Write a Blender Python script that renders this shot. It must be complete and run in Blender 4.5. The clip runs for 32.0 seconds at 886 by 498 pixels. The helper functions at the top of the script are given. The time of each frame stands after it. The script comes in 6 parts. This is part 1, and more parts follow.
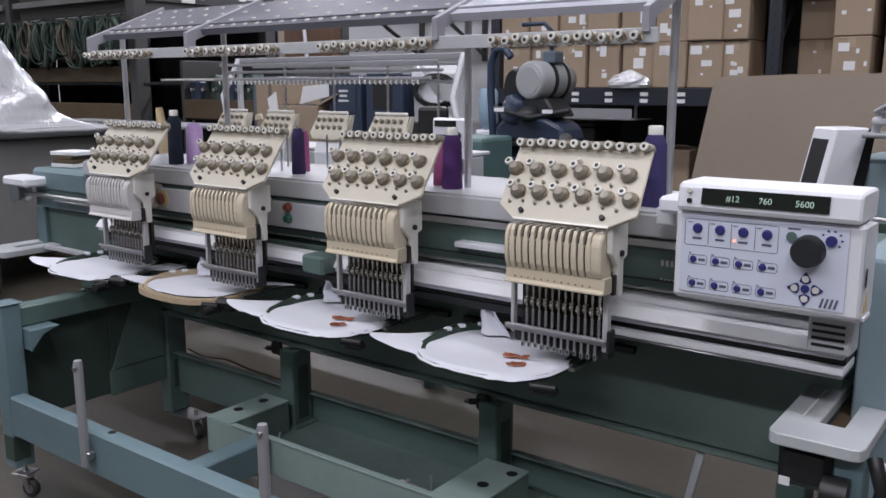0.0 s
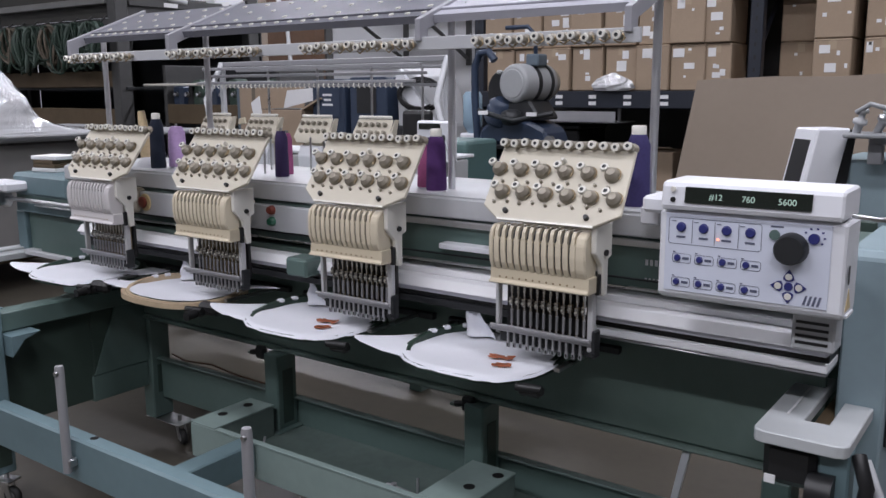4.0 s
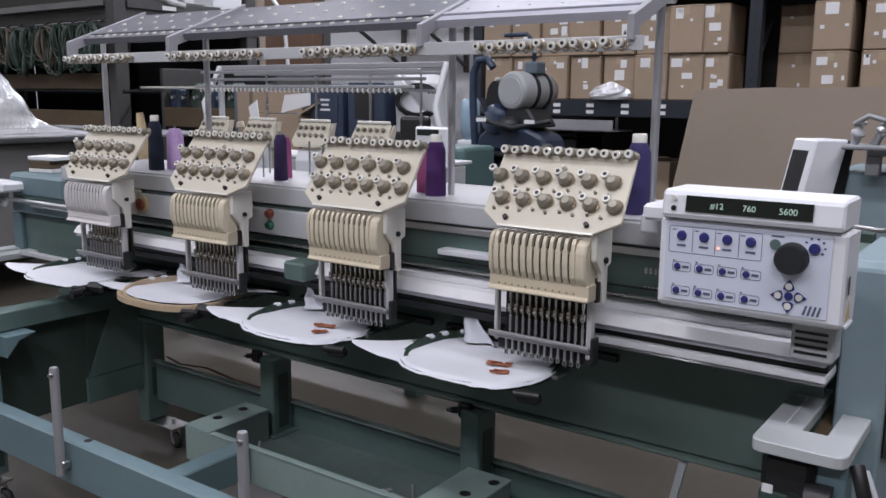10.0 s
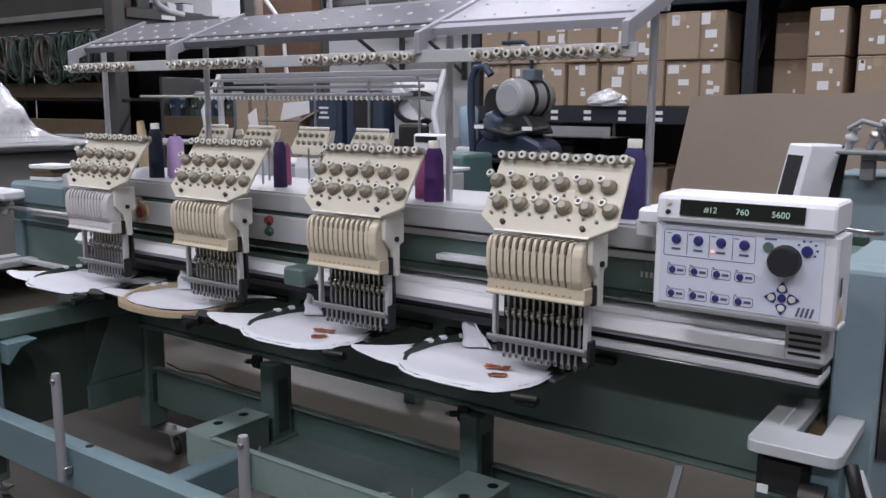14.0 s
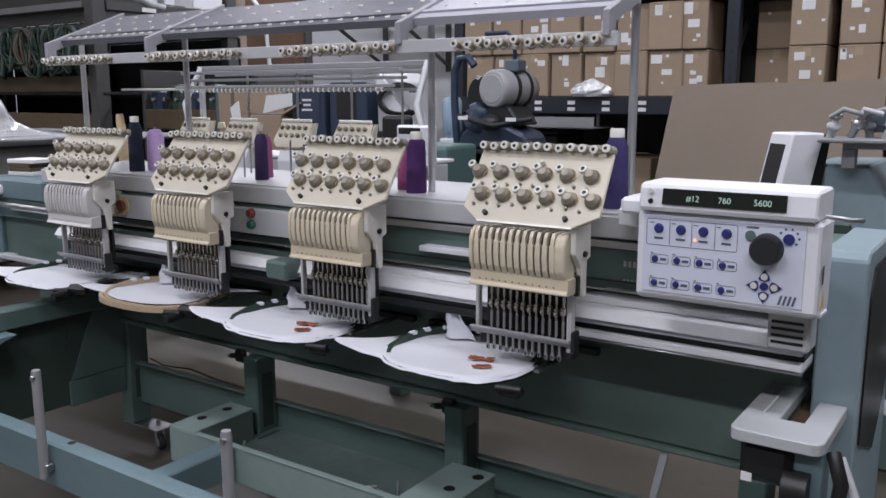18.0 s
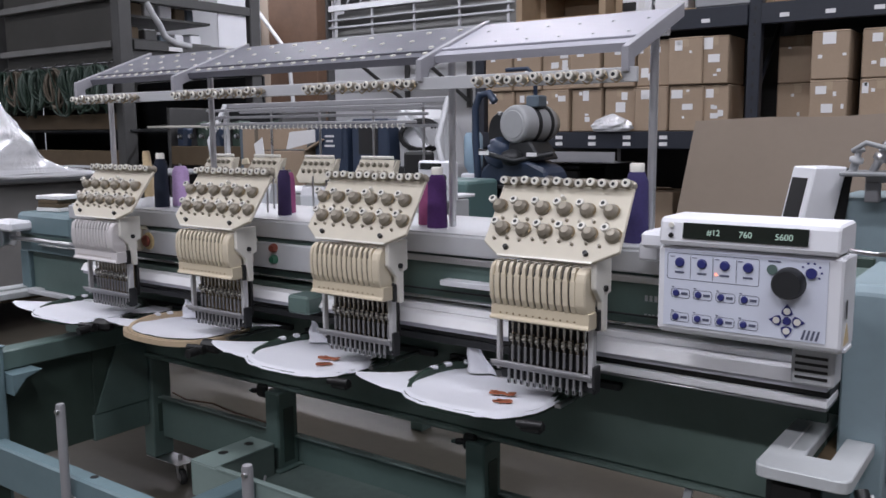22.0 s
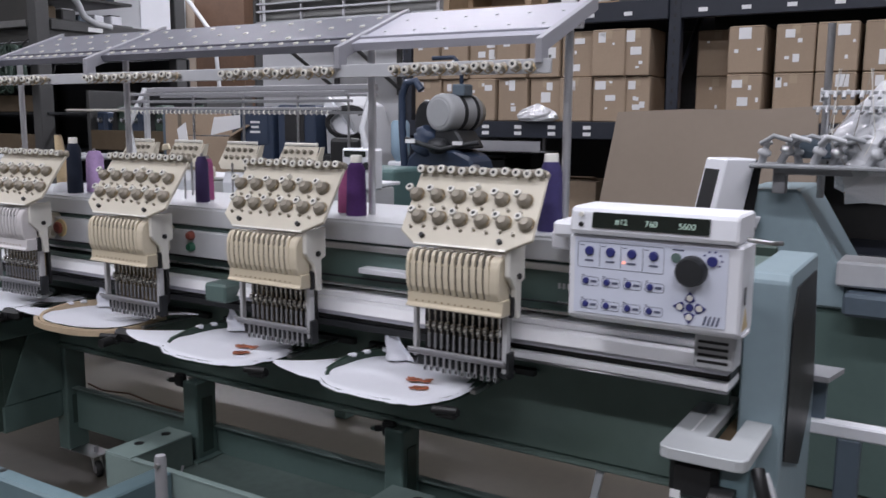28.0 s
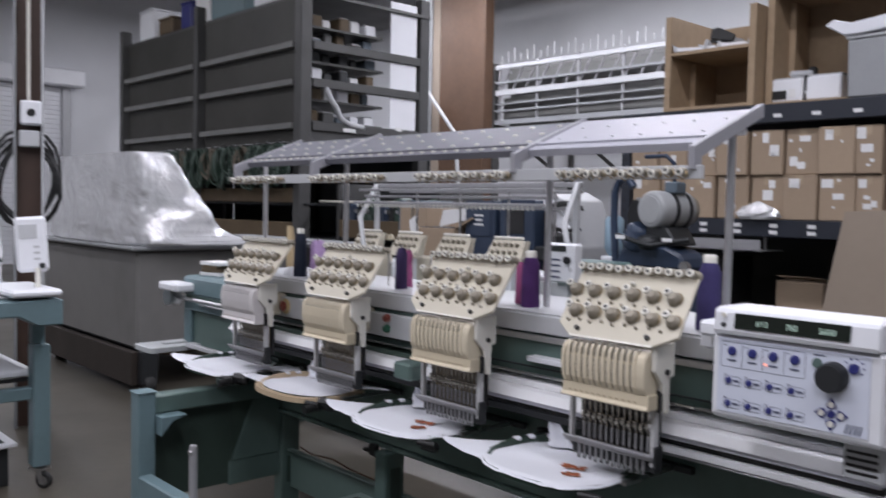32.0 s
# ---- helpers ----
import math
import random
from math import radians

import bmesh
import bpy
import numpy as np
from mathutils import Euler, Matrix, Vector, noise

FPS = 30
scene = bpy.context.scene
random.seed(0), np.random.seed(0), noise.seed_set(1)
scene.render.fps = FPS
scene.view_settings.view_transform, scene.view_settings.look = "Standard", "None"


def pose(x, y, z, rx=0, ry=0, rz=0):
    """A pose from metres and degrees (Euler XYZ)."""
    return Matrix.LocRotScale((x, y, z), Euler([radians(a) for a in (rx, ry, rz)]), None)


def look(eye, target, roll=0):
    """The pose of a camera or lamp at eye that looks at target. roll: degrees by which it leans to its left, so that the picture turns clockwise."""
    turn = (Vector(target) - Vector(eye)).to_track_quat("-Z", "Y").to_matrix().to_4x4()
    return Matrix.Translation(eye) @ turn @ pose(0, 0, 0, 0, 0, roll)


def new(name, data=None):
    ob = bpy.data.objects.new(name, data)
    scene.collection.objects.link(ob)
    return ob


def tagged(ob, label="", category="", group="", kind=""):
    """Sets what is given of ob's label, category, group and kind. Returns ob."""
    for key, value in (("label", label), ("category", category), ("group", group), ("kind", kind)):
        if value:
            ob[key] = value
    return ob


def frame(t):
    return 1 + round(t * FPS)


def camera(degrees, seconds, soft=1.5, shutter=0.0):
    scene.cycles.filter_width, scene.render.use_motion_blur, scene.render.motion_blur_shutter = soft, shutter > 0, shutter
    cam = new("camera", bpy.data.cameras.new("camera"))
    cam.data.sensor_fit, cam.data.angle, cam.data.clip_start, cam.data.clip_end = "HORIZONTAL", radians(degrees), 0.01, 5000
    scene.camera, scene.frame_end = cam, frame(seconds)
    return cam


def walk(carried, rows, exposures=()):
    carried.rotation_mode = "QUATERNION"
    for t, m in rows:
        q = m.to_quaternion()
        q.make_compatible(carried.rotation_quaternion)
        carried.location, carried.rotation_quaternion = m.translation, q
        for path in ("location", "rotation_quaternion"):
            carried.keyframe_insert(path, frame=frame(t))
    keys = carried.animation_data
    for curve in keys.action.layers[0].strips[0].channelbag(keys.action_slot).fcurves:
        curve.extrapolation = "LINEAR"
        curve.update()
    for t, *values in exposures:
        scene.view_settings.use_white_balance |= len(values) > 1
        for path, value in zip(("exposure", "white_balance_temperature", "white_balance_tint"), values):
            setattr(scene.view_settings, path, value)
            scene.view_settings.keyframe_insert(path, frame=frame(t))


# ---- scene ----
cam = camera(54.6, 32.0, shutter=0.9)
PATH = [
    (0, (0.782, -1.442, 1.06), (-0.397, 0.129, 0.681), -0.1),
    (0.5, (0.785, -1.448, 1.06), (-0.399, 0.124, 0.7), 0.1),
    (1, (0.787, -1.452, 1.056), (-0.398, 0.12, 0.704), 0.2),
    (1.5, (0.785, -1.451, 1.056), (-0.393, 0.126, 0.7), 0.1),
    (2, (0.782, -1.446, 1.055), (-0.384, 0.138, 0.694), 0.0),
    (2.5, (0.782, -1.443, 1.054), (-0.38, 0.144, 0.691), 0.0),
    (3, (0.782, -1.44, 1.054), (-0.382, 0.146, 0.694), 0.1),
    (3.5, (0.782, -1.438, 1.053), (-0.372, 0.154, 0.684), -0.3),
    (5.5, (0.779, -1.437, 1.051), (-0.369, 0.16, 0.691), -0.1),
    (6, (0.781, -1.438, 1.051), (-0.354, 0.171, 0.701), 0.3),
    (6.5, (0.783, -1.44, 1.051), (-0.353, 0.172, 0.718), 0.3),
    (7, (0.781, -1.441, 1.051), (-0.353, 0.168, 0.703), 0.3),
    (7.5, (0.782, -1.443, 1.052), (-0.345, 0.174, 0.715), 0.7),
    (8, (0.779, -1.446, 1.051), (-0.355, 0.169, 0.726), 0.6),
    (8.5, (0.781, -1.449, 1.05), (-0.358, 0.163, 0.724), 0.5),
    (9, (0.78, -1.446, 1.049), (-0.364, 0.16, 0.713), 0.4),
    (9.5, (0.775, -1.445, 1.047), (-0.376, 0.154, 0.702), 0.3),
    (10, (0.772, -1.441, 1.049), (-0.372, 0.161, 0.696), 0.5),
    (10.5, (0.771, -1.441, 1.043), (-0.371, 0.156, 0.661), 0.2),
    (11, (0.776, -1.439, 1.047), (-0.367, 0.167, 0.708), 0.8),
    (11.5, (0.779, -1.434, 1.047), (-0.363, 0.171, 0.699), 0.1),
    (12, (0.785, -1.437, 1.048), (-0.35, 0.176, 0.714), 0.2),
    (12.5, (0.785, -1.444, 1.05), (-0.329, 0.185, 0.726), 0.7),
    (13, (0.786, -1.45, 1.047), (-0.34, 0.168, 0.712), 0.9),
    (13.5, (0.785, -1.456, 1.047), (-0.35, 0.156, 0.71), 0.5),
    (15.5, (0.79, -1.457, 1.045), (-0.369, 0.138, 0.711), 0.3),
    (16, (0.779, -1.454, 1.044), (-0.366, 0.15, 0.703), 0.8),
    (16.5, (0.777, -1.453, 1.048), (-0.396, 0.131, 0.705), 0.0),
    (17, (0.782, -1.45, 1.048), (-0.383, 0.142, 0.719), -0.3),
    (17.5, (0.786, -1.447, 1.047), (-0.364, 0.156, 0.716), -0.3),
    (18, (0.786, -1.445, 1.044), (-0.33, 0.177, 0.69), -0.1),
    (18.5, (0.783, -1.443, 1.041), (-0.346, 0.166, 0.675), -0.2),
    (19, (0.78, -1.442, 1.043), (-0.344, 0.175, 0.693), 0.3),
    (19.5, (0.781, -1.442, 1.042), (-0.328, 0.185, 0.692), 0.1),
    (20, (0.781, -1.446, 1.042), (-0.353, 0.164, 0.692), 0.1),
    (20.5, (0.778, -1.452, 1.046), (-0.372, 0.153, 0.729), 0.1),
    (21, (0.779, -1.454, 1.046), (-0.408, 0.125, 0.736), -0.3),
    (21.5, (0.788, -1.448, 1.045), (-0.367, 0.156, 0.74), -0.3),
    (22, (0.792, -1.45, 1.045), (-0.372, 0.153, 0.771), -0.4),
    (22.5, (0.792, -1.46, 1.04), (-0.396, 0.125, 0.76), -0.3),
    (23, (0.8, -1.459, 1.042), (-0.347, 0.152, 0.746), -0.2),
    (23.5, (0.805, -1.461, 1.044), (-0.348, 0.148, 0.76), -0.3),
    (24, (0.806, -1.461, 1.041), (-0.363, 0.135, 0.752), -0.7),
    (24.5, (0.804, -1.457, 1.042), (-0.364, 0.142, 0.76), -0.1),
    (26.5, (0.79, -1.45, 1.043), (-0.378, 0.147, 0.752), -0.6),
    (27, (0.795, -1.444, 1.043), (-0.349, 0.169, 0.743), -0.4),
    (27.5, (0.801, -1.449, 1.044), (-0.292, 0.198, 0.745), -0.2),
    (28, (0.823, -1.442, 1.047), (-0.206, 0.246, 0.745), 0.4),
    (28.5, (0.897, -1.429, 1.061), (-0.269, 0.175, 0.802), 1.4),
    (29, (0.953, -1.449, 1.06), (-0.382, 0.008, 0.752), 1.0),
    (29.5, (1.015, -1.446, 1.061), (-0.422, -0.086, 0.764), 0.6),
    (30, (1.043, -1.443, 1.069), (-0.422, -0.097, 0.866), -0.1),
    (30.5, (1.052, -1.448, 1.064), (-0.449, -0.137, 0.889), 1.3),
    (31, (1.057, -1.442, 1.066), (-0.422, -0.105, 0.903), 0.6),
    (31.5, (1.053, -1.442, 1.068), (-0.375, -0.049, 0.926), 0.8),
    (32, (1.042, -1.458, 1.066), (-0.426, -0.103, 0.968), 1.2),
]
walk(cam, [(t, look(eye, target, roll)) for t, eye, target, roll in PATH])

# ---- world and lights ----
world = bpy.data.worlds.new("world")
scene.world = world
world.use_nodes = True
world.node_tree.nodes["Background"].inputs[0].default_value = (0.5, 0.6, 0.8, 1)
world.node_tree.nodes["Background"].inputs[1].default_value = 0.002
scene.view_settings.exposure = 0.0


def lamp(x, y, z, sx, sy, power, color=(0.905, 0.9, 1.0)):
    data = bpy.data.lights.new("lamp_light", "AREA")
    data.shape, data.size, data.size_y, data.energy, data.color = "RECTANGLE", sx, sy, power, color
    ob = new("lamp_light", data)
    ob.matrix_world = pose(x, y, z)
    return ob


ROWS = ((-4.4, 105), (-1.7, 66), (1.2, 76), (6.8, 160))
LAMPS = [(x, y, p if y > 5 else p * share) for x, share in ((-11.5, 0.9), (-8.0, 0.42), (-4.6, 0.4), (-1.2, 1.0), (2.2, 1.1)) for y, p in ROWS]
for lx, ly, power in LAMPS:
    lamp(lx, ly, 4.72, 2.3, 0.3, power)


# ---- mesh helpers ----
class Mesh:
    """Collects simple solids into one mesh."""

    def __init__(self):
        self.v, self.f, self.s = [], [], []

    def add(self, verts, faces, smooth=False, m=None):
        n = len(self.v)
        self.v += [tuple(m @ Vector(p)) for p in verts] if m else [tuple(p) for p in verts]
        self.f += [tuple(n + i for i in f) for f in faces]
        self.s += [smooth] * len(faces)
        return self

    def bm(self, bm, m=None, smooth=False):
        bm.verts.index_update()
        self.add([p.co.copy() for p in bm.verts], [[q.index for q in f.verts] for f in bm.faces], smooth, m)
        bm.free()
        return self

    def box(self, c, s, bev=0.0, m=None, seg=1):
        bm = bmesh.new()
        bmesh.ops.create_cube(bm, size=1)
        bmesh.ops.scale(bm, vec=s, verts=bm.verts)
        if bev:
            bmesh.ops.bevel(bm, geom=bm.edges[:], offset=min(bev, min(s) * 0.45), segments=seg, affect="EDGES", profile=0.5)
        bmesh.ops.translate(bm, vec=c, verts=bm.verts)
        return self.bm(bm, m)

    def span(self, a, b, bev=0.0, m=None, seg=1):
        return self.box([(p + q) / 2 for p, q in zip(a, b)], [abs(q - p) for p, q in zip(a, b)], bev, m, seg)

    def rod(self, a, b, r, r2=None, seg=12, m=None):
        return self.lathe(a, b, [(0, r), (1, r if r2 is None else r2)], seg, m)

    def lathe(self, a, b, rings, seg=16, m=None):
        """A turned solid from a to b; rings of (share of the way, radius)."""
        a, b = Vector(a), Vector(b)
        d = b - a
        u = d.normalized().orthogonal().normalized()
        w = d.normalized().cross(u)
        verts, faces = [], []
        for s, r in rings:
            for k in range(seg):
                t = 2 * math.pi * k / seg
                verts.append(a + d * s + (u * math.cos(t) + w * math.sin(t)) * r)
        for i in range(len(rings) - 1):
            for k in range(seg):
                faces.append((i * seg + k, i * seg + (k + 1) % seg, (i + 1) * seg + (k + 1) % seg, (i + 1) * seg + k))
        self.add(verts, faces, True, m)
        n = len(rings) - 1
        return self.add(verts, [list(range(seg))[::-1], [n * seg + k for k in range(seg)]], False, m)

    def prism(self, poly, axis, lo, hi, m=None, bev=0.0):
        """A flat outline swept along an axis. Outline pairs are the two other axes in order."""
        def at(p, h):
            q = list(p)
            q.insert(axis, h)
            return Vector(q)
        bm = bmesh.new()
        lower = [bm.verts.new(at(p, lo)) for p in poly]
        upper = [bm.verts.new(at(p, hi)) for p in poly]
        n = len(poly)
        bm.faces.new(lower), bm.faces.new(upper[::-1])
        for i in range(n):
            bm.faces.new((lower[i], upper[i], upper[(i + 1) % n], lower[(i + 1) % n]))
        bmesh.ops.recalc_face_normals(bm, faces=bm.faces)
        if bev:
            bmesh.ops.bevel(bm, geom=bm.edges[:], offset=bev, segments=1, affect="EDGES", profile=0.5)
        return self.bm(bm, m)

    def tube(self, pts, r, seg=8, closed=False, m=None):
        """A round bar along points."""
        pts = [Vector(p) for p in pts]
        n, verts, faces = len(pts), [], []
        up = None
        for i, p in enumerate(pts):
            q0 = pts[(i - 1) % n] if (i or closed) else p
            q1 = pts[(i + 1) % n] if (i < n - 1 or closed) else p
            d = (q1 - q0).normalized()
            if up is None:
                up = d.orthogonal().normalized()
            up = (up - d * up.dot(d)).normalized()
            w = d.cross(up)
            verts += [p + (up * math.cos(2 * math.pi * k / seg) + w * math.sin(2 * math.pi * k / seg)) * r for k in range(seg)]
        for i in range(n if closed else n - 1):
            for k in range(seg):
                a, b = i * seg, ((i + 1) % n) * seg
                faces.append((a + k, a + (k + 1) % seg, b + (k + 1) % seg, b + k))
        self.add(verts, faces, True, m)
        if not closed:
            self.add(verts, [list(range(seg))[::-1], [(n - 1) * seg + k for k in range(seg)]], False, m)
        return self

    def data(self, name, mat):
        me = bpy.data.meshes.new(name)
        me.from_pydata(self.v, [], self.f)
        me.polygons.foreach_set("use_smooth", self.s)
        if mat:
            me.materials.append(mat)
        me.update()
        return me


def thing(name, x=0, y=0, z=0, rz=0, label="", category="", group="", kind=""):
    ob = new(name)
    ob.empty_display_size = 0.05
    ob.matrix_world = pose(x, y, z, 0, 0, rz)
    return tagged(ob, label, category, group, kind)


def part(name, mesh, mat, parent, label="", at=None):
    ob = new(name, mesh if isinstance(mesh, bpy.types.Mesh) else mesh.data(name, mat))
    ob.parent = parent
    if at is not None:
        ob.matrix_basis = at
    if label:
        ob["label"] = label
    return ob


def solo(name, mesh, mat, label="", category="", group="", kind="", at=None):
    """A thing or a piece of the setting that is one mesh."""
    ob = new(name, mesh if isinstance(mesh, bpy.types.Mesh) else mesh.data(name, mat))
    if at is not None:
        ob.matrix_basis = at
    return tagged(ob, label, category, group, kind)


# ---- materials ----
def material(name, color, rough=0.5, metal=0.0, grain=0.1, scale=40.0, stain=0.1, stain_scale=3.0, bump=0.1, tint=None, coat=0.0, per_piece=0.0):
    """Paint or metal with fine grain, broad stains and a little relief."""
    mat = bpy.data.materials.new(name)
    mat.use_nodes = True
    nt = mat.node_tree
    b = nt.nodes["Principled BSDF"]
    link = nt.links.new
    pos = nt.nodes.new("ShaderNodeTexCoord").outputs["Object"]
    fine, broad = nt.nodes.new("ShaderNodeTexNoise"), nt.nodes.new("ShaderNodeTexNoise")
    for node, sc, det in ((fine, scale, 4), (broad, stain_scale, 6)):
        node.inputs["Scale"].default_value, node.inputs["Detail"].default_value = sc, det
        link(pos, node.inputs["Vector"])
    other = tint or tuple(c * 0.45 for c in color)

    def ramp(socket, lo, hi, amount):
        r = nt.nodes.new("ShaderNodeMapRange")
        r.inputs["From Min"].default_value, r.inputs["From Max"].default_value = lo, hi
        r.inputs["To Min"].default_value, r.inputs["To Max"].default_value = 0, amount
        link(socket, r.inputs["Value"])
        return r.outputs["Result"]

    def mix(a, c, fac):
        x = nt.nodes.new("ShaderNodeMix")
        x.data_type = "RGBA"
        for key, val in ((6, a), (7, c)):
            if isinstance(val, tuple):
                x.inputs[key].default_value = (*val, 1)
            else:
                link(val, x.inputs[key])
        link(fac, x.inputs[0])
        return x.outputs[2]

    c = mix(tuple(color), other, ramp(broad.outputs["Fac"], 0.45, 0.75, stain))
    c = mix(c, tuple(v * 0.5 for v in color), ramp(fine.outputs["Fac"], 0.4, 0.75, grain))
    if per_piece:
        info = nt.nodes.new("ShaderNodeObjectInfo")
        c = mix(c, tuple(v * 0.55 for v in color), ramp(info.outputs["Random"], 0, 1, per_piece))
    link(c, b.inputs["Base Color"])
    b.inputs["Metallic"].default_value = metal
    rr = nt.nodes.new("ShaderNodeMapRange")
    rr.inputs["To Min"].default_value, rr.inputs["To Max"].default_value = max(0.03, rough - 0.12), min(1, rough + 0.12)
    link(broad.outputs["Fac"], rr.inputs["Value"])
    link(rr.outputs["Result"], b.inputs["Roughness"])
    b.inputs["Coat Weight"].default_value = coat
    if bump:
        bp = nt.nodes.new("ShaderNodeBump")
        bp.inputs["Strength"].default_value, bp.inputs["Distance"].default_value = bump, 0.002
        link(fine.outputs["Fac"], bp.inputs["Height"])
        link(bp.outputs["Normal"], b.inputs["Normal"])
    return mat


def glowing(name, color, strength):
    mat = bpy.data.materials.new(name)
    mat.use_nodes = True
    b = mat.node_tree.nodes["Principled BSDF"]
    b.inputs["Base Color"].default_value = (*color, 1)
    b.inputs["Emission Color"].default_value = (*color, 1)
    b.inputs["Emission Strength"].default_value = strength
    return mat


TEAL = material("teal_paint", (0.112, 0.168, 0.154), 0.38, grain=0.12, stain=0.25, bump=0.08)
DARK_TEAL = material("dark_green_laminate", (0.045, 0.07, 0.058), 0.5, grain=0.15, stain=0.4, tint=(0.045, 0.065, 0.06), bump=0.03)
CREAM = material("cream_plastic", (0.6, 0.525, 0.39), 0.35, grain=0.05, stain=0.15, tint=(0.55, 0.45, 0.28), bump=0.03)
IVORY = material("ivory_paint", (0.6, 0.555, 0.455), 0.4, grain=0.05, stain=0.15, bump=0.03)
WHITE = material("white_plastic", (0.78, 0.79, 0.83), 0.35, grain=0.03, stain=0.08, bump=0.02)
GREY = material("light_grey_paint", (0.5, 0.51, 0.53), 0.42, grain=0.08, stain=0.15, bump=0.05)
STEEL = material("steel", (0.55, 0.55, 0.56), 0.3, 1.0, grain=0.15, stain=0.2, bump=0.04)
ALU = material("aluminium", (0.72, 0.72, 0.74), 0.38, 0.9, grain=0.08, stain=0.12, bump=0.03)
BLACK = material("black_plastic", (0.012, 0.012, 0.013), 0.45, grain=0.1, stain=0.2)
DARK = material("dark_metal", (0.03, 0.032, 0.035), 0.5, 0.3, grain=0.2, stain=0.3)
CONCRETE = material("concrete_floor", (0.08, 0.071, 0.056), 0.42, grain=0.25, scale=25, stain=0.5, stain_scale=1.2, bump=0.15)
WALL = material("white_wall", (0.72, 0.73, 0.76), 0.8, grain=0.06, stain=0.2, stain_scale=0.6)
CARDBOARD = material("cardboard", (0.37, 0.28, 0.2), 0.8, grain=0.12, scale=60, stain=0.25, per_piece=0.25)
RACK = material("rack_grey_paint", (0.064, 0.064, 0.064), 0.5, grain=0.15, stain=0.3)
NAVY = material("navy_rack_paint", (0.02, 0.024, 0.035), 0.45, grain=0.15, stain=0.3)

# For the unseen right and front walls: darkened to cut bounced fill light.
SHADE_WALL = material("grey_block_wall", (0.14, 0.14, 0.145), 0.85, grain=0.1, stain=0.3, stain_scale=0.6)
RED = material("red_plastic", (0.2, 0.045, 0.03), 0.35, grain=0.05, stain=0.1)
YELLOW = material("yellow_plastic", (0.64, 0.5, 0.27), 0.4, grain=0.05, stain=0.1)
GREEN = material("green_plastic", (0.02, 0.1, 0.06), 0.35, grain=0.05, stain=0.1)
BLUE_KEY = material("blue_key", (0.03, 0.035, 0.17), 0.35, grain=0.03, stain=0.05)
PANEL_FACE = material("pale_blue_panel_film", (0.66, 0.695, 0.8), 0.4, grain=0.03, stain=0.06, bump=0.01)
OUTLINE = material("dark_print", (0.1, 0.11, 0.17), 0.5, grain=0.02, stain=0.02, bump=0)
TAN = material("tan_grey_metal", (0.29, 0.26, 0.21), 0.35, 0.25, grain=0.1, stain=0.2)
BRONZE = material("bronze_wire", (0.32, 0.24, 0.14), 0.35, 0.8, grain=0.1, stain=0.2)
PALE = material("pale_ceramic", (0.74, 0.72, 0.66), 0.25, grain=0.02, stain=0.05)
CLOTH = material("white_cloth", (0.75, 0.76, 0.81), 0.9, grain=0.06, scale=220, stain=0.06, bump=0.3)
ORANGE = material("orange_thread", (0.42, 0.13, 0.06), 0.7, grain=0.25, scale=300, stain=0.2, bump=0.4)
WOOD = material("hoop_wood", (0.55, 0.43, 0.29), 0.5, grain=0.25, scale=60, stain=0.25, bump=0.1)
PLY = material("crate_plywood", (0.35, 0.255, 0.165), 0.7, grain=0.25, scale=18, stain=0.3, stain_scale=2)
DARK_PLY = material("dark_wood", (0.105, 0.058, 0.034), 0.6, grain=0.25, scale=15, stain=0.3)
GLASS_LCD = material("display_window", (0.012, 0.016, 0.012), 0.15, grain=0.0, stain=0.0, bump=0)
GLOW = glowing("display_digits", (0.45, 0.6, 0.52), 0.22)
LED = glowing("red_indicator", (1.0, 0.3, 0.2), 2.0)
PAPER = material("paper_label", (0.75, 0.75, 0.76), 0.7, grain=0.03, stain=0.08)
BLUE = material("blue_machine_paint", (0.026, 0.042, 0.078), 0.45, grain=0.15, stain=0.3)
SLATE = material("blue_grey_paint", (0.11, 0.145, 0.18), 0.45, grain=0.15, stain=0.3)
SKY = material("pale_blue_paint", (0.14, 0.21, 0.232), 0.45, grain=0.12, stain=0.25)
RUBBER = material("black_rubber", (0.02, 0.02, 0.02), 0.7, grain=0.1, stain=0.2)
BROWN_SHEET = material("brown_board", (0.29, 0.236, 0.188), 0.75, grain=0.06, scale=30, stain=0.12, stain_scale=1.5)
HOSE = material("green_strap", (0.025, 0.05, 0.036), 0.5, grain=0.25, scale=30, stain=0.3)
HOSE_TAN = material("tan_strap", (0.15, 0.125, 0.095), 0.55, grain=0.25, scale=30, stain=0.3)
RUST = material("brown_bin", (0.11, 0.077, 0.043), 0.7, grain=0.2, scale=30, stain=0.35)


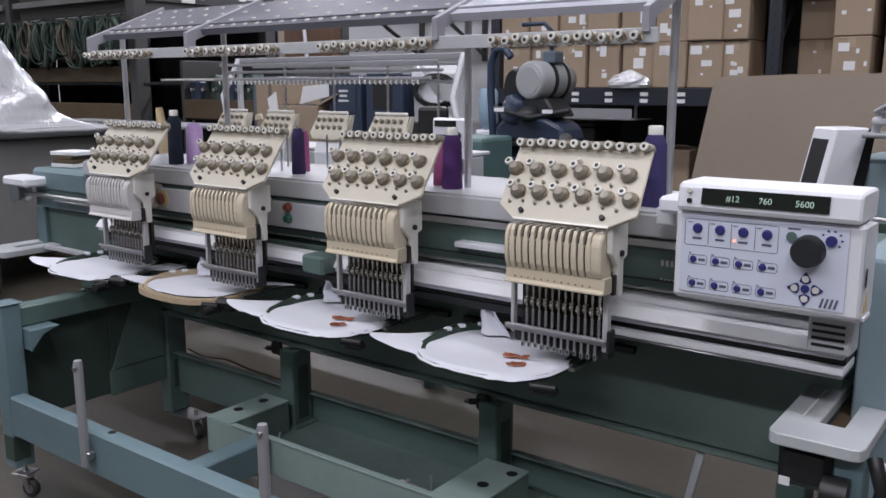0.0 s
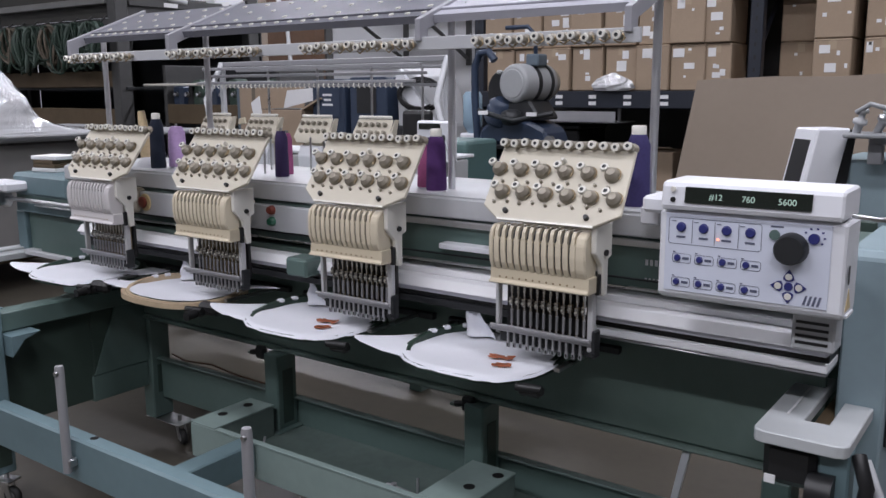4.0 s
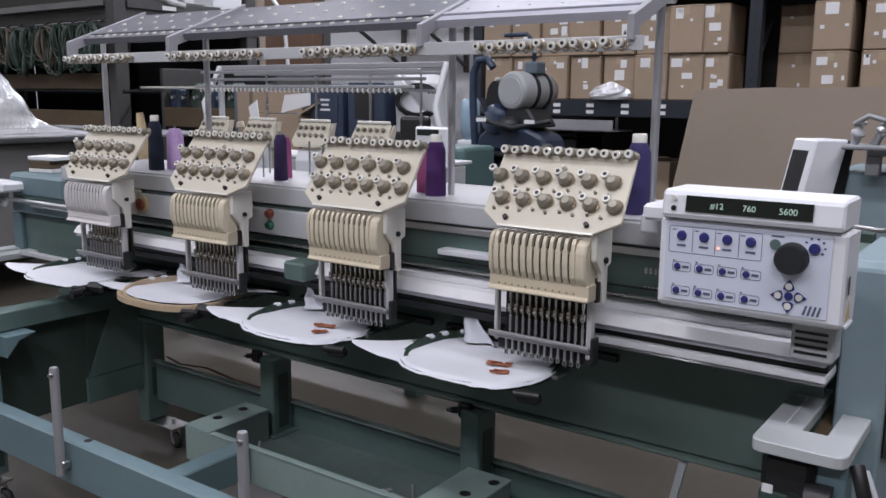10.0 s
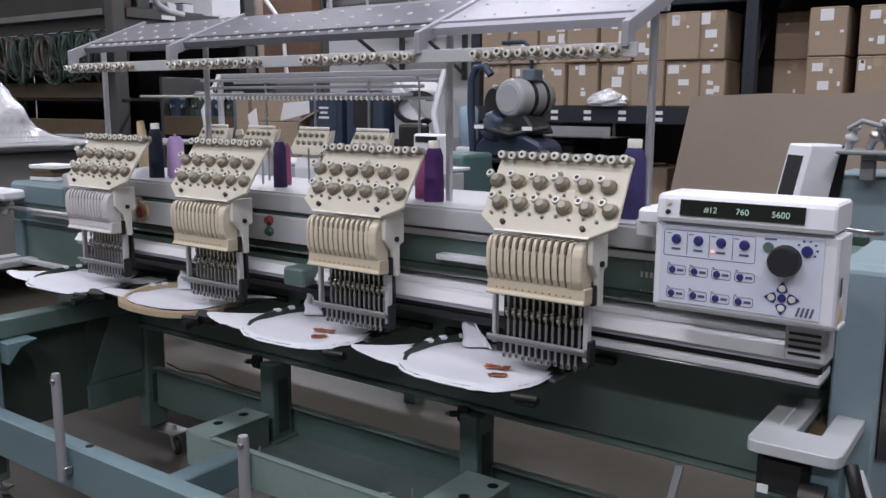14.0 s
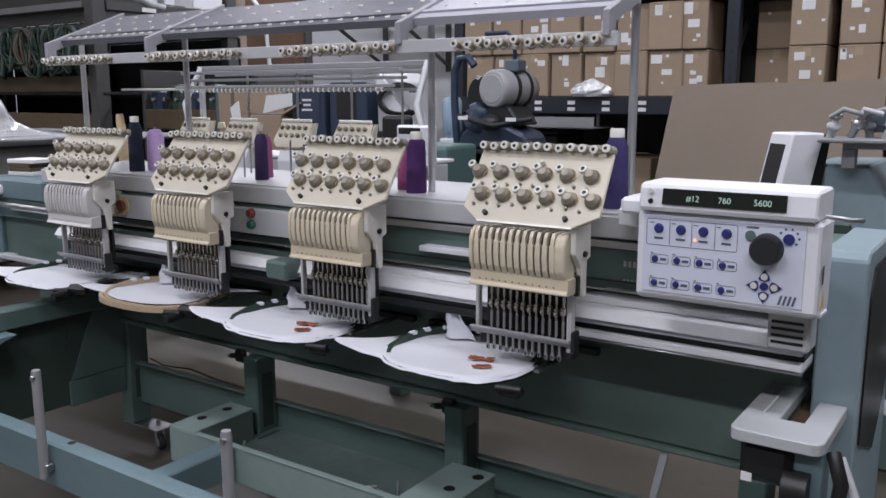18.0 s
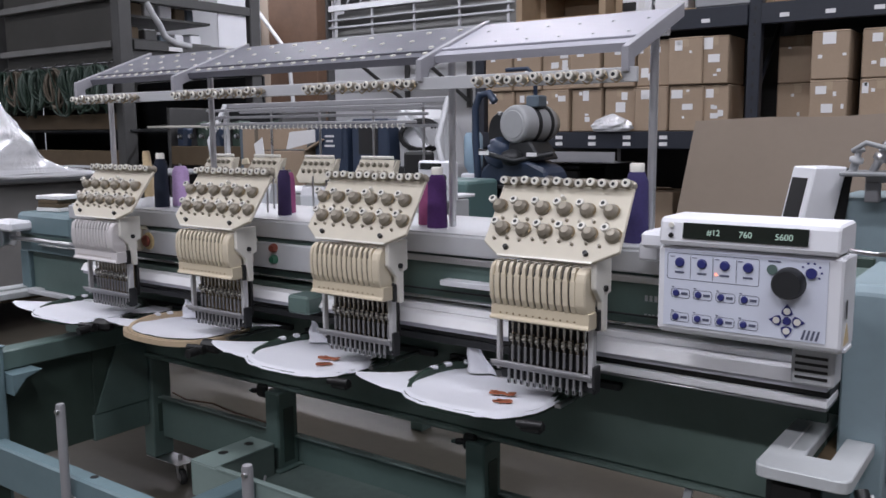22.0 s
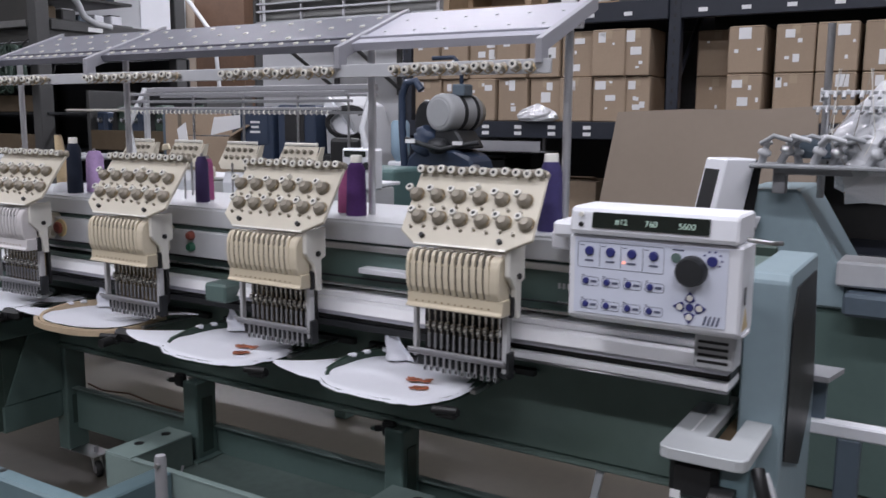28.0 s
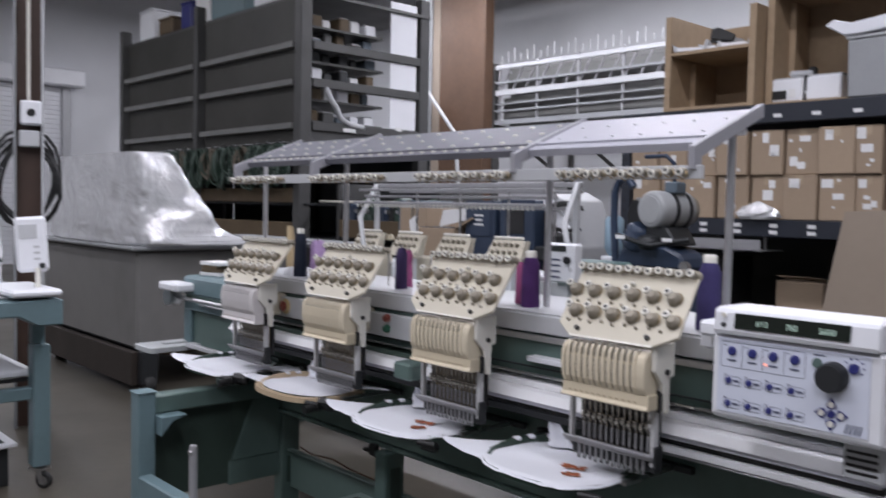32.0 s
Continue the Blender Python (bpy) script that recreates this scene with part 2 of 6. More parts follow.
def film(name):
    """Clear wrapping film: mostly see-through, creased, with sharp gloss."""
    mat = bpy.data.materials.new(name)
    mat.use_nodes = True
    nt = mat.node_tree
    b = nt.nodes["Principled BSDF"]
    b.inputs["Base Color"].default_value = (0.82, 0.83, 0.86, 1)
    b.inputs["Roughness"].default_value = 0.13
    b.inputs["Alpha"].default_value = 0.9
    b.inputs["Metallic"].default_value = 0.2
    b.inputs["Specular IOR Level"].default_value = 0.9
    b.inputs["Coat Weight"].default_value = 1.0
    b.inputs["Coat Roughness"].default_value = 0.05
    pos = nt.nodes.new("ShaderNodeTexCoord").outputs["Object"]
    broad, fine = nt.nodes.new("ShaderNodeTexNoise"), nt.nodes.new("ShaderNodeTexVoronoi")
    broad.inputs["Scale"].default_value, broad.inputs["Detail"].default_value, broad.inputs["Distortion"].default_value = 4, 6, 1.2
    fine.inputs["Scale"].default_value = 13
    nt.links.new(pos, broad.inputs["Vector"])
    warp = nt.nodes.new("ShaderNodeMix")
    warp.data_type = "VECTOR"
    warp.inputs[0].default_value = 0.25
    nt.links.new(pos, warp.inputs[4])
    nt.links.new(broad.outputs["Color"], warp.inputs[5])
    nt.links.new(warp.outputs[1], fine.inputs["Vector"])
    normal = None
    for socket, dist in ((broad.outputs["Fac"], 0.04), (fine.outputs["Distance"], 0.006)):
        bp = nt.nodes.new("ShaderNodeBump")
        bp.inputs["Strength"].default_value, bp.inputs["Distance"].default_value = 0.8 if dist > 0.01 else 0.45, dist
        nt.links.new(socket, bp.inputs["Height"])
        if normal:
            nt.links.new(normal, bp.inputs["Normal"])
        normal = bp.outputs["Normal"]
    nt.links.new(normal, b.inputs["Normal"])
    nt.links.new(normal, b.inputs["Coat Normal"])
    return mat


FILM = film("wrapping_film")
THREADS = {key: material(key + "_thread", c, 0.85, grain=0.3, scale=150, stain=0.1, bump=0.25) for key, c in (
    ("purple", (0.075, 0.022, 0.13)), ("navy", (0.008, 0.014, 0.032)), ("indigo", (0.03, 0.016, 0.07)), ("lavender", (0.4, 0.27, 0.48)),
    ("pink", (0.3, 0.07, 0.18)), ("cream", (0.55, 0.43, 0.26)), ("violet", (0.042, 0.033, 0.125)))}

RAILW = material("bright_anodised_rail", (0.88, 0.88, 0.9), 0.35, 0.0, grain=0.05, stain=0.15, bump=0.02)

FIN_CREAM = material("pale_cream_plastic", (0.68, 0.605, 0.465), 0.38, grain=0.05, stain=0.15, tint=(0.6, 0.5, 0.32), bump=0.03)
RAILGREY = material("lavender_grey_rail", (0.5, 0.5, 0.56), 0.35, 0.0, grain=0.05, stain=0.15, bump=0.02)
DARKSTEEL = material("worn_steel", (0.3, 0.3, 0.31), 0.35, 0.9, grain=0.15, stain=0.2, bump=0.04)
POLISH = material("polished_lip", (0.72, 0.7, 0.64), 0.4, 0.3, grain=0.0, stain=0.05, bump=0)
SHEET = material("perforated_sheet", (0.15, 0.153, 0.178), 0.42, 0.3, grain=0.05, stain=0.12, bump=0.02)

BRIGHT = material("bright_needle_steel", (0.78, 0.77, 0.75), 0.22, 0.9, grain=0.05, stain=0.1, bump=0.02)
DULLSTEEL = material("dull_steel", (0.42, 0.42, 0.44), 0.5, 0.6, grain=0.1, stain=0.2)
COLUMN = material("grey_blue_paint", (0.27, 0.355, 0.39), 0.42, grain=0.1, stain=0.2)
FOOT = material("worn_green_plate", (0.15, 0.195, 0.178), 0.18, grain=0.15, stain=0.35, stain_scale=5)
# Lit copy of the perforated sheet, its brightness put into the colour.
SHEET_LIT = material("pale_perforated_sheet", (0.42, 0.42, 0.47), 0.4, 0.1, grain=0.04, stain=0.1, bump=0.02)
TAPE = material("brown_tape", (0.4, 0.31, 0.215), 0.4, grain=0.05, stain=0.1)
PLATE = material("grey_enamel", (0.47, 0.49, 0.5), 0.45, grain=0.06, stain=0.15, bump=0.03)
TABLE_GREEN = material("polished_green_table", (0.125, 0.175, 0.155), 0.5, grain=0.1, stain=0.6, stain_scale=4, tint=(0.07, 0.11, 0.082), bump=0.015)
BRACKET = material("grey_bracket_paint", (0.33, 0.33, 0.36), 0.42, grain=0.08, stain=0.2, bump=0.03)
LIP_GREEN = material("pale_green_edge", (0.23, 0.3, 0.28), 0.4, grain=0.12, stain=0.3)
# ---- the hall ----
FLOOR = -0.15  # zero is the level of the machine stand's own datum
solo("floor", Mesh().span((-16, -7, FLOOR - 0.2), (6, 10, FLOOR)), CONCRETE, kind="structure")
solo("wall_back", Mesh().span((-16, 10, FLOOR), (6, 10.2, 6)), WALL, kind="structure")
solo("wall_left", Mesh().span((-16.2, -7, FLOOR), (-16, 10.2, 6)), WALL, kind="structure")
# Unseen walls behind and beside the camera, kept dim to limit bounce.
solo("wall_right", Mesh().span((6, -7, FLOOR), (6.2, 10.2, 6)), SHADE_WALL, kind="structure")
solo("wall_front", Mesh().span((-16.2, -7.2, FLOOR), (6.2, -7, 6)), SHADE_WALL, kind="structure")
# Ceiling colour is set dark so that less fill light bounces down.
CEIL = material("dark_roof_deck", (0.08, 0.082, 0.085), 0.8, grain=0.1, stain=0.3, stain_scale=0.5)
solo("ceiling", Mesh().span((-16.2, -7.2, 6), (6.2, 10.2, 6.2)), CEIL, kind="structure")
GLOW_TUBE = glowing("lit_tube", (1.0, 0.97, 0.94), 6.0)
for lx, ly, power in LAMPS:
    fx = thing("ceiling_lamp", lx, ly, 4.75, label="white twin tube fluorescent lamp hung from the ceiling", category="lamp", group="ceiling lamps")
    part("housing", Mesh().prism([(-0.17, 0.0), (-0.1, 0.07), (0.1, 0.07), (0.17, 0.0)], 0, -1.2, 1.2), WHITE, fx)
    for dy in (-0.07, 0.07):
        part("tube", Mesh().rod((-1.15, dy, -0.012), (1.15, dy, -0.012), 0.011, seg=8), GLOW_TUBE, fx)
    for dx in (-0.9, 0.9):
        part("hanger", Mesh().rod((dx, 0, 0.07), (dx, 0, 1.25), 0.006, seg=6), STEEL, fx)

# roll-up door in the far wall
door = thing("door_1", -16, 3.9, 0, label="white ribbed roll-up door in the wall", category="door", kind="structure")
for i in range(-2, 36):
    part("slat", Mesh().box((0.03, -0.9, 0.05 + i * 0.088), (0.03, 2.6, 0.084), 0.008), WHITE, door)
part("door_frame", Mesh().span((0, 0.4, FLOOR), (0.1, 0.55, 3.2), 0.01), GREY, door)
part("door_hood", Mesh().span((0, -2.3, 3.18), (0.35, 0.75, 3.5), 0.03), WHITE, door)

# ---- the four-head machine ----
HEADS = [-0.015 - 0.5 * k for k in range(4)]
machine = thing("embroidery_machine", label="teal four-head embroidery machine with cream heads on a castered stand", category="machine")
part("beam", Mesh().span((-2.3, 0.17, 0.646), (0.484, 0.5, 0.755), 0.006), TEAL, machine, "teal painted main beam")
part("beam_core", Mesh().span((-2.2, 0.25, 0.57), (0.484, 0.45, 0.637), 0.003), TEAL, machine)
part("thread_tray", Mesh().span((-1.95, 0.158, 0.757), (0.2, 0.53, 0.803), 0.003), GREY, machine, "grey steel thread tray")
part("tray_mat", Mesh().span((-1.94, 0.165, 0.8032), (0.19, 0.52, 0.8075)), GREY, machine)
part("edge_strip", Mesh().span((-0.78, 0.158, 0.737), (0.2, 0.17, 0.751), 0.001), ALU, machine)
for name, a, b, mat in (
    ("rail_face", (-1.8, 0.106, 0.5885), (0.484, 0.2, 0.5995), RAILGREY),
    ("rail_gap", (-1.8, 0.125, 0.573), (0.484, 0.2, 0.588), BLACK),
    # One rail in two runs: the right run's bright reflection is painted white.
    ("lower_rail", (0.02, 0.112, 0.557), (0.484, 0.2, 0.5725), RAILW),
    # Left run: the reflection fading to dark is put into its colour.
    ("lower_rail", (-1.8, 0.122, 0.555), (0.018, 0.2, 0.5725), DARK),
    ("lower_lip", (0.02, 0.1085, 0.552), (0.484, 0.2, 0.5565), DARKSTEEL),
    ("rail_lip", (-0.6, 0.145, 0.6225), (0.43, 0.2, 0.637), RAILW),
    # Left run of the rail lip, in a darker colour.
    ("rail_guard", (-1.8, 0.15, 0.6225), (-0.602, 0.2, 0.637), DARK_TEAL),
    ("drive_rod", (-2.15, 0.15, 0.65), (0.48, 0.162, 0.655), STEEL),
    ("drive_rod", (-2.15, 0.152, 0.67), (0.48, 0.162, 0.673), DARK)):
    part(name, Mesh().span(a, b, 0.002), mat, machine)
part("rail", Mesh().prism([(0.099, 0.600), (0.099, 0.602), (0.113, 0.6205), (0.117, 0.622), (0.2, 0.622), (0.2, 0.600)], 0, -1.8, 0.484), RAILW, machine)
# table of the stand, set back under the rails
part("table_top", Mesh().prism([(0.262, 0.29), (0.252, 0.29), (0.247, 0.294), (0.249, 0.3), (0.255, 0.303), (0.7, 0.303), (0.7, 0.2905), (0.3, 0.2905)], 0, -2.2, 0.47), TABLE_GREEN, machine, "dark green table surface")
for x in (-1.107, -0.36):
    part("table_clamp", Mesh().span((x - 0.012, 0.225, 0.262), (x + 0.026, 0.246, 0.302), 0.006).rod((x, 0.235, 0.282), (x - 0.03, 0.23, 0.277), 0.008), BLACK, machine)
    part("clamp_tab", Mesh().span((x - 0.05, 0.232, 0.268), (x - 0.02, 0.25, 0.276), 0.002), TEAL, machine)
part("bed_face", Mesh().prism([(0.262, 0.3035), (0.256, 0.31), (0.262, 0.545), (0.275, 0.545), (0.275, 0.3035)], 0, -1.9, 0.455), TABLE_GREEN, machine, "dark green front sheet of the bed")
# Added sheet, hidden behind the bed: keeps rear lamp light off the table.
part("back_panel", Mesh().span((-2.19, 0.64, 0.3035), (0.46, 0.66, 0.756), 0.003), DARK_TEAL, machine, "dark green sheet added to block light from behind")
part("hanging_strap", Mesh().prism([(0.16, 0.17), (0.175, 0.17), (0.2, 0.29), (0.183, 0.29)], 1, 0.262, 0.27), GREY, machine)
# columns and slotted plates at both ends
def end_column(x0, x1, side):
    if side > 0:
        c = part("column", Mesh().prism([(0.2, -0.06), (0.2, 0.752), (0.215, 0.768), (0.52, 0.768), (0.6, 0.48), (0.6, -0.06)], 0, x0, x1, bev=0.004), COLUMN, machine, "grey blue end column")
        part("opening", Mesh().prism([(0.235, 0.4), (0.24, 0.68), (0.27, 0.735), (0.49, 0.735), (0.565, 0.48), (0.5, 0.4), (0.42, 0.33)], 0, x1 + 0.001, x1 + 0.004), BLACK, c)
    else:
        c = part("column", Mesh().span((x0 - 0.02, 0.27, 0.3035), (x1 + 0.1, 0.5, 0.449), 0.006), TEAL, machine, "teal end column")
        part("end_cheek", Mesh().span((-2.28, 0.2, 0.45), (-1.85, 0.23, 0.612), 0.003), TEAL, c)
        part("end_post", Mesh().span((-2.34, 0.185, 0.45), (-2.281, 0.24, 0.618), 0.004), SKY, c)
        part("arm_rail", Mesh().span((-2.3, 0.168, 0.62), (-1.84, 0.2, 0.664), 0.004), SKY, c)
        part("frame_bar", Mesh().span((-2.2, 0.128, 0.476), (-1.8, 0.15, 0.492), 0.002), GREY, c)
    a, b = (0.398, 0.61) if side > 0 else (x0 - 0.17, x1 + 0.1)
    wide = 0.152 if side > 0 else 0.165
    r = 0.018
    rim = [(a, 0.33), (a, -0.02 + r), (a + r * 0.3, -0.02 + r * 0.3), (a + r, -0.02), (a + wide - r, -0.02), (a + wide - r * 0.3, -0.02 + r * 0.3), (a + wide, -0.02 + r), (a + wide, 0.198), (a + 0.104, 0.198), (a + 0.104, 0.07), (a + 0.064, 0.07), (a + 0.064, 0.33)]
    part("slotted_plate", Mesh().prism(rim, 2, 0.461, 0.483, bev=0.002), PLATE, machine, "light grey slotted end plate")
    part("slot_board", Mesh().span((a + 0.065, 0.072, 0.44), (a + 0.103, 0.097, 0.452)).span((a + 0.065, 0.097, 0.44), (a + 0.1, 0.32, 0.452)), RUST, machine)
    part("scale_strip", Mesh().span((a + 0.032, 0.08, 0.4835), (a + 0.036, 0.24, 0.4845)), PAPER, machine)
    return c


end_column(0.4855, 0.565, 1)
end_column(-2.2, -2.08, -1)
part("plate_leg", Mesh().span((0.5, 0.01, -0.06), (0.55, 0.06, 0.463), 0.004), SKY, machine)
part("motor_box", Mesh().span((0.414, -0.003, 0.385), (0.5, 0.1, 0.4605), 0.012), BLACK, machine)
part("motor_tag", Mesh().span((0.42, -0.0055, 0.387), (0.438, -0.0035, 0.402)), PAPER, machine)
part("motor_box", Mesh().rod((0.49, 0.0, 0.39), (0.53, 0.0, 0.39), 0.032), BLACK, machine)
part("cable", Mesh().tube([(0.56, 0.02, 0.46), (0.58, -0.01, 0.42), (0.57, 0.02, 0.36), (0.6, 0.0, 0.3), (0.58, 0.03, 0.2), (0.6, 0.02, 0.12)], 0.012), BLACK, machine)
part("cable", Mesh().tube([(0.57, 0.03, 0.45), (0.6, 0.0, 0.4), (0.6, 0.03, 0.33), (0.57, 0.02, 0.24), (0.61, 0.04, 0.15)], 0.008), GREY, machine)
# left arm end
part("arm_cover", Mesh().span((-2.3, 0.16, 0.68), (-1.95, 0.45, 0.762), 0.012), SKY, machine, "pale blue beam end cover")
part("arm_bracket", Mesh().span((-2.36, 0.08, 0.7), (-2.2, 0.17, 0.735), 0.008), WHITE, machine)
part("arm_pulley", Mesh().lathe((-2.32, 0.1, 0.672), (-2.32, 0.15, 0.672), [(0, 0.036), (0.2, 0.036), (0.25, 0.03), (0.75, 0.03), (0.8, 0.036), (1, 0.036)], 20), STEEL, machine)
part("arm_shaft", Mesh().rod((-2.32, 0.13, 0.672), (-1.8, 0.13, 0.672), 0.008), STEEL, machine)

# switch plates on the beam
sw = part("switch_plate", Mesh().span((-1.62, 0.145, 0.676), (-1.05, 0.168, 0.744), 0.002), GREY, machine, "grey switch plate")
part("stop_ring", Mesh().lathe((-1.488, 0.145, 0.713), (-1.488, 0.141, 0.713), [(0, 0.027), (1, 0.026)], 24), YELLOW, sw)
part("stop_button", Mesh().lathe((-1.486, 0.141, 0.714), (-1.486, 0.127, 0.714), [(0, 0.01), (0.35, 0.01), (0.4, 0.0175), (0.85, 0.018), (1, 0.012)], 24), RED, sw)
sw = part("switch_plate", Mesh().span((-1.04, 0.145, 0.676), (-0.6, 0.168, 0.744), 0.002), GREY, machine, "grey switch plate")
part("stop_key", Mesh().lathe((-0.929, 0.145, 0.733), (-0.929, 0.13, 0.733), [(0, 0.0125), (0.5, 0.0125), (0.6, 0.0105), (1, 0.009)], 20), RED, sw)
part("start_key", Mesh().lathe((-0.929, 0.145, 0.702), (-0.929, 0.13, 0.702), [(0, 0.0125), (0.5, 0.0125), (0.6, 0.0105), (1, 0.009)], 20), GREEN, sw)
part("name_plate", Mesh().span((-0.37, 0.135, 0.688), (-0.2, 0.17, 0.701), 0.002), WHITE, machine)
part("rail_clamp", Mesh().span((-0.8, 0.06, 0.585), (-0.725, 0.13, 0.632), 0.006), TEAL, machine)
part("rail_clamp", Mesh().span((0.43, 0.07, 0.606), (0.5, 0.13, 0.672), 0.004), GREY, machine)
for i in range(4):
    part("clamp_slot", Mesh().span((0.437, 0.0685, 0.618 + i * 0.012), (0.49, 0.07, 0.623 + i * 0.012)), BLACK, machine)
for z, n in ((0.70, 9), (0.668, 14)):
    x = 0.12
    for i in range(n):
        w = 0.006 if z > 0.69 else 0.0045
        part("plate_mark", Mesh().span((x, 0.1685, z), (x + w, 0.1695, z + (0.012 if z > 0.69 else 0.006))), GREY, machine)
        x += w + 0.004

# one head, in its own place with x = 0 in the middle
UP, NRM = Vector((0, 0.645, 0.764)), Vector((0, -0.764, 0.645))
BOARD = Matrix.Translation((0, 0, 0.822)) @ Matrix(((1, 0, 0, 0), (0, UP.y, NRM.y, 0), (0, UP.z, NRM.z, 0), (0, 0, 0, 1)))
FACE = [(0.0, 0.695), (-0.018, 0.699), (-0.0255, 0.714), (-0.0285, 0.738), (-0.0275, 0.764), (-0.022, 0.779), (-0.01, 0.787), (0.02, 0.787), (0.02, 0.695)]
FIN_LOW = [(0.0, 0.695), (-0.018, 0.699), (-0.0255, 0.714), (-0.0285, 0.738), (-0.0275, 0.764), (0.02, 0.764), (0.02, 0.695)]
FIN_TOP = [(-0.0272, 0.7642), (-0.0245, 0.778), (-0.018, 0.787), (0.02, 0.787), (0.02, 0.7642)]
FINS = [-0.101 + 0.0152 * i for i in range(12)]
NEEDLES = [-0.099 + 0.015 * i for i in range(12)]
hd = {}
hd["arm"] = Mesh().span((-0.08, 0.035, 0.70), (0.085, 0.075, 0.795), 0.006).span((-0.06, 0.07, 0.68), (0.0, 0.17, 0.755), 0.008).data("head", IVORY)
hd["board"] = Mesh().prism([(-0.153, 0.143), (-0.143, 0.0), (-0.102, -0.028), (0.108, -0.028), (0.154, 0.0), (0.14, 0.145)], 2, -0.008, 0, BOARD, 0.0015).data("tension_board", IVORY)
hd["board_lip"] = Mesh().prism([(-0.013, 0.795), (-0.0205, 0.7985), (-0.0175, 0.802), (0.0, 0.8), (0.0, 0.797)], 0, -0.1, 0.107).data("board_lip", POLISH)
hd["knob"] = Mesh().lathe((0, 0, 0), (0, 0, 0.019), [(0, 0.0145), (0.3, 0.0152), (0.38, 0.0125), (0.46, 0.0148), (0.62, 0.0138), (0.7, 0.0108), (0.94, 0.0098), (1, 0.0075)], 18).data("tension_knob", TAN)
hd["check_spring"] = Mesh().tube([(0.0165 * math.cos(a), 0.0165 * math.sin(a), 0.005) for a in (-0.5, 0.0, 0.45, 0.9, 1.3, 1.7)], 0.0014, 5).data("check_spring", BRONZE)
hd["eye"] = Mesh().lathe((0, 0, 0), (0, 0, 0.021), [(0, 0.004), (0.6, 0.004), (0.62, 0.0084), (0.9, 0.0089), (1, 0.0078)], 14).data("thread_eye", PALE)
hd["eye_bore"] = Mesh().lathe((0, 0, 0.0211), (0, 0, 0.0214), [(0, 0.0042), (1, 0.0042)], 10).data("eye_bore", DARK)
hd["guide"] = Mesh().lathe((0, 0, -0.012), (0, 0, 0.018), [(0, 0.011), (0.2, 0.011), (0.25, 0.006), (0.55, 0.006), (0.6, 0.0095), (0.8, 0.0095), (0.82, 0.007), (1, 0.007)], 12).data("thread_guide", TAN)
hd["guide_cap"] = Mesh().lathe((0, 0, 0.018), (0, 0, 0.022), [(0, 0.0085), (1, 0.008)], 12).data("guide_cap", PALE)
hd["hole"] = Mesh().lathe((0, 0, 0.022), (0, 0, 0.0223), [(0, 0.0036), (1, 0.0036)], 8).data("guide_bore", DARK)
hd["screw"] = Mesh().lathe((0, 0, 0), (0, 0, 0.007), [(0, 0.0035), (1, 0.003)], 8).data("board_screw", TAN)
hd["stud"] = Mesh().lathe(BOARD @ Vector((0.0, 0.112, 0)), BOARD @ Vector((0, 0.112, 0.012)), [(0, 0.005), (0.7, 0.005), (1, 0.003)], 10).data("board_stud", PALE)
hd["bolt"] = Mesh().lathe((0, 0, 0), (0, 0, 0.008), [(0, 0.0055), (1, 0.005)], 8).data("board_bolt", BLACK)
INNER = [(0.0, 0.698), (-0.0155, 0.702), (-0.0225, 0.716), (-0.0252, 0.738), (-0.0243, 0.758), (-0.008, 0.76), (-0.004, 0.781), (0.02, 0.782), (0.02, 0.698)]
hd["case"] = Mesh().prism(INNER, 0, -0.106, 0.08).data("needle_case", DARK)
hd["case_end"] = Mesh().prism(FACE, 0, 0.0765, 0.099, bev=0.003).data("case_end", FIN_CREAM)
hd["case_end2"] = Mesh().prism(FACE, 0, -0.1125, -0.1035, bev=0.002).data("case_end", FIN_CREAM)
hd["fin"] = Mesh().prism(FIN_LOW, 0, -0.0056, 0.0056, bev=0.0007).prism(FIN_TOP, 0, -0.0036, 0.0036).data("case_fin", FIN_CREAM)
hd["lever"] = Mesh().prism([(-0.027, 0.766), (-0.02, 0.783), (-0.006, 0.79), (-0.004, 0.782), (-0.018, 0.772)], 0, -0.001, 0.001).data("take_up_lever", DARK)
hd["sill"] = Mesh().prism([(-0.016, 0.669), (-0.0255, 0.6705), (-0.0255, 0.6745), (-0.0195, 0.678), (-0.018, 0.701), (0.03, 0.701), (0.03, 0.669)], 0, -0.114, 0.104, bev=0.0015).data("case_sill", CREAM)
dots = Mesh()
for i in range(12):
    dots.lathe((NEEDLES[i] + 0.008, -0.015, 0.684), (NEEDLES[i] + 0.008, -0.0203, 0.6835), [(0, 0.0022), (1, 0.0018)], 8)
hd["sill_holes"] = dots.data("sill_holes", BRONZE)
hd["side"] = Mesh().prism([(-0.008, 0.802), (0.06, 0.802), (0.06, 0.735), (0.045, 0.73), (0.045, 0.66), (0.03, 0.66), (0.02, 0.72), (-0.008, 0.748)], 0, 0.1, 0.112, bev=0.002).data("side_plate", PALE)
hd["side_bolt"] = Mesh().rod((0.112, 0.03, 0.745), (0.117, 0.03, 0.745), 0.006, seg=10).data("side_bolt", BLACK)
FRAME_WHITE = material("worn_white_paint", (0.55, 0.55, 0.56), 0.4, grain=0.08, stain=0.3, bump=0.03)
hd["side_clip"] = Mesh().span((0.1, 0.013, 0.664), (0.1085, 0.025, 0.704), 0.0015).data("side_clip", BLACK)
hd["bar_frame"] = Mesh().span((0.08, 0.026, 0.545), (0.092, 0.042, 0.664), 0.002).data("bar_frame", FRAME_WHITE)
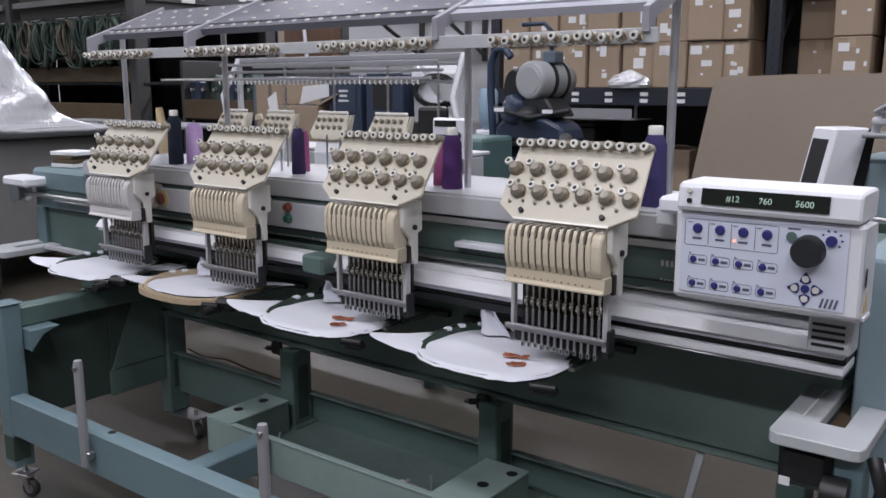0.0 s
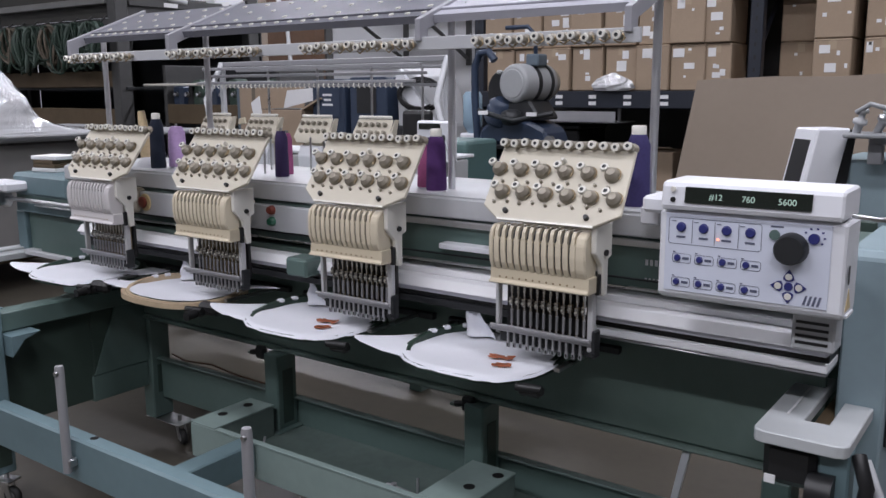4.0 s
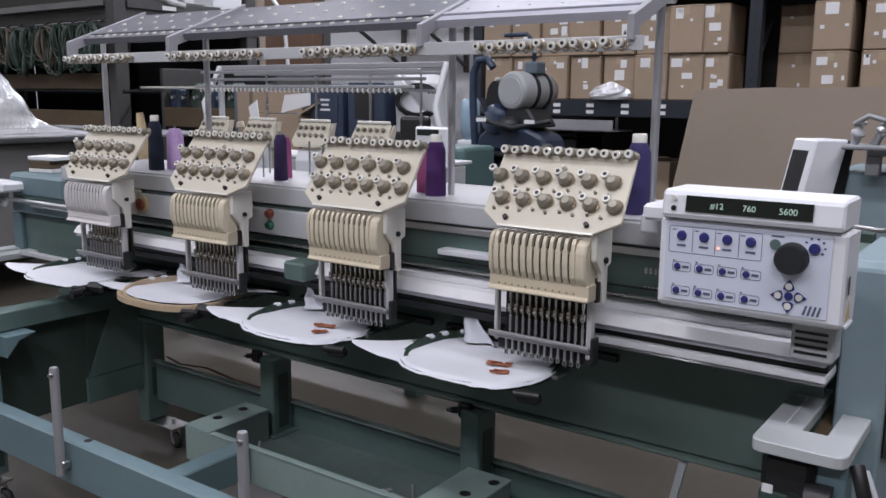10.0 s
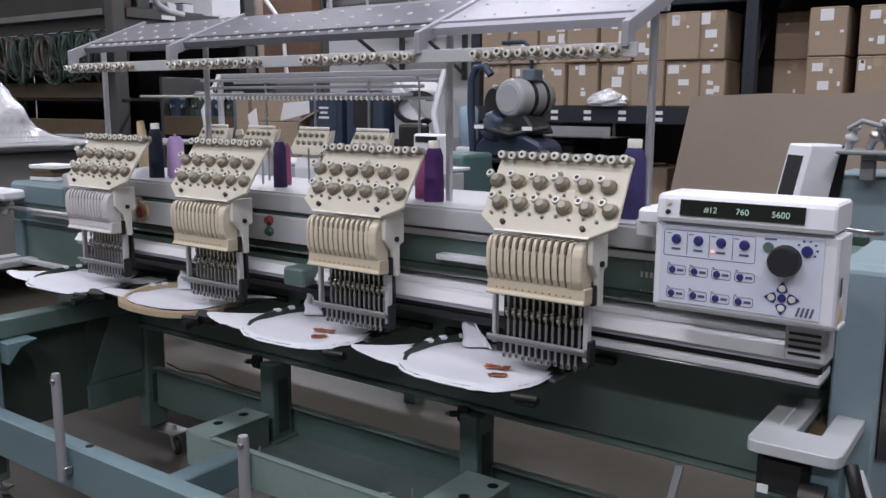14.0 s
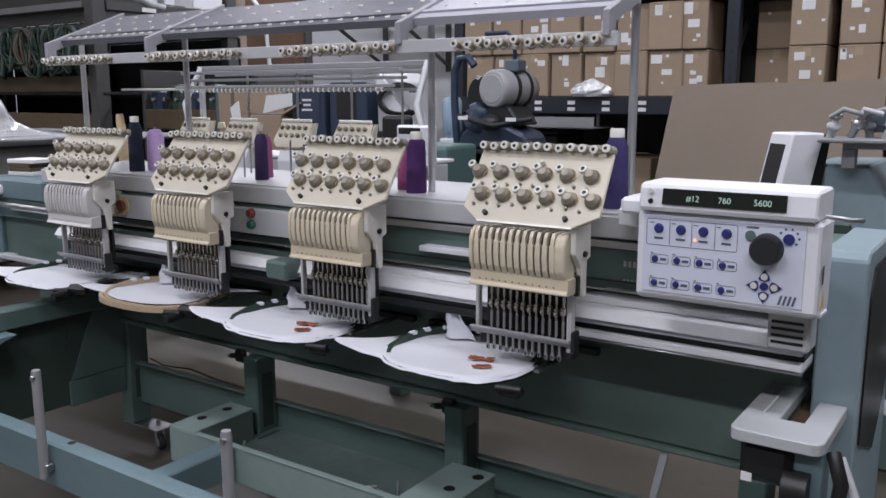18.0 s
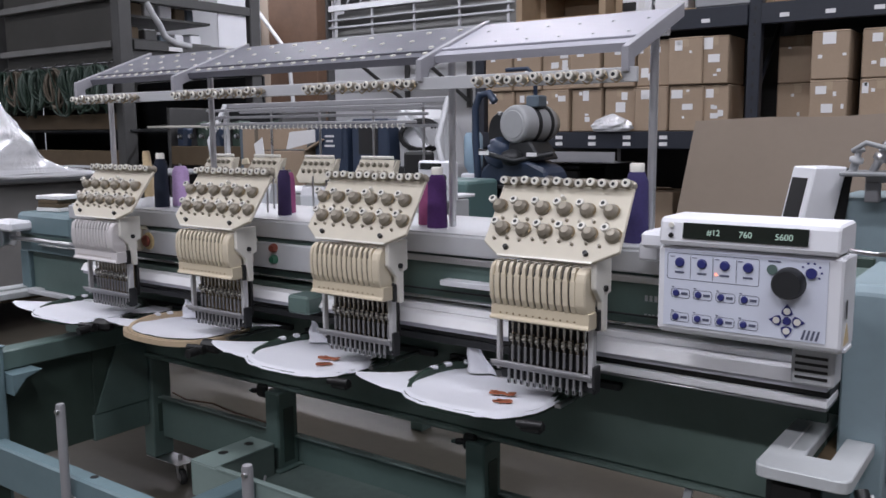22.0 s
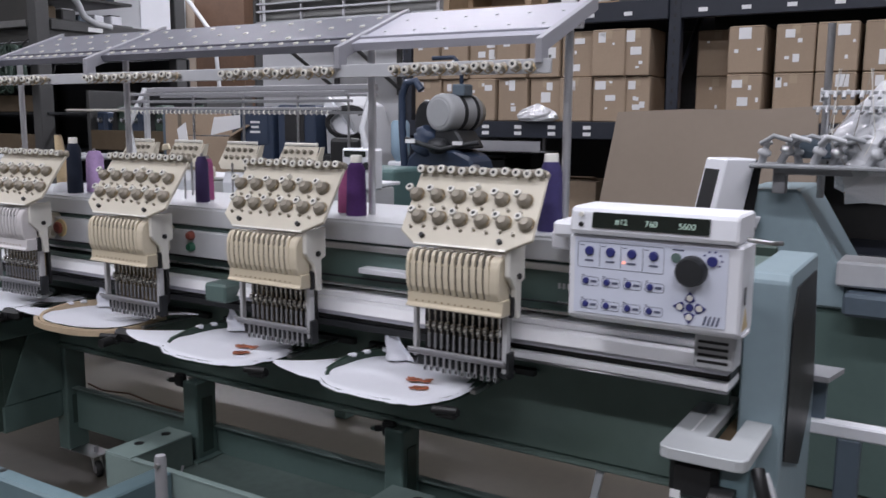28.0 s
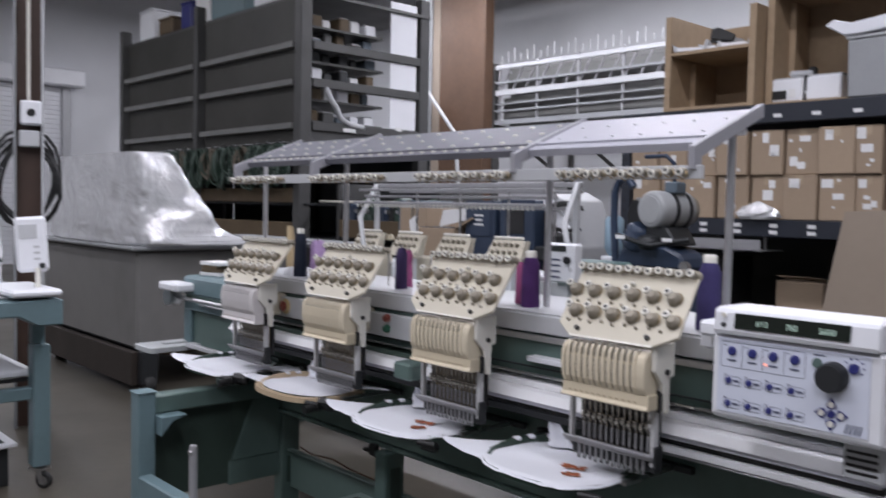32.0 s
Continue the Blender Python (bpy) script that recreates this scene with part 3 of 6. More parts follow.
hd["bar_frame2"] = Mesh().span((-0.132, 0.03, 0.55), (-0.123, 0.045, 0.70), 0.002).data("bar_frame", FRAME_WHITE)
hd["back"] = Mesh().span((-0.122, 0.062, 0.56), (0.078, 0.07, 0.664)).data("back_plate", BLACK)
hd["needle"] = Mesh().rod((0, 0.042, 0.565), (0, 0.042, 0.668), 0.0021, seg=8).data("needle_bar", BRIGHT)
hd["rear_rod"] = Mesh().rod((0, 0.054, 0.562), (0, 0.054, 0.668), 0.0022, seg=8).data("guide_rod", BRONZE)
hd["collar"] = Mesh().lathe((0, 0.042, 0.638), (0, 0.042, 0.656), [(0, 0.0026), (0.2, 0.0034), (1, 0.003)], 8).span((-0.0042, 0.035, 0.612), (0.0042, 0.047, 0.629), 0.0015).data("needle_clamp", BRIGHT)
hd["clamp_screw"] = Mesh().rod((0, 0.0352, 0.62), (0, 0.031, 0.62), 0.0022, seg=6).data("clamp_screw", PALE)
hd["spring"] = Mesh().lathe((0, 0.042, 0.572), (0, 0.042, 0.602), [(0, 0.0032), (0.5, 0.0028), (1, 0.0032)], 8).data("presser_spring", DULLSTEEL)
hd["presser_bar"] = Mesh().span((-0.136, 0.02, 0.558), (0.092, 0.046, 0.566), 0.002).span((-0.136, 0.014, 0.566), (0.092, 0.02, 0.573), 0.001).data("presser_bar", DULLSTEEL)
hd["foot"] = Mesh().prism([(-0.0024, 0.558), (-0.0024, 0.54), (-0.0034, 0.534), (-0.0034, 0.524), (0.0034, 0.524), (0.0034, 0.534), (0.0024, 0.54), (0.0024, 0.558)], 1, 0.0255, 0.03, bev=0.0006).data("presser_foot", DULLSTEEL)
hd["foot_bore"] = Mesh().span((-0.0018, 0.0249, 0.526), (0.0018, 0.0254, 0.533)).data("foot_bore", DARK)
hd["foot_back"] = Mesh().span((-0.124, 0.036, 0.532), (0.084, 0.041, 0.5575), 0.001).data("presser_back", DARK)
hd["knuckle"] = Mesh().span((0.0925, 0.02, 0.535), (0.1, 0.045, 0.59), 0.002).rod((0.095, 0.012, 0.545), (0.095, 0.03, 0.545), 0.005).data("presser_knuckle", DARK)
hd["bed"] = Mesh().span((-0.2, 0.02, 0.44), (-0.13, 0.2, 0.472), 0.01, seg=2).data("needle_bed", DARK_TEAL)

WHITE_CASE = material("greyed_white_plastic", (0.66, 0.63, 0.63), 0.4, grain=0.05, stain=0.15, bump=0.03)
LABELS = {"board": "cream tension board", "knob": "", "case_end": "", "fin": ""}
for k, hx in enumerate(HEADS):
    at0 = pose(hx, 0, 0)
    h = part("head", hd["arm"], None, machine, "ivory twelve-needle sewing head", at0)
    for key in ("board", "board_lip", "stud", "case", "case_end", "case_end2", "sill", "sill_holes", "side", "side_bolt", "side_clip", "bar_frame", "bar_frame2", "back", "presser_bar", "foot_back", "knuckle", "bed"):
        part(hd[key].name.split(".")[0], hd[key], None, h, LABELS.get(key, ""))
    for i in range(12):
        row, col = divmod(i, 6)
        kx, ks = (-0.142 + col * 0.0497, 0.084) if row == 0 else (-0.115 + col * 0.0484, 0.03)
        part("tension_knob", hd["knob"], None, h, at=BOARD @ pose(kx + 0.006, ks, 0))
        part("check_spring", hd["check_spring"], None, h, at=BOARD @ pose(kx + 0.006, ks, 0))
        part("thread_eye", hd["eye"], None, h, at=BOARD @ pose(kx - 0.009, ks + 0.009, 0))
        part("eye_bore", hd["eye_bore"], None, h, at=BOARD @ pose(kx - 0.009, ks + 0.009, 0))
        gx = -0.142 + i * 0.0247
        gm = pose(gx, 0.094, 0.938, 78 + 5 * math.sin(i * 2.1 + k), 5 * math.sin(i * 1.7 + k), 0)
        part("thread_guide", hd["guide"], None, h, at=gm)
        part("guide_cap", hd["guide_cap"], None, h, at=gm)
        part("guide_bore", hd["hole"], None, h, at=gm)
        part("case_fin", hd["fin"], None, h, at=pose(FINS[i] + 0.006, 0, 0))
        part("take_up_lever", hd["lever"], None, h, at=pose(FINS[i] + 0.0136, 0.001, -0.002))
        drop = 0.002 * math.sin(i * 3.0 + k)
        part("needle_bar", hd["needle"], None, h, at=pose(NEEDLES[i], 0, drop))
        part("needle_clamp", hd["collar"], None, h, at=pose(NEEDLES[i], 0, drop))
        part("clamp_screw", hd["clamp_screw"], None, h, at=pose(NEEDLES[i], 0, drop))
        part("guide_rod", hd["rear_rod"], None, h, at=pose(NEEDLES[i] + 0.0075, 0, 0))
        part("presser_spring", hd["spring"], None, h, at=pose(NEEDLES[i], 0, 0))
        part("presser_foot", hd["foot"], None, h, at=pose(NEEDLES[i], 0, 0.001 * (i % 3)))
        part("foot_bore", hd["foot_bore"], None, h, at=pose(NEEDLES[i], 0, 0.001 * (i % 3)))
    for s in (0.057, 0.007):
        for i in range(9):
            part("board_screw", hd["screw"], None, h, at=BOARD @ pose(-0.12 + i * 0.029, s + 0.004 * (i % 2), 0))
    for bx in (-0.085, 0.09):
        part("board_bolt", hd["bolt"], None, h, at=BOARD @ pose(bx, -0.012, 0))
    if k == 3:
        for ob in h.children:
            if ob.name.split(".")[0] in ("case_fin", "case_end", "case_sill"):
                ob.material_slots[0].link = "OBJECT"
                ob.material_slots[0].material = WHITE_CASE

# control panel, hung at the beam's end
cp = part("control_panel", Mesh().prism([(0.02, 0.68), (0.0, 0.69), (0.0, 0.84), (0.1, 0.84), (0.1, 0.69), (0.085, 0.68)], 0, 0.214, 0.52, bev=0.004), WHITE, machine, "white control panel with blue keys and a dial")
part("display_housing", Mesh().prism([(-0.012, 0.847), (-0.006, 0.887), (0.0, 0.892), (0.105, 0.892), (0.112, 0.885), (0.112, 0.842), (-0.006, 0.842)], 0, 0.218, 0.514, bev=0.004), WHITE, cp)
part("panel_film", Mesh().span((0.226, -0.0022, 0.699), (0.498, -0.0002, 0.836), 0.0005), PANEL_FACE, cp)
part("display", Mesh().prism([(-0.0135, 0.857), (-0.0095, 0.884), (-0.0065, 0.884), (-0.0105, 0.857)], 0, 0.261, 0.467), GLASS_LCD, cp, "black display window with pale digits")
part("vent", Mesh().span((0.522, 0.02, 0.74), (0.5225, 0.03, 0.77)), BLACK, cp)
part("lamp_lens", Mesh().rod((0.24, -0.013, 0.879), (0.24, -0.009, 0.879), 0.0045), PALE, cp)
part("key_lock", Mesh().rod((0.24, -0.013, 0.861), (0.24, -0.008, 0.861), 0.0045), BLACK, cp)
part("warning_label", Mesh().prism([(0.02, 0.695), (0.06, 0.695), (0.04, 0.73)], 0, 0.5202, 0.521), YELLOW, cp)
part("corner_foot", Mesh().span((0.5205, 0.02, 0.684), (0.5245, 0.07, 0.69), 0.001), WHITE, cp)
part("dial", Mesh().lathe((0.439, -0.002, 0.794), (0.439, -0.026, 0.794), [(0, 0.0265), (0.2, 0.0255), (0.85, 0.0245), (1, 0.022)], 32), DARK, cp, "dark grey jog dial")


def ring(x0, z0, x1, z1, w=0.0011, r=0.004):
    """A thin printed frame with rounded corners on the panel's film."""
    pts = []
    for cx, cz, a0 in ((x1 - r, z1 - r, 0), (x0 + r, z1 - r, 90), (x0 + r, z0 + r, 180), (x1 - r, z0 + r, 270)):
        pts += [(cx + r * math.cos(radians(a0 + a)), -0.0024, cz + r * math.sin(radians(a0 + a))) for a in (0, 30, 60, 90)]
    return Mesh().tube(pts, w / 2, 4, closed=True)


part("key_frame", ring(0.232, 0.783, 0.39, 0.829), OUTLINE, cp)
for x in (0.2735, 0.3125, 0.3525):
    part("key_divider", Mesh().span((x - 0.0004, -0.003, 0.786), (x + 0.0004, -0.0022, 0.826)), OUTLINE, cp)
for i in range(4):
    part("key", Mesh().lathe((0.254 + i * 0.0393, -0.002, 0.813), (0.254 + i * 0.0393, -0.006, 0.813), [(0, 0.0088), (0.7, 0.0082), (1, 0.0065)], 16), BLUE_KEY, cp)
    part("key_mark", Mesh().span((0.246 + i * 0.0393, -0.003, 0.794), (0.262 + i * 0.0393, -0.0022, 0.7975)), OUTLINE, cp)
    part("key_mark", Mesh().span((0.237 + i * 0.0393, -0.003, 0.822), (0.2445 + i * 0.0393, -0.0022, 0.8235)), OUTLINE, cp)
    for z in (0.758, 0.7155):
        x = 0.249 + i * 0.0395
        part("key_frame", ring(x - 0.0085, z - 0.008, x + 0.024, z + 0.008), OUTLINE, cp)
        part("key", Mesh().lathe((x, -0.002, z), (x, -0.0055, z), [(0, 0.0062), (0.7, 0.0058), (1, 0.0045)], 14), BLUE_KEY, cp)
        part("key_mark", Mesh().span((x + 0.009, -0.003, z - 0.0022), (x + 0.0205, -0.0022, z + 0.0022)), OUTLINE, cp)
        part("key_mark", Mesh().span((x - 0.008, -0.003, z + 0.0098), (x - 0.004, -0.0022, z + 0.0115)), OUTLINE, cp)
part("indicator", Mesh().rod((0.3185, -0.002, 0.797), (0.3185, -0.004, 0.797), 0.0022, seg=10), LED, cp)
part("arrow_key", Mesh().lathe((0.4375, -0.002, 0.7305), (0.4375, -0.0055, 0.7305), [(0, 0.0072), (1, 0.006)], 16), BLUE_KEY, cp)
for a in range(4):
    m = pose(0.4375, -0.002, 0.7305, 0, 90 * a, 0)
    part("arrow_key", Mesh().prism([(-0.009, 0.012), (-0.0035, 0.009), (0.0035, 0.009), (0.009, 0.012), (0.0075, 0.018), (0.0, 0.0285), (-0.0075, 0.018)], 1, -0.002, 0, m), BLUE_KEY, cp)
    part("arrow_window", Mesh().lathe(m @ Vector((0, -0.002, 0.0165)), m @ Vector((0, -0.0028, 0.0165)), [(0, 0.0058), (1, 0.0055)], 14), PALE, cp)
part("small_key", Mesh().rod((0.472, -0.002, 0.813), (0.472, -0.006, 0.813), 0.0088, seg=16), BLUE_KEY, cp)
part("lamp_key", Mesh().rod((0.411, -0.002, 0.814), (0.411, -0.005, 0.814), 0.0085, seg=16), TEAL, cp)
for i in range(6):
    a = radians(150 - i * 38)
    part("status_mark", Mesh().box((0.472 + 0.0155 * math.cos(a), -0.0025, 0.815 + 0.0145 * math.sin(a)), (0.0035, 0.0008, 0.003)), BLUE_KEY, cp)
part("key_mark", Mesh().span((0.404, -0.003, 0.8265), (0.424, -0.0022, 0.829)), OUTLINE, cp)
for i in range(4):
    part("maker_mark", Mesh().prism([(0, 0), (0.004, 0), (0.008, 0.016), (0.0045, 0.016)], 1, -0.003, -0.0022, pose(0.46 + i * 0.0072, 0, 0.703)), OUTLINE, cp)


def writing(words, size, m, mat, parent, name="digits"):
    data = bpy.data.curves.new(name, "FONT")
    data.body, data.size, data.extrude = words, size, 0.0002
    data.materials.append(mat)
    ob = new(name, data)
    ob.parent, ob.matrix_basis = parent, m
    return ob


for words, x in (("#12", 0.303), ("760", 0.357), ("5600", 0.415)):
    writing(words, 0.0145, pose(x, -0.0132, 0.8645, 82, 0, 0), GLOW, cp)
part("side_cable", Mesh().tube([(0.52, 0.03, 0.85), (0.56, 0.02, 0.848), (0.57, 0.05, 0.845), (0.55, 0.08, 0.84)], 0.004), STEEL, cp)
part("panel_arm", Mesh().span((0.17, 0.02, 0.83), (0.222, 0.12, 0.86), 0.006).span((0.15, 0.06, 0.8), (0.19, 0.2, 0.835), 0.004), WHITE, machine)
# stand under the machine
def caster(x, y, parent, r=0.027, turn=30, z=FLOOR):
    m = pose(x, y, z, 0, 0, turn)
    part("caster_plate", Mesh().span((-0.03, -0.025, 0.072), (0.03, 0.025, 0.078), 0.001, m).rod((0, 0, 0.078), (0, 0, 0.1), 0.007, m=m), STEEL, parent)
    part("caster_fork", Mesh().prism([(-0.012, 0.072), (0.012, 0.072), (0.026, r - 0.004), (0.012, r - 0.008)], 1, -0.015, -0.012, m).prism([(-0.012, 0.072), (0.012, 0.072), (0.026, r - 0.004), (0.012, r - 0.008)], 1, 0.012, 0.015, m), STEEL, parent)
    part("caster_tyre", Mesh().lathe((0.018, -0.01, r), (0.018, 0.01, r), [(0, r * 0.85), (0.15, r), (0.85, r), (1, r * 0.85)], 20, m), RUBBER, parent)
    part("caster_hub", Mesh().rod((0.018, -0.0112, r), (0.018, 0.0112, r), r * 0.55, seg=16, m=m), STEEL, parent)


# front row: leg, beam, pins
leg = part("stand_leg", Mesh().span((-1.7, -0.31, -0.055), (-1.64, -0.25, 0.437), 0.004), SKY, machine, "pale blue front leg")
part("leg_cap", Mesh().span((-1.704, -0.314, 0.4375), (-1.636, -0.246, 0.443), 0.002), SKY, leg)
part("leg_notch", Mesh().span((-1.69, -0.3115, -0.03), (-1.6385, -0.262, 0.045)), DARK_TEAL, leg)
part("front_beam", Mesh().span((-1.64, -0.31, 0.05), (0.62, -0.262, 0.172), 0.006), SKY, machine, "pale blue front beam of the stand")
for x in (-1.215, -0.52, 0.17):
    pin = part("support_pin", Mesh().lathe((x, -0.33, 0.085), (x, -0.33, 0.37), [(0, 0.012), (0.97, 0.012), (1, 0.01)], 14), DULLSTEEL, machine, "bare steel support pin")
    part("pin_collar", Mesh().span((x - 0.016, -0.334, 0.1), (x + 0.016, -0.3105, 0.122), 0.003), STEEL, pin)
    part("pin_screw", Mesh().rod((x + 0.004, -0.346, 0.352), (x + 0.004, -0.338, 0.352), 0.006), STEEL, pin)
    part("beam_hole", Mesh().rod((x + 0.05, -0.28, 0.1722), (x + 0.05, -0.28, 0.1728), 0.011, seg=12), BLACK, machine)
# end frame between the front and the middle row
part("end_panel", Mesh().span((-1.715, -0.25, 0.06), (-1.705, 0.06, 0.36), 0.002), DARK_TEAL, machine, "dark green end panel")
part("end_panel", Mesh().span((-1.715, 0.061, 0.14), (-1.705, 0.259, 0.36), 0.002), DARK_TEAL, machine)
part("end_rail", Mesh().span((-1.725, -0.249, 0.361), (-1.66, 0.259, 0.42), 0.004), TEAL, machine)
part("end_rail", Mesh().span((-1.735, 0.05, 0.05), (-1.7, 0.259, 0.139), 0.004), TEAL, machine)
part("end_gusset", Mesh().prism([(0.259, 0.36), (0.259, 0.141), (0.06, 0.141), (0.15, 0.36)], 0, -1.704, -1.698), TEAL, machine)
part("leg_bracket", Mesh().prism([(-0.249, 0.36), (-0.249, 0.30), (-0.21, 0.345), (-0.16, 0.36)], 0, -1.67, -1.6), SKY, machine)
# middle row: legs standing in a sunken drip tray with a pale rear lip
for x, z in ((-1.738, -0.07), (-1.07, 0.0565), (-0.355, 0.0565), (0.36, 0.0565)):
    y0 = 0.26 if z < 0 else 0.215
    leg = part("stand_leg", Mesh().span((x, y0, z), (x + 0.056, y0 + 0.078, 0.2895), 0.004), TEAL, machine)
    part("leg_slot", Mesh().span((x + 0.0562, y0 + 0.02, max(z, 0) + 0.02), (x + 0.0575, y0 + 0.06, 0.12 if z < 0 else 0.24)), DARK_TEAL, leg)
    if z > 0:
        part("leg_foot", Mesh().span((x - 0.02, y0 - 0.02, 0.0562), (x + 0.076, y0 + 0.079, 0.0625), 0.002), TEAL, leg)
        part("foot_bolt", Mesh().lathe((x + 0.028, y0 - 0.012, 0.0625), (x + 0.028, y0 - 0.012, 0.067), [(0, 0.012), (1, 0.011)], 8), BLACK, leg)
part("rear_beam", Mesh().span((-1.681, 0.296, 0.0), (0.55, 0.306, 0.14), 0.002), TEAL, machine)
part("rear_beam_lip", Mesh().span((-1.681, 0.28, 0.1405), (0.55, 0.306, 0.1455), 0.001), LIP_GREEN, machine)
tray = part("drip_tray", Mesh().span((-1.1, -0.022, 0.05), (0.55, 0.295, 0.056), 0.001), FOOT, machine, "shallow green drip tray")
part("tray_wall", Mesh().span((-1.1, -0.028, 0.05), (0.55, -0.0225, 0.146), 0.001), LIP_GREEN, tray)
part("tray_rim", Mesh().span((-1.0, -0.03, 0.1465), (0.55, -0.012, 0.151), 0.001), LIP_GREEN, tray)
part("tray_end", Mesh().span((-1.105, -0.028, 0.05), (-1.1005, 0.19, 0.1465), 0.001), LIP_GREEN, tray)
for x0, x1, y1 in ((-1.105, -1.005, 0.19), (-0.325, -0.2, 0.21), (0.39, 0.5, 0.21)):
    part("tray_flange", Mesh().span((x0, -0.0115 if x0 > -1 else -0.028, 0.1468), (x1, y1, 0.1515), 0.001), LIP_GREEN, tray)
    part("flange_web", Mesh().span((x1 - 0.008, -0.0115, 0.0565), (x1 - 0.003, y1, 0.1465), 0.001), FOOT, tray)
for x in (-0.87, 0.1):
    part("cross_beam", Mesh().span((x - 0.03, -0.2615, 0.07), (x + 0.03, -0.0305, 0.152), 0.004), SKY, machine)
for x, y in ((-1.07, 0.056), (-1.065, 0.145), (-0.226, 0.171), (-0.25, 0.085)):
    part("plate_hole", Mesh().lathe((x, y, 0.1516), (x, y, 0.1522), [(0, 0.014), (1, 0.014)], 14), BLACK, tray)
for x, y in ((-0.98, 0.04), (-0.47, 0.08)):
    foot = part("level_foot", Mesh().rod((x, y, 0.056), (x, y, 0.1), 0.008), DULLSTEEL, machine)
    part("foot_nut", Mesh().lathe((x, y, 0.075), (x, y, 0.087), [(0, 0.014), (1, 0.014)], 6), DULLSTEEL, foot)
    part("foot_wire", Mesh().tube([(x - 0.06, y - 0.02, 0.061), (x - 0.01, y - 0.01, 0.1), (x + 0.05, y + 0.03, 0.07), (x + 0.02, y + 0.07, 0.09)], 0.004, 6), DULLSTEEL, foot)
caster(-1.65, -0.28, machine, turn=20)
caster(-1.6, 0.3, machine, turn=-20)
part("caster_bracket", Mesh().span((-1.738, 0.262, -0.072), (-1.56, 0.335, -0.0705), 0.0005), STEEL, machine)
caster(0.52, 0.04, machine, turn=10)
caster(0.5, -0.29, machine, turn=10)
part("loose_cable", Mesh().tube([(-1.62, 0.3, 0.165), (-1.55, 0.3, 0.153), (-1.42, 0.305, 0.163), (-1.3, 0.3, 0.154), (-1.16, 0.3, 0.152)], 0.003), DARK_PLY, machine)

# hoops on the table
def hoop_outline(rx, ry, n=48, p=2.6):
    out = []
    for i in range(n):
        t = 2 * math.pi * i / n
        c, s = math.cos(t), math.sin(t)
        out.append((rx * math.copysign(abs(c) ** (2 / p), c), ry * math.copysign(abs(s) ** (2 / p), s)))
    return out


def hoop_ring(rx, ry, w, z0, front, rear):
    """A ring that stands low at the front and high at the back."""
    a, c = hoop_outline(rx, ry), hoop_outline(rx - w, ry - w)
    n = len(a)

    def top(x, y):
        s = max(0.0, min(1.0, 0.5 + 0.9 * (y - x * 0.45) / ry))
        return front + (rear - front) * s
    v = [(x, y, z0) for pts in (a, c) for x, y in pts] + [(x, y, top(x, y)) for pts in (a, c) for x, y in pts]
    f = []
    for i in range(n):
        j = (i + 1) % n
        f += [(i, j, 2 * n + j, 2 * n + i), (n + j, n + i, 3 * n + i, 3 * n + j), (2 * n + i, 2 * n + j, 3 * n + j, 3 * n + i), (j, i, n + i, n + j)]
    return Mesh().add(v, f)


def cloth(rx, ry, seed, over=1.0):
    """A taut cloth: under the ring at the back, over it at the front, with a loose tip at one side."""
    rnd = random.Random(seed)
    n, m = 96, 20
    outline = hoop_outline(rx, ry, n)
    frill = [rnd.uniform(0, 1) for _ in range(n)]
    frill = [(frill[i - 2] + 2 * frill[i - 1] + 2 * frill[i] + frill[(i + 1) % n]) / 6 for i in range(n)]
    v = [(0.0, 0.0, 0.002)]
    for j in range(1, m + 1):
        s = 1.25 * j / m
        for i in range(n):
            deg = 360.0 * i / n
            x, y = outline[i]
            back = max(0.0, min(1.0, (math.sin(radians(deg - 8)) + 0.12) * 4))
            tip = max(0.0, 1 - abs(deg - 196) / 26)
            corner = max(0.0, 1 - abs(deg - 308) / 22)
            scrap = max(0.0, 1 - abs(deg - 120) / 45) * (0.5 + frill[i])
            loose = max(0.0, s - 1.0) / 0.25
            reach = min(s, 1.0) + loose * (0.09 * over * (1 - back) + 0.8 * tip + 0.09 * over * corner + 0.13 * scrap * back)
            z = 0.002 + 0.004 * (1 - back) * min(1.0, s) ** 2
            z += loose * (0.016 * tip * (frill[i] - 0.2) + 0.012 * scrap * back - (1 - back) * (1 - tip) * 0.010 * over * loose)
            z += 0.0012 * noise.noise((x * reach * 18, y * reach * 18, seed)) + 0.005 * max(0.0, s - 0.8) * noise.noise((x * reach * 45, y * reach * 45, seed)) + 0.004 * loose * (frill[i] - 0.5)
            v.append((x * reach, y * reach, max(z, -0.01)))
    f = [(0, 1 + i, 1 + (i + 1) % n) for i in range(n)]
    for j in range(m - 1):
        for i in range(n):
            a, c = 1 + j * n, 1 + (j + 1) * n
            f.append((a + i, c + i, c + (i + 1) % n, a + (i + 1) % n))
    return Mesh().add(v, f, True)


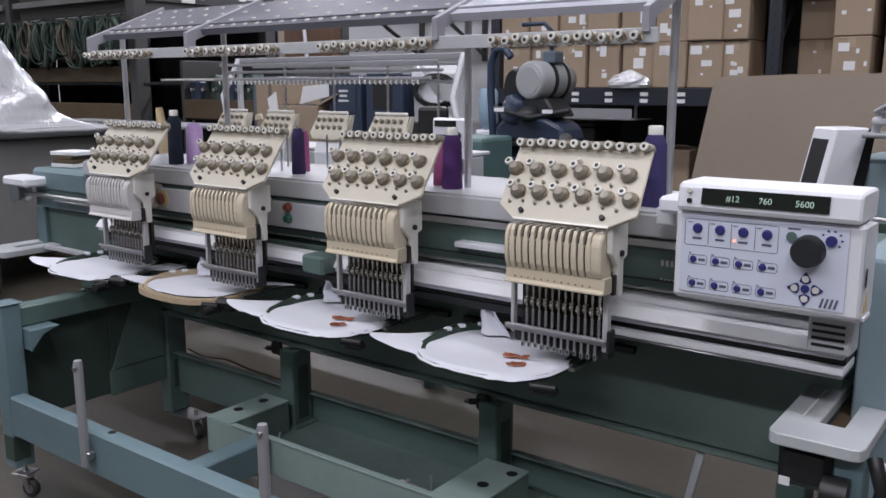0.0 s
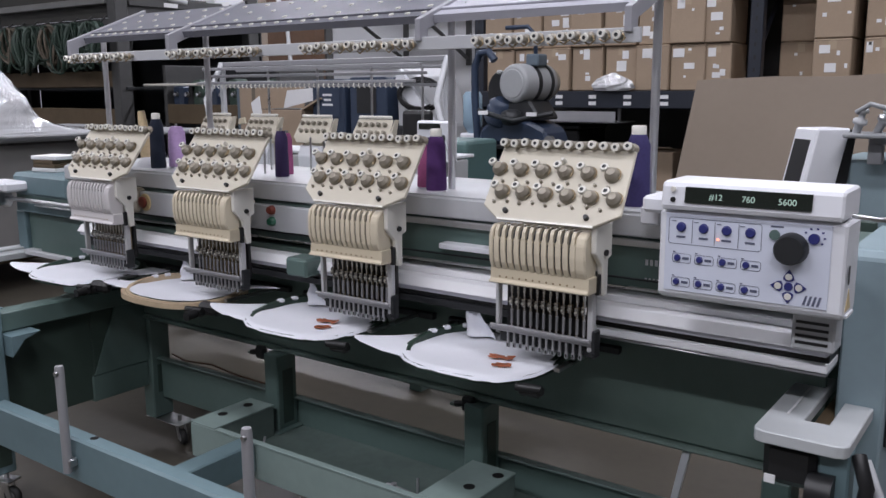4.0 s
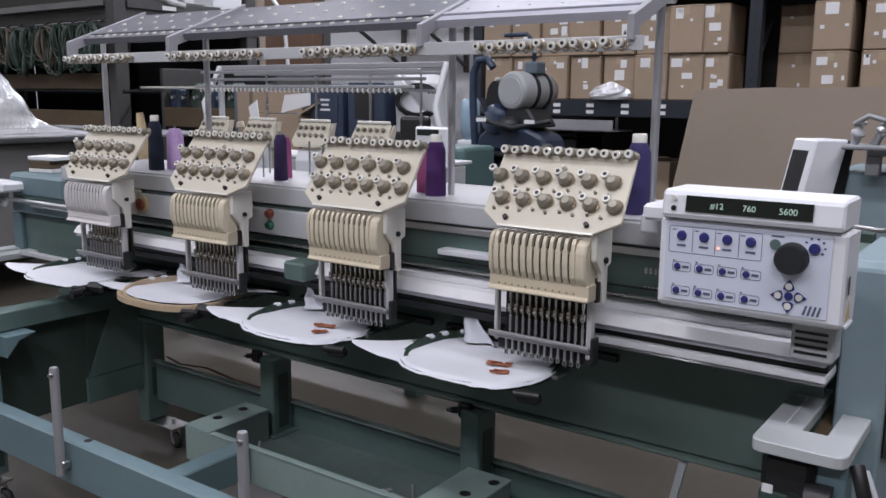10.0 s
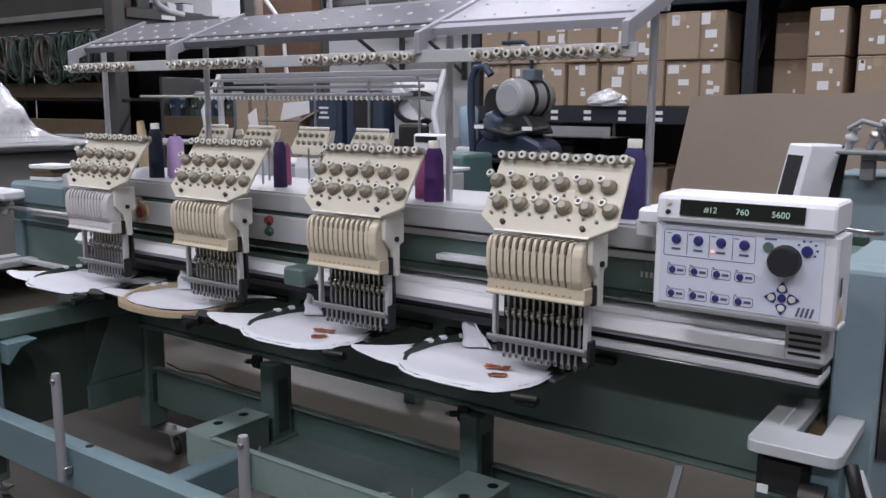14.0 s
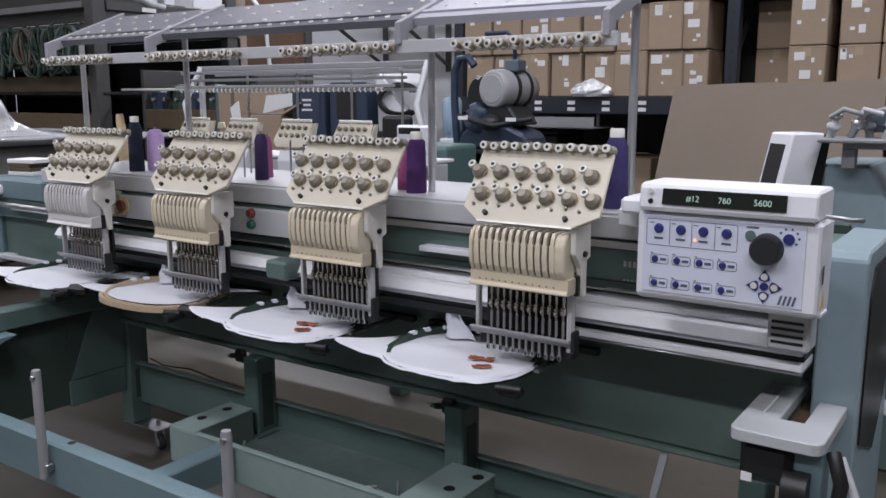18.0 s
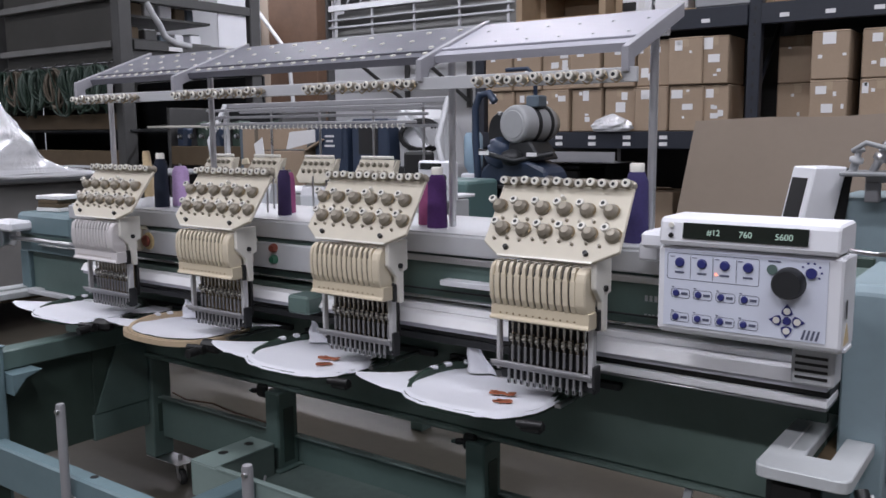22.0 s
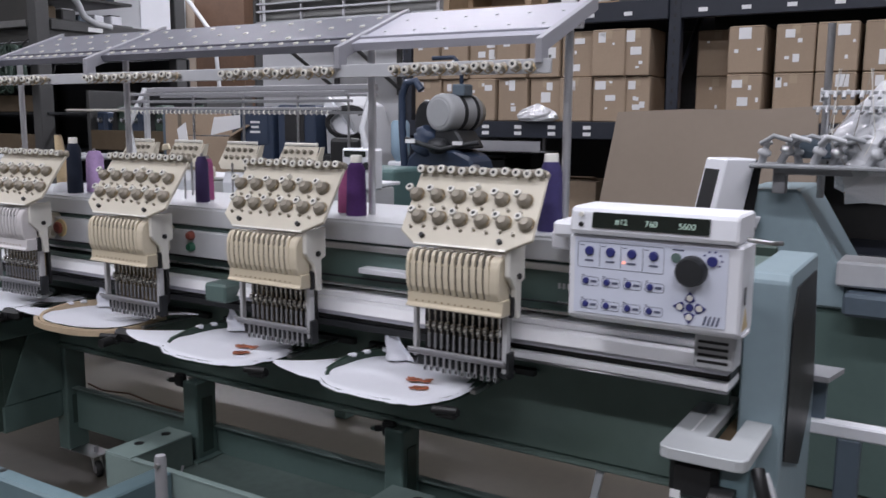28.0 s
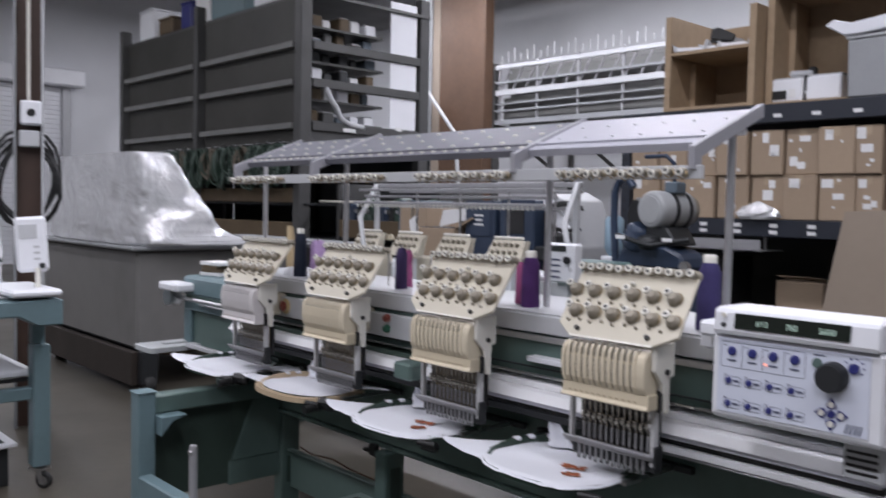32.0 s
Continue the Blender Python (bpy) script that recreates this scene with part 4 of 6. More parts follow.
RING_COLORS = [(HOSE, "green plastic"), (HOSE, "green plastic"), (WOOD, "pale wooden"), (HOSE, "green plastic")]
for k, hx in enumerate(HEADS):
    mat, word = RING_COLORS[k]
    rx, ry = (0.162, 0.148)
    cx, cy = hx - 0.185, 0.068
    if k == 2:
        rx, ry, cx = 0.172, 0.132, cx - 0.022
    hoop = thing("embroidery_hoop", cx, cy, 0.487, 0, "%s embroidery hoop with white cloth lying over the table" % word, "hoop", "hoops under the heads")
    part("outer_ring", hoop_ring(rx + 0.008, ry + 0.008, 0.006, -0.012, 0.001, 0.012), mat, hoop)
    if k == 2:
        part("rim", hoop_ring(rx + 0.0135, ry + 0.0135, 0.005, -0.012, 0.003, 0.008), mat, hoop)
    if k > 1:
        tongue = [(0.1, 0.0), (0.2, 0.02), (0.235, 0.06), (0.225, 0.11), (0.12, 0.12)] if k == 3 else [(0.12, 0.02), (0.21, 0.045), (0.3, 0.05), (0.23, 0.075), (0.14, 0.09)]
        part("cloth_corner", Mesh().prism(tongue, 2, 0.0, 0.0012, pose(0.04, 0, 0.004, 0, -7 if k == 2 else -2, 0)), CLOTH, hoop)
    part("inner_ring", hoop_ring(rx, ry, 0.009, -0.004, 0.002, 0.018), mat, hoop)
    cl = part("cloth", cloth(rx - (0.008 if k == 2 else 0.002), ry - (0.008 if k == 2 else 0.002), k + 2, 0.0 if k == 2 else 1.0), CLOTH, hoop, "white cloth with orange stitching")
    if k in (0, 1):
        for px, py, w, h, rz in ((0.062, -0.03, 0.05, 0.016, 12), (0.092, -0.075, 0.03, 0.018, 30)):
            blob = Mesh()
            rnd = random.Random(int(px * 1000) + k)
            for i in range(34):
                u = rnd.uniform(-1, 1)
                blob.box((u * w / 2, rnd.uniform(-1, 1) * h / 2 * math.sqrt(1 - u * u), 0), (0.013, 0.004, 0.0022), 0.0006, pose(px, py, 0.0085, 0, 0, rz + rnd.uniform(-25, 25)))
            part("stitching", blob, ORANGE, cl)
    part("hoop_arm", Mesh().span((rx + 0.02, -0.02, -0.004), (rx + 0.034, 0.18, 0.004), 0.001), STEEL, hoop)
    part("hoop_arm", Mesh().span((-rx - 0.034, 0.0, -0.004), (-rx - 0.02, 0.18, 0.004), 0.001), STEEL, hoop)
    part("hoop_screw", Mesh().rod((0.165, -ry + 0.008, -0.004), (0.215, -ry + 0.02, -0.004), 0.008).box((0.18, -ry + 0.012, -0.012), (0.05, 0.026, 0.022), 0.006, pose(0, 0, 0, 0, 0, 4)), BLACK, hoop)
    if k >= 2:
        part("hoop_clamp", Mesh().box((0.19, -ry + 0.03, -0.008), (0.07, 0.034, 0.034), 0.01, pose(0, 0, 0, 0, 0, 8)).rod((0.2, -ry + 0.01, -0.012), (0.2, -ry - 0.02, -0.014), 0.012), BLACK, hoop)
    part("hoop_bar", Mesh().span((-rx - 0.05, 0.162, -0.006), (rx + 0.08, 0.18, 0.01), 0.002), DARK, hoop)
    for t in (112, 134, 156, 172):
        ex, ey = rx * math.copysign(abs(math.cos(radians(t))) ** 0.77, math.cos(radians(t))), ry * math.sin(radians(t)) ** 0.77
        part("hoop_clip", Mesh().box((0, 0, 0), (0.02, 0.016, 0.009), 0.003, pose(ex + 0.003, ey - 0.006, 0.016, 0, 0, (t - 90) * 0.9)), CLOTH, hoop)
    if k != 3:
        fv, ff = [], []
        for j in range(9):
            w = 0.044 * (1 - j / 8.3)
            for i in range(9):
                u = i / 8 - 0.5
                fv.append((u * 2 * w + 0.026 - 0.0045 * j, 0.012 * math.sin(u * 7 + k) * (1 - j / 9) + 0.004 * math.sin(j * 1.3), (0.0125 if k == 0 else 0.008) * j))
        ff = [(j * 9 + i, j * 9 + i + 1, (j + 1) * 9 + i + 1, (j + 1) * 9 + i) for j in range(8) for i in range(8)]
        part("cloth_flap", Mesh().add(fv, ff, True), CLOTH, hoop, at=pose(-0.08, 0.07, 0.008))

# thread stand above the heads
stand = thing("thread_stand", 0, 0, 0.757, label="grey metal thread stand with rows of eyelets above the machine", category="thread stand")
ZS = -0.757
for x in (0.123, -0.363, -1.209, -1.70):
    part("post", Mesh().rod((x, 0.18, 0.0), (x, 0.18, 1.235 + ZS), 0.0085, seg=16).rod((x, 0.18, 0.0), (x, 0.18, 0.06), 0.014), ALU, stand, "bare steel post")
BR = [-1.577, -1.124, -0.311, 0.147]
for x in BR:
    part("bracket", Mesh().prism([(-0.014, 1.146 + ZS), (-0.014, 1.19 + ZS), (0.25, 1.294 + ZS), (0.25, 1.266 + ZS), (0.014, 1.171 + ZS), (0.014, 1.146 + ZS)], 0, x - 0.007, x + 0.007, bev=0.001), BRACKET, stand)
SL = math.atan2(0.098, 0.24)
SLOPE = Matrix.Translation((0, 0.0, 1.182 + ZS)) @ Matrix.Rotation(SL, 4, "X")
EYELET = Mesh().lathe((0, 0, -0.0072), (0, 0, 0.002), [(0, 0.0055), (0.5, 0.0068), (1, 0.006)], 10).data("eyelet", PALE)
RIVET = Mesh().lathe((0, 0, -0.003), (0, 0, 0.0015), [(0, 0.004), (0.6, 0.004), (1, 0.003)], 8).data("eyelet", GREY)
for i in range(3):
    x0, x1 = BR[i] + 0.007, BR[i + 1] - 0.007
    # The right bay catches more light; its sheet is coloured brighter for that.
    sheet = part("guide_sheet", Mesh().box(((x0 + x1) / 2, 0.143, 0.004), (x1 - x0, 0.215, 0.0025), 0, SLOPE), SHEET_LIT if i == 2 else SHEET, stand, "perforated guide sheet in a brighter, lit tone" if i == 2 else "perforated grey guide sheet")
    part("sheet_step", Mesh().box(((x0 + x1) / 2, 0.072, 0.0075), (x1 - x0, 0.012, 0.005), 0.001, SLOPE), SHEET_LIT if i == 2 else SHEET, sheet)
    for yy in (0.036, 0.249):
        part("sheet_lip", Mesh().box(((x0 + x1) / 2, yy, -0.003), (x1 - x0, 0.002, 0.016), 0, SLOPE), SHEET_LIT if i == 2 else SHEET, sheet)
    n = int(round((x1 - x0) / 0.5 * 2)) * 6
    for j, yy in enumerate((0.055, 0.1, 0.16, 0.22) if i < 2 else (0.11, 0.19)):
        cnt = n // 2 if j or i == 2 else n
        for q in range(cnt):
            xx = x0 + (q + 0.5) * (x1 - x0) / cnt + (0.008 if j % 2 else 0)
            part("eyelet", EYELET if i < 2 else RIVET, None, sheet, at=SLOPE @ pose(xx, yy, 0.006))
part("guide_rail", Mesh().span((-1.59, -0.008, 1.128 + ZS), (0.168, 0.0, 1.154 + ZS), 0.001), GREY, stand, "flat grey guide rail")
part("rear_tube", Mesh().rod((-1.7, 0.18, 1.232 + ZS), (0.15, 0.18, 1.232 + ZS), 0.009), ALU, stand)
bob = Mesh().lathe((0, 0, 0), (0, -0.03, 0), [(0, 0.005), (0.25, 0.005), (0.3, 0.009), (0.45, 0.009), (0.5, 0.0055), (0.75, 0.0055), (0.8, 0.008), (1, 0.0078)], 12).data("rail_guide", TAN)
cap = Mesh().lathe((0, -0.03, 0), (0, -0.034, 0), [(0, 0.0078), (1, 0.0072)], 10).data("rail_guide_cap", PALE)
capbore = Mesh().lathe((0, -0.0341, 0), (0, -0.0344, 0), [(0, 0.0036), (1, 0.0036)], 8).data("rail_guide_bore", DARK)
wire = Mesh().tube([(0.004, -0.012, 0.004), (0.012, -0.018, -0.006), (0.004, -0.024, -0.014), (-0.008, -0.018, -0.008)], 0.0016, 6).data("rail_guide_wire", BRONZE)
for k, hx in enumerate(HEADS):
    for i in range(12):
        gx = (hx - 0.14, -0.62, -1.095, -1.555)[k] + i * (0.0262, 0.027, 0.0285, 0.025)[k]
        gm = pose(gx, -0.008, 1.141 + ZS, 6 * math.sin(i * 2.3), 0, 8 * math.sin(i * 1.3 + k))
        part("rail_guide", bob, None, stand, at=gm)
        part("rail_guide_cap", cap, None, stand, at=gm)
        part("rail_guide_bore", capbore, None, stand, at=gm)
        part("rail_guide_wire", wire, None, stand, at=gm)

# the stand sits a little further back over the tray
SET_BACK = Vector((0.79, -1.45, 1.05))
stand.matrix_world = Matrix.Translation(SET_BACK) @ Matrix.Scale(1.065, 4) @ Matrix.Translation(-SET_BACK) @ stand.matrix_world

# thread cones on the tray
def thread_cone(x, y, key, r, h, label, capped=True):
    ob = thing("thread_cone", x, y, 0.8075, 0, label, "thread cone", "thread cones on the tray")
    part("thread", Mesh().lathe((0, 0, 0.004), (0, 0, h), [(0, r), (0.03, r * 1.02), (0.86, r * 0.92), (0.95, r * 0.72), (1, r * 0.6)], 24), THREADS[key], ob)
    part("base_ring", Mesh().rod((0, 0, 0), (0, 0, 0.004), r * 0.95, seg=24), WHITE, ob)
    part("spindle", Mesh().rod((0, 0, h), (0, 0, h + 0.008), 0.004), STEEL, ob)
    if capped:
        part("cap", Mesh().lathe((0, 0, h), (0, 0, h + 0.018), [(0, r * 0.58), (0.85, r * 0.58), (1, r * 0.5)], 16), PALE, ob)


thread_cone(-0.437, 0.22, "purple", 0.0245, 0.132, "deep purple thread cone with a white cap on the tray")
thread_cone(-0.5, 0.26, "pink", 0.02, 0.115, "pink thread cone beside a purple one on the tray", False)
thread_cone(-1.515, 0.22, "navy", 0.023, 0.155, "dark navy thread cone with a pale cap on the tray")
thread_cone(-1.51, 0.29, "lavender", 0.028, 0.13, "pale lavender thread cone on the tray", False)
thread_cone(-0.985, 0.24, "indigo", 0.019, 0.13, "dark indigo thread cone behind the heads", False)
thread_cone(-1.025, 0.3, "pink", 0.016, 0.12, "slim pink thread cone on the tray", False)
thread_cone(0.075, 0.22, "violet", 0.026, 0.15, "blue violet thread cone with a white cap on the tray")
ob = thing("thread_cone", -1.61, 0.25, 0.8075, 0, "slim cream thread cone leaning on a white base", "thread cone", "thread cones on the tray")
part("thread", Mesh().lathe((-0.004, 0, 0.03), (-0.02, 0, 0.178), [(0, 0.02), (0.1, 0.02), (0.95, 0.012), (1, 0.01)], 16), THREADS["cream"], ob)
part("base", Mesh().lathe((0, 0, 0), (0, 0, 0.032), [(0, 0.036), (0.5, 0.034), (1, 0.018)], 20), WHITE, ob)
for x, y in ((-1.2, 0.4), (-1.05, 0.42), (-0.8, 0.42), (-0.72, 0.35), (-0.2, 0.4), (-0.28, 0.33), (-1.12, 0.3), (-0.88, 0.3)):
    part("spindle", Mesh().rod((x, y, 0.8075), (x, y, 0.91), 0.003, seg=8), STEEL, machine)

ob = thing("paper_stack", -2.2, 0.27, 0.7625, 10, "small stack of white and brown pads on the beam end", "stack")
for i, (w, mat) in enumerate(((0.12, PAPER), (0.11, RUST), (0.1, RUST), (0.13, PAPER))):
    part("pad", Mesh().box((0.004 * (i % 2), 0, 0.007 + i * 0.0145), (w, 0.1, 0.014), 0.002), mat, ob)
TEALBIN = material("pale_teal_paint", (0.11, 0.19, 0.185), 0.45, grain=0.1, stain=0.2)
CABINET = material("grey_cabinet_paint", (0.3, 0.31, 0.325), 0.5, grain=0.08, stain=0.25)
GREYGREEN = material("pale_green_strap", (0.11, 0.15, 0.13), 0.35, grain=0.2, scale=30, stain=0.3)
# ---- storage rack with cartons ----
rack = thing("storage_rack", 0, 3.5, 0, label="dark navy pallet rack loaded with brown cartons", category="rack")
for x in (-2.5, -0.67, 1.75):
    for y in (0.02, 0.75):
        u = part("upright", Mesh().span((x - 0.036, y, FLOOR), (x + 0.036, y + 0.06, 1.725 if x < -2 else 3.1), 0.004), NAVY, rack)
        if y < 0.1:
            for i in range(16 if x < -2 else 30):
                part("upright_slot", Mesh().span((x - 0.006, y - 0.0012, 0.5 + i * 0.07), (x + 0.006, y - 0.0004, 0.522 + i * 0.07)), BLACK, u)
    for z in (0.3, 1.0) if x < -2 else (0.3, 1.2, 2.1):
        part("upright_brace", Mesh().tube([(x, 0.05, z), (x, 0.78, z + 0.7)], 0.014, 6), NAVY, rack)
for z0, z1 in ((0.925, 1.03), (1.612, 1.725), (2.72, 2.83)):
    for x0, x1 in ((-2.464, -0.706), (-0.634, 1.714)) if z0 < 2 else ((-0.634, 1.714),):
        for y in (0, 0.76):
            b = part("shelf_beam", Mesh().span((x0, y, z0), (x1, y + 0.045, z1), 0.004), NAVY, rack)
            if y == 0:
                for i in range(int((x1 - x0) / 0.23)):
                    lx = x0 + 0.1 + i * 0.233
                    for dz in ((0.018, 0.058) if z0 < 1 else (0.03,)):
                        part("tag", Mesh().span((lx, -0.002, z0 + dz), (lx + 0.05, -0.0005, z0 + dz + 0.022)), PAPER, b)
        part("shelf_deck", Mesh().span((x0, 0.046, z1 - 0.03), (x1, 0.758, z1), 0.002), PLY, rack)
part("back_sheet", Mesh().span((-2.46, 0.83, 0.1), (1.7, 0.845, 1.7)), RACK, rack)

boxmeshes = {}


def carton(x, y, z, w, d, h, tags=1, seed=0, rz=0, closed=True):
    rnd = random.Random(seed)
    ob = thing("carton", x, y, z, rz, rnd.choice(("brown cardboard carton with white labels on the rack", "taped brown cardboard carton stacked on the rack", "plain brown cardboard carton with a paper label")), "carton", "cartons on the rack")
    key = (round(w, 3), round(d, 3), round(h, 3))
    if key not in boxmeshes:
        boxmeshes[key] = (Mesh().box((0, d / 2, h / 2), (w, d, h), 0.006).data("carton_body", CARDBOARD), Mesh().span((-w / 2 + 0.003, -0.0005, h * 0.965), (w / 2 - 0.003, 0.0, h * 0.97)).data("flap_edge", RUST))
    part("body", boxmeshes[key][0], None, ob)
    part("flap_edge", boxmeshes[key][1], None, ob, at=pose(0, -0.0008, 0))
    part("tape", Mesh().span((-0.02, -0.0012, h * 0.8), (0.02, -0.0004, h - 0.002)), TAPE, ob)
    for t in range(tags + 2):
        lw, lh = (rnd.uniform(0.03, 0.07), rnd.uniform(0.03, 0.08)) if t < tags else (rnd.uniform(0.012, 0.025), rnd.uniform(0.012, 0.025))
        lx, lz = rnd.uniform(-w / 2 + lw / 2 + 0.008, w / 2 - lw / 2 - 0.008), (h * 0.72 if t == 0 else rnd.uniform(0.12, 0.5) * h if t < tags else rnd.uniform(0.08, 0.9) * h)
        part("label", Mesh().span((lx - lw / 2, -0.0026, lz), (lx + lw / 2, -0.0014, min(lz + lh, h - 0.01))), PAPER, ob)


seed = 1
for row, z in enumerate((1.0305, 1.3)):
    for i, x in enumerate((-2.34, -2.13, -1.92, -1.7, -1.48, -1.265, -1.055, -0.89)):
        w = 0.16 if x == -0.89 else 0.205
        carton(x - 0.005 * row, 3.515 + 0.02 * ((seed * 7) % 3), z, w, 0.3, 0.266 if row == 0 else 0.272, 1 + (seed % 3), seed, 0.6 * ((seed % 3) - 1))
        seed += 1
    for x, w, dy in ((-0.27, 0.19, 0), (-0.02, 0.2, 0.02), (0.19, 0.2, 0), (0.42, 0.21, 0.01), (0.65, 0.2, 0), (0.88, 0.21, 0.02), (1.12, 0.2, 0), (1.36, 0.2, 0.01)):
        carton(x, 3.515 + dy, z, w, 0.3, 0.266 if row == 0 else 0.255, 1 + (seed % 2), seed)
        seed += 1
    carton(-0.49, 3.78, z, 0.23, 0.3, 0.266, 0, seed)
    seed += 1
# deeper goods below the lower shelf
for x, y, w, d, h in ((-1.35, 3.75, 0.3, 0.35, 0.3), (-1.0, 3.9, 0.25, 0.3, 0.42), (-2.2, 3.8, 0.35, 0.35, 0.5)):
    ob = thing("carton", x, y, 0.35, 0, "brown cardboard carton in the dark under the shelf", "carton", "cartons under the shelf")
    part("body", Mesh().box((0, d / 2, h / 2), (w, d, h), 0.006), CARDBOARD, ob)
    part("flap", Mesh().box((0, -0.03, h + 0.02), (w * 0.9, 0.1, 0.004), 0, pose(0, 0, 0, -12, 0, 0)), CARDBOARD, ob)
low = thing("low_shelf", 0, 3.5, 0, label="dark low steel shelf under the rack", category="shelf")
part("board", Mesh().span((-2.46, 0.06, 0.3), (1.7, 0.75, 0.345), 0.004), NAVY, low)
for x in (-2.5, -0.8, 0.0, 1.6):
    part("foot", Mesh().span((x, 0.1, FLOOR), (x + 0.06, 0.7, 0.3), 0.004), NAVY, low)
ob = thing("parts_bin", -1.78, 3.45, 0.835, 0, "grey sheet-metal tray hung below the shelf beam", "tray")
part("tray", Mesh().span((-0.32, 0, 0.0), (0.32, 0.3, 0.006)).span((-0.32, 0, 0.0), (0.32, 0.006, 0.07), 0.001), DULLSTEEL, ob)
part("divider", Mesh().span((-0.11, 0.006, 0.006), (-0.106, 0.3, 0.065)), GREY, ob)
for x in (-0.3, 0.3):
    part("strap", Mesh().span((x - 0.01, 0.1, 0.0), (x + 0.01, 0.11, 0.1)), STEEL, ob)
ob = thing("storage_box", -1.93, 3.58, 0.3455, 0, "black storage box with a white label under the shelf", "box")
part("body", Mesh().span((-0.16, 0, 0), (0.16, 0.4, 0.44), 0.01), BLACK, ob)
part("lid", Mesh().span((-0.17, -0.01, 0.4405), (0.17, 0.41, 0.47), 0.008), BLACK, ob)
part("paper_label", Mesh().span((-0.06, -0.003, 0.31), (0.06, -0.0005, 0.41)), PAPER, ob)
# loose film bag on the lower shelf
bag = Mesh()
rnd = random.Random(4)
bv, bf = [], []
for j in range(7):
    for i in range(14):
        t = 2 * math.pi * i / 14
        r = (0.1, 0.12, 0.12, 0.11, 0.09, 0.05, 0.01)[j] * (1 + 0.18 * rnd.uniform(-1, 1))
        bv.append((r * math.cos(t) * 1.1, r * math.sin(t) * 0.3, j * 0.018))
bf = [(j * 14 + i, j * 14 + (i + 1) % 14, (j + 1) * 14 + (i + 1) % 14, (j + 1) * 14 + i) for j in range(6) for i in range(14)]
solo("plastic_bag", bag.add(bv, bf), FILM, "crumpled clear plastic bag on the shelf beam", "bag", at=pose(-1.5, 3.49, 1.031))

# goods on the upper shelf
def open_crate(x0, x1, z, h, d, y, shelf=None, label="open plywood crate standing on the rack"):
    ob = thing("wooden_crate", (x0 + x1) / 2, y, z, 0, label, "crate", "crates on the rack")
    w = (x1 - x0) / 2
    t = 0.022
    part("side", Mesh().span((-w, 0, 0), (-w + 0.045, d, h), 0.002), PLY, ob)
    part("side", Mesh().span((w - 0.045, 0, 0), (w, d, h), 0.002), PLY, ob)
    part("bottom", Mesh().span((-w + 0.046, 0, 0), (w - 0.046, d, t), 0.002), PLY, ob)
    part("back", Mesh().span((-w + 0.046, d - t, t), (w - 0.046, d, h), 0.002), PLY, ob)
    part("top", Mesh().span((-w + 0.046, 0, shelf or h - t), (w - 0.046, d - t, (shelf or h - t) + t), 0.002), PLY, ob)
    part("corner_batten", Mesh().span((-w + 0.046, d * 0.4, t), (-w + 0.085, d * 0.45, (shelf or h) - t), 0.002), PLY, ob)
    part("corner_batten", Mesh().span((0.0, d - 0.05, t), (0.04, d - t, (shelf or h) - t), 0.002), PLY, ob)
    return ob


open_crate(-2.2, -1.565, 1.7255, 0.62, 0.6, 3.5, shelf=0.36)
open_crate(-1.555, -0.6, 1.7255, 0.86, 0.5, 3.62, shelf=0.68)
for x, y, z, w, h, tilt in ((-2.04, 3.54, 2.1085, 0.2, 0.05, 24), (-1.94, 3.6, 2.1085, 0.16, 0.06, -12), (-1.74, 3.56, 2.1085, 0.2, 0.05, 8)):
    ob = thing("paper_tray", x, y, z, tilt, "pale grey plastic paper tray lying in the crate", "tray", "trays in the crate")
    part("body", Mesh().prism([(-w / 2, 0.0), (w / 2, 0.0), (w / 2 + 0.02, h * 1.5), (w / 2, h * 1.5), (w / 2 - 0.02, 0.02), (-w / 2 + 0.03, h * 0.6), (-w / 2 - 0.01, h)], 1, 0, 0.22, bev=0.003), GREY, ob)
    part("front_lip", Mesh().box((0, -0.006, h * 0.3), (w * 0.8, 0.01, h * 0.5), 0.003), WHITE, ob)
ob = thing("stapler", -1.84, 3.58, 2.158, 25, "small black device on a stack of trays", "device")
part("body", Mesh().prism([(-0.07, 0.02), (0.07, 0.0), (0.085, 0.04), (-0.02, 0.09), (-0.06, 0.08)], 1, 0, 0.07, bev=0.004), BLACK, ob)
part("foot", Mesh().box((0, 0.04, 0.008), (0.14, 0.06, 0.012), 0.002), DARK, ob)
for x, w, h, label in ((-1.425, 0.2, 0.135, "white office printer standing in the crate"), (-1.2, 0.205, 0.14, "white office printer with a plain front")):
    ob = thing("printer", x, 3.62, 1.748, 0, label, "printer", "printers in the crate")
    part("body", Mesh().box((0, 0.14, h / 2), (w, 0.26, h), 0.008), WHITE, ob)
    if x < -1.3:
        part("front_slot", Mesh().span((-w * 0.42, 0.006, h * 0.12), (w * 0.02, 0.0085, h * 0.5)), BLACK, ob)
        part("front_plate", Mesh().span((w * 0.1, 0.006, h * 0.2), (w * 0.3, 0.0085, h * 0.55)), PAPER, ob)
    part("lid", Mesh().box((0, 0.15, h + 0.006), (w * 0.95, 0.24, 0.012), 0.004), GREY, ob)
ob = thing("scanner", -1.36, 3.68, 1.8952, 12, "grey handheld scanner with a black grip on a printer", "scanner")
part("body", Mesh().box((0, 0.05, 0.025), (0.14, 0.08, 0.04), 0.012), GREY, ob)
part("grip", Mesh().box((0.06, 0.05, 0.035), (0.05, 0.06, 0.06), 0.01), BLACK, ob)
ob = thing("dark_box", -1.305, 3.63, 1.748, 0, "narrow black box wedged between the printers", "box")
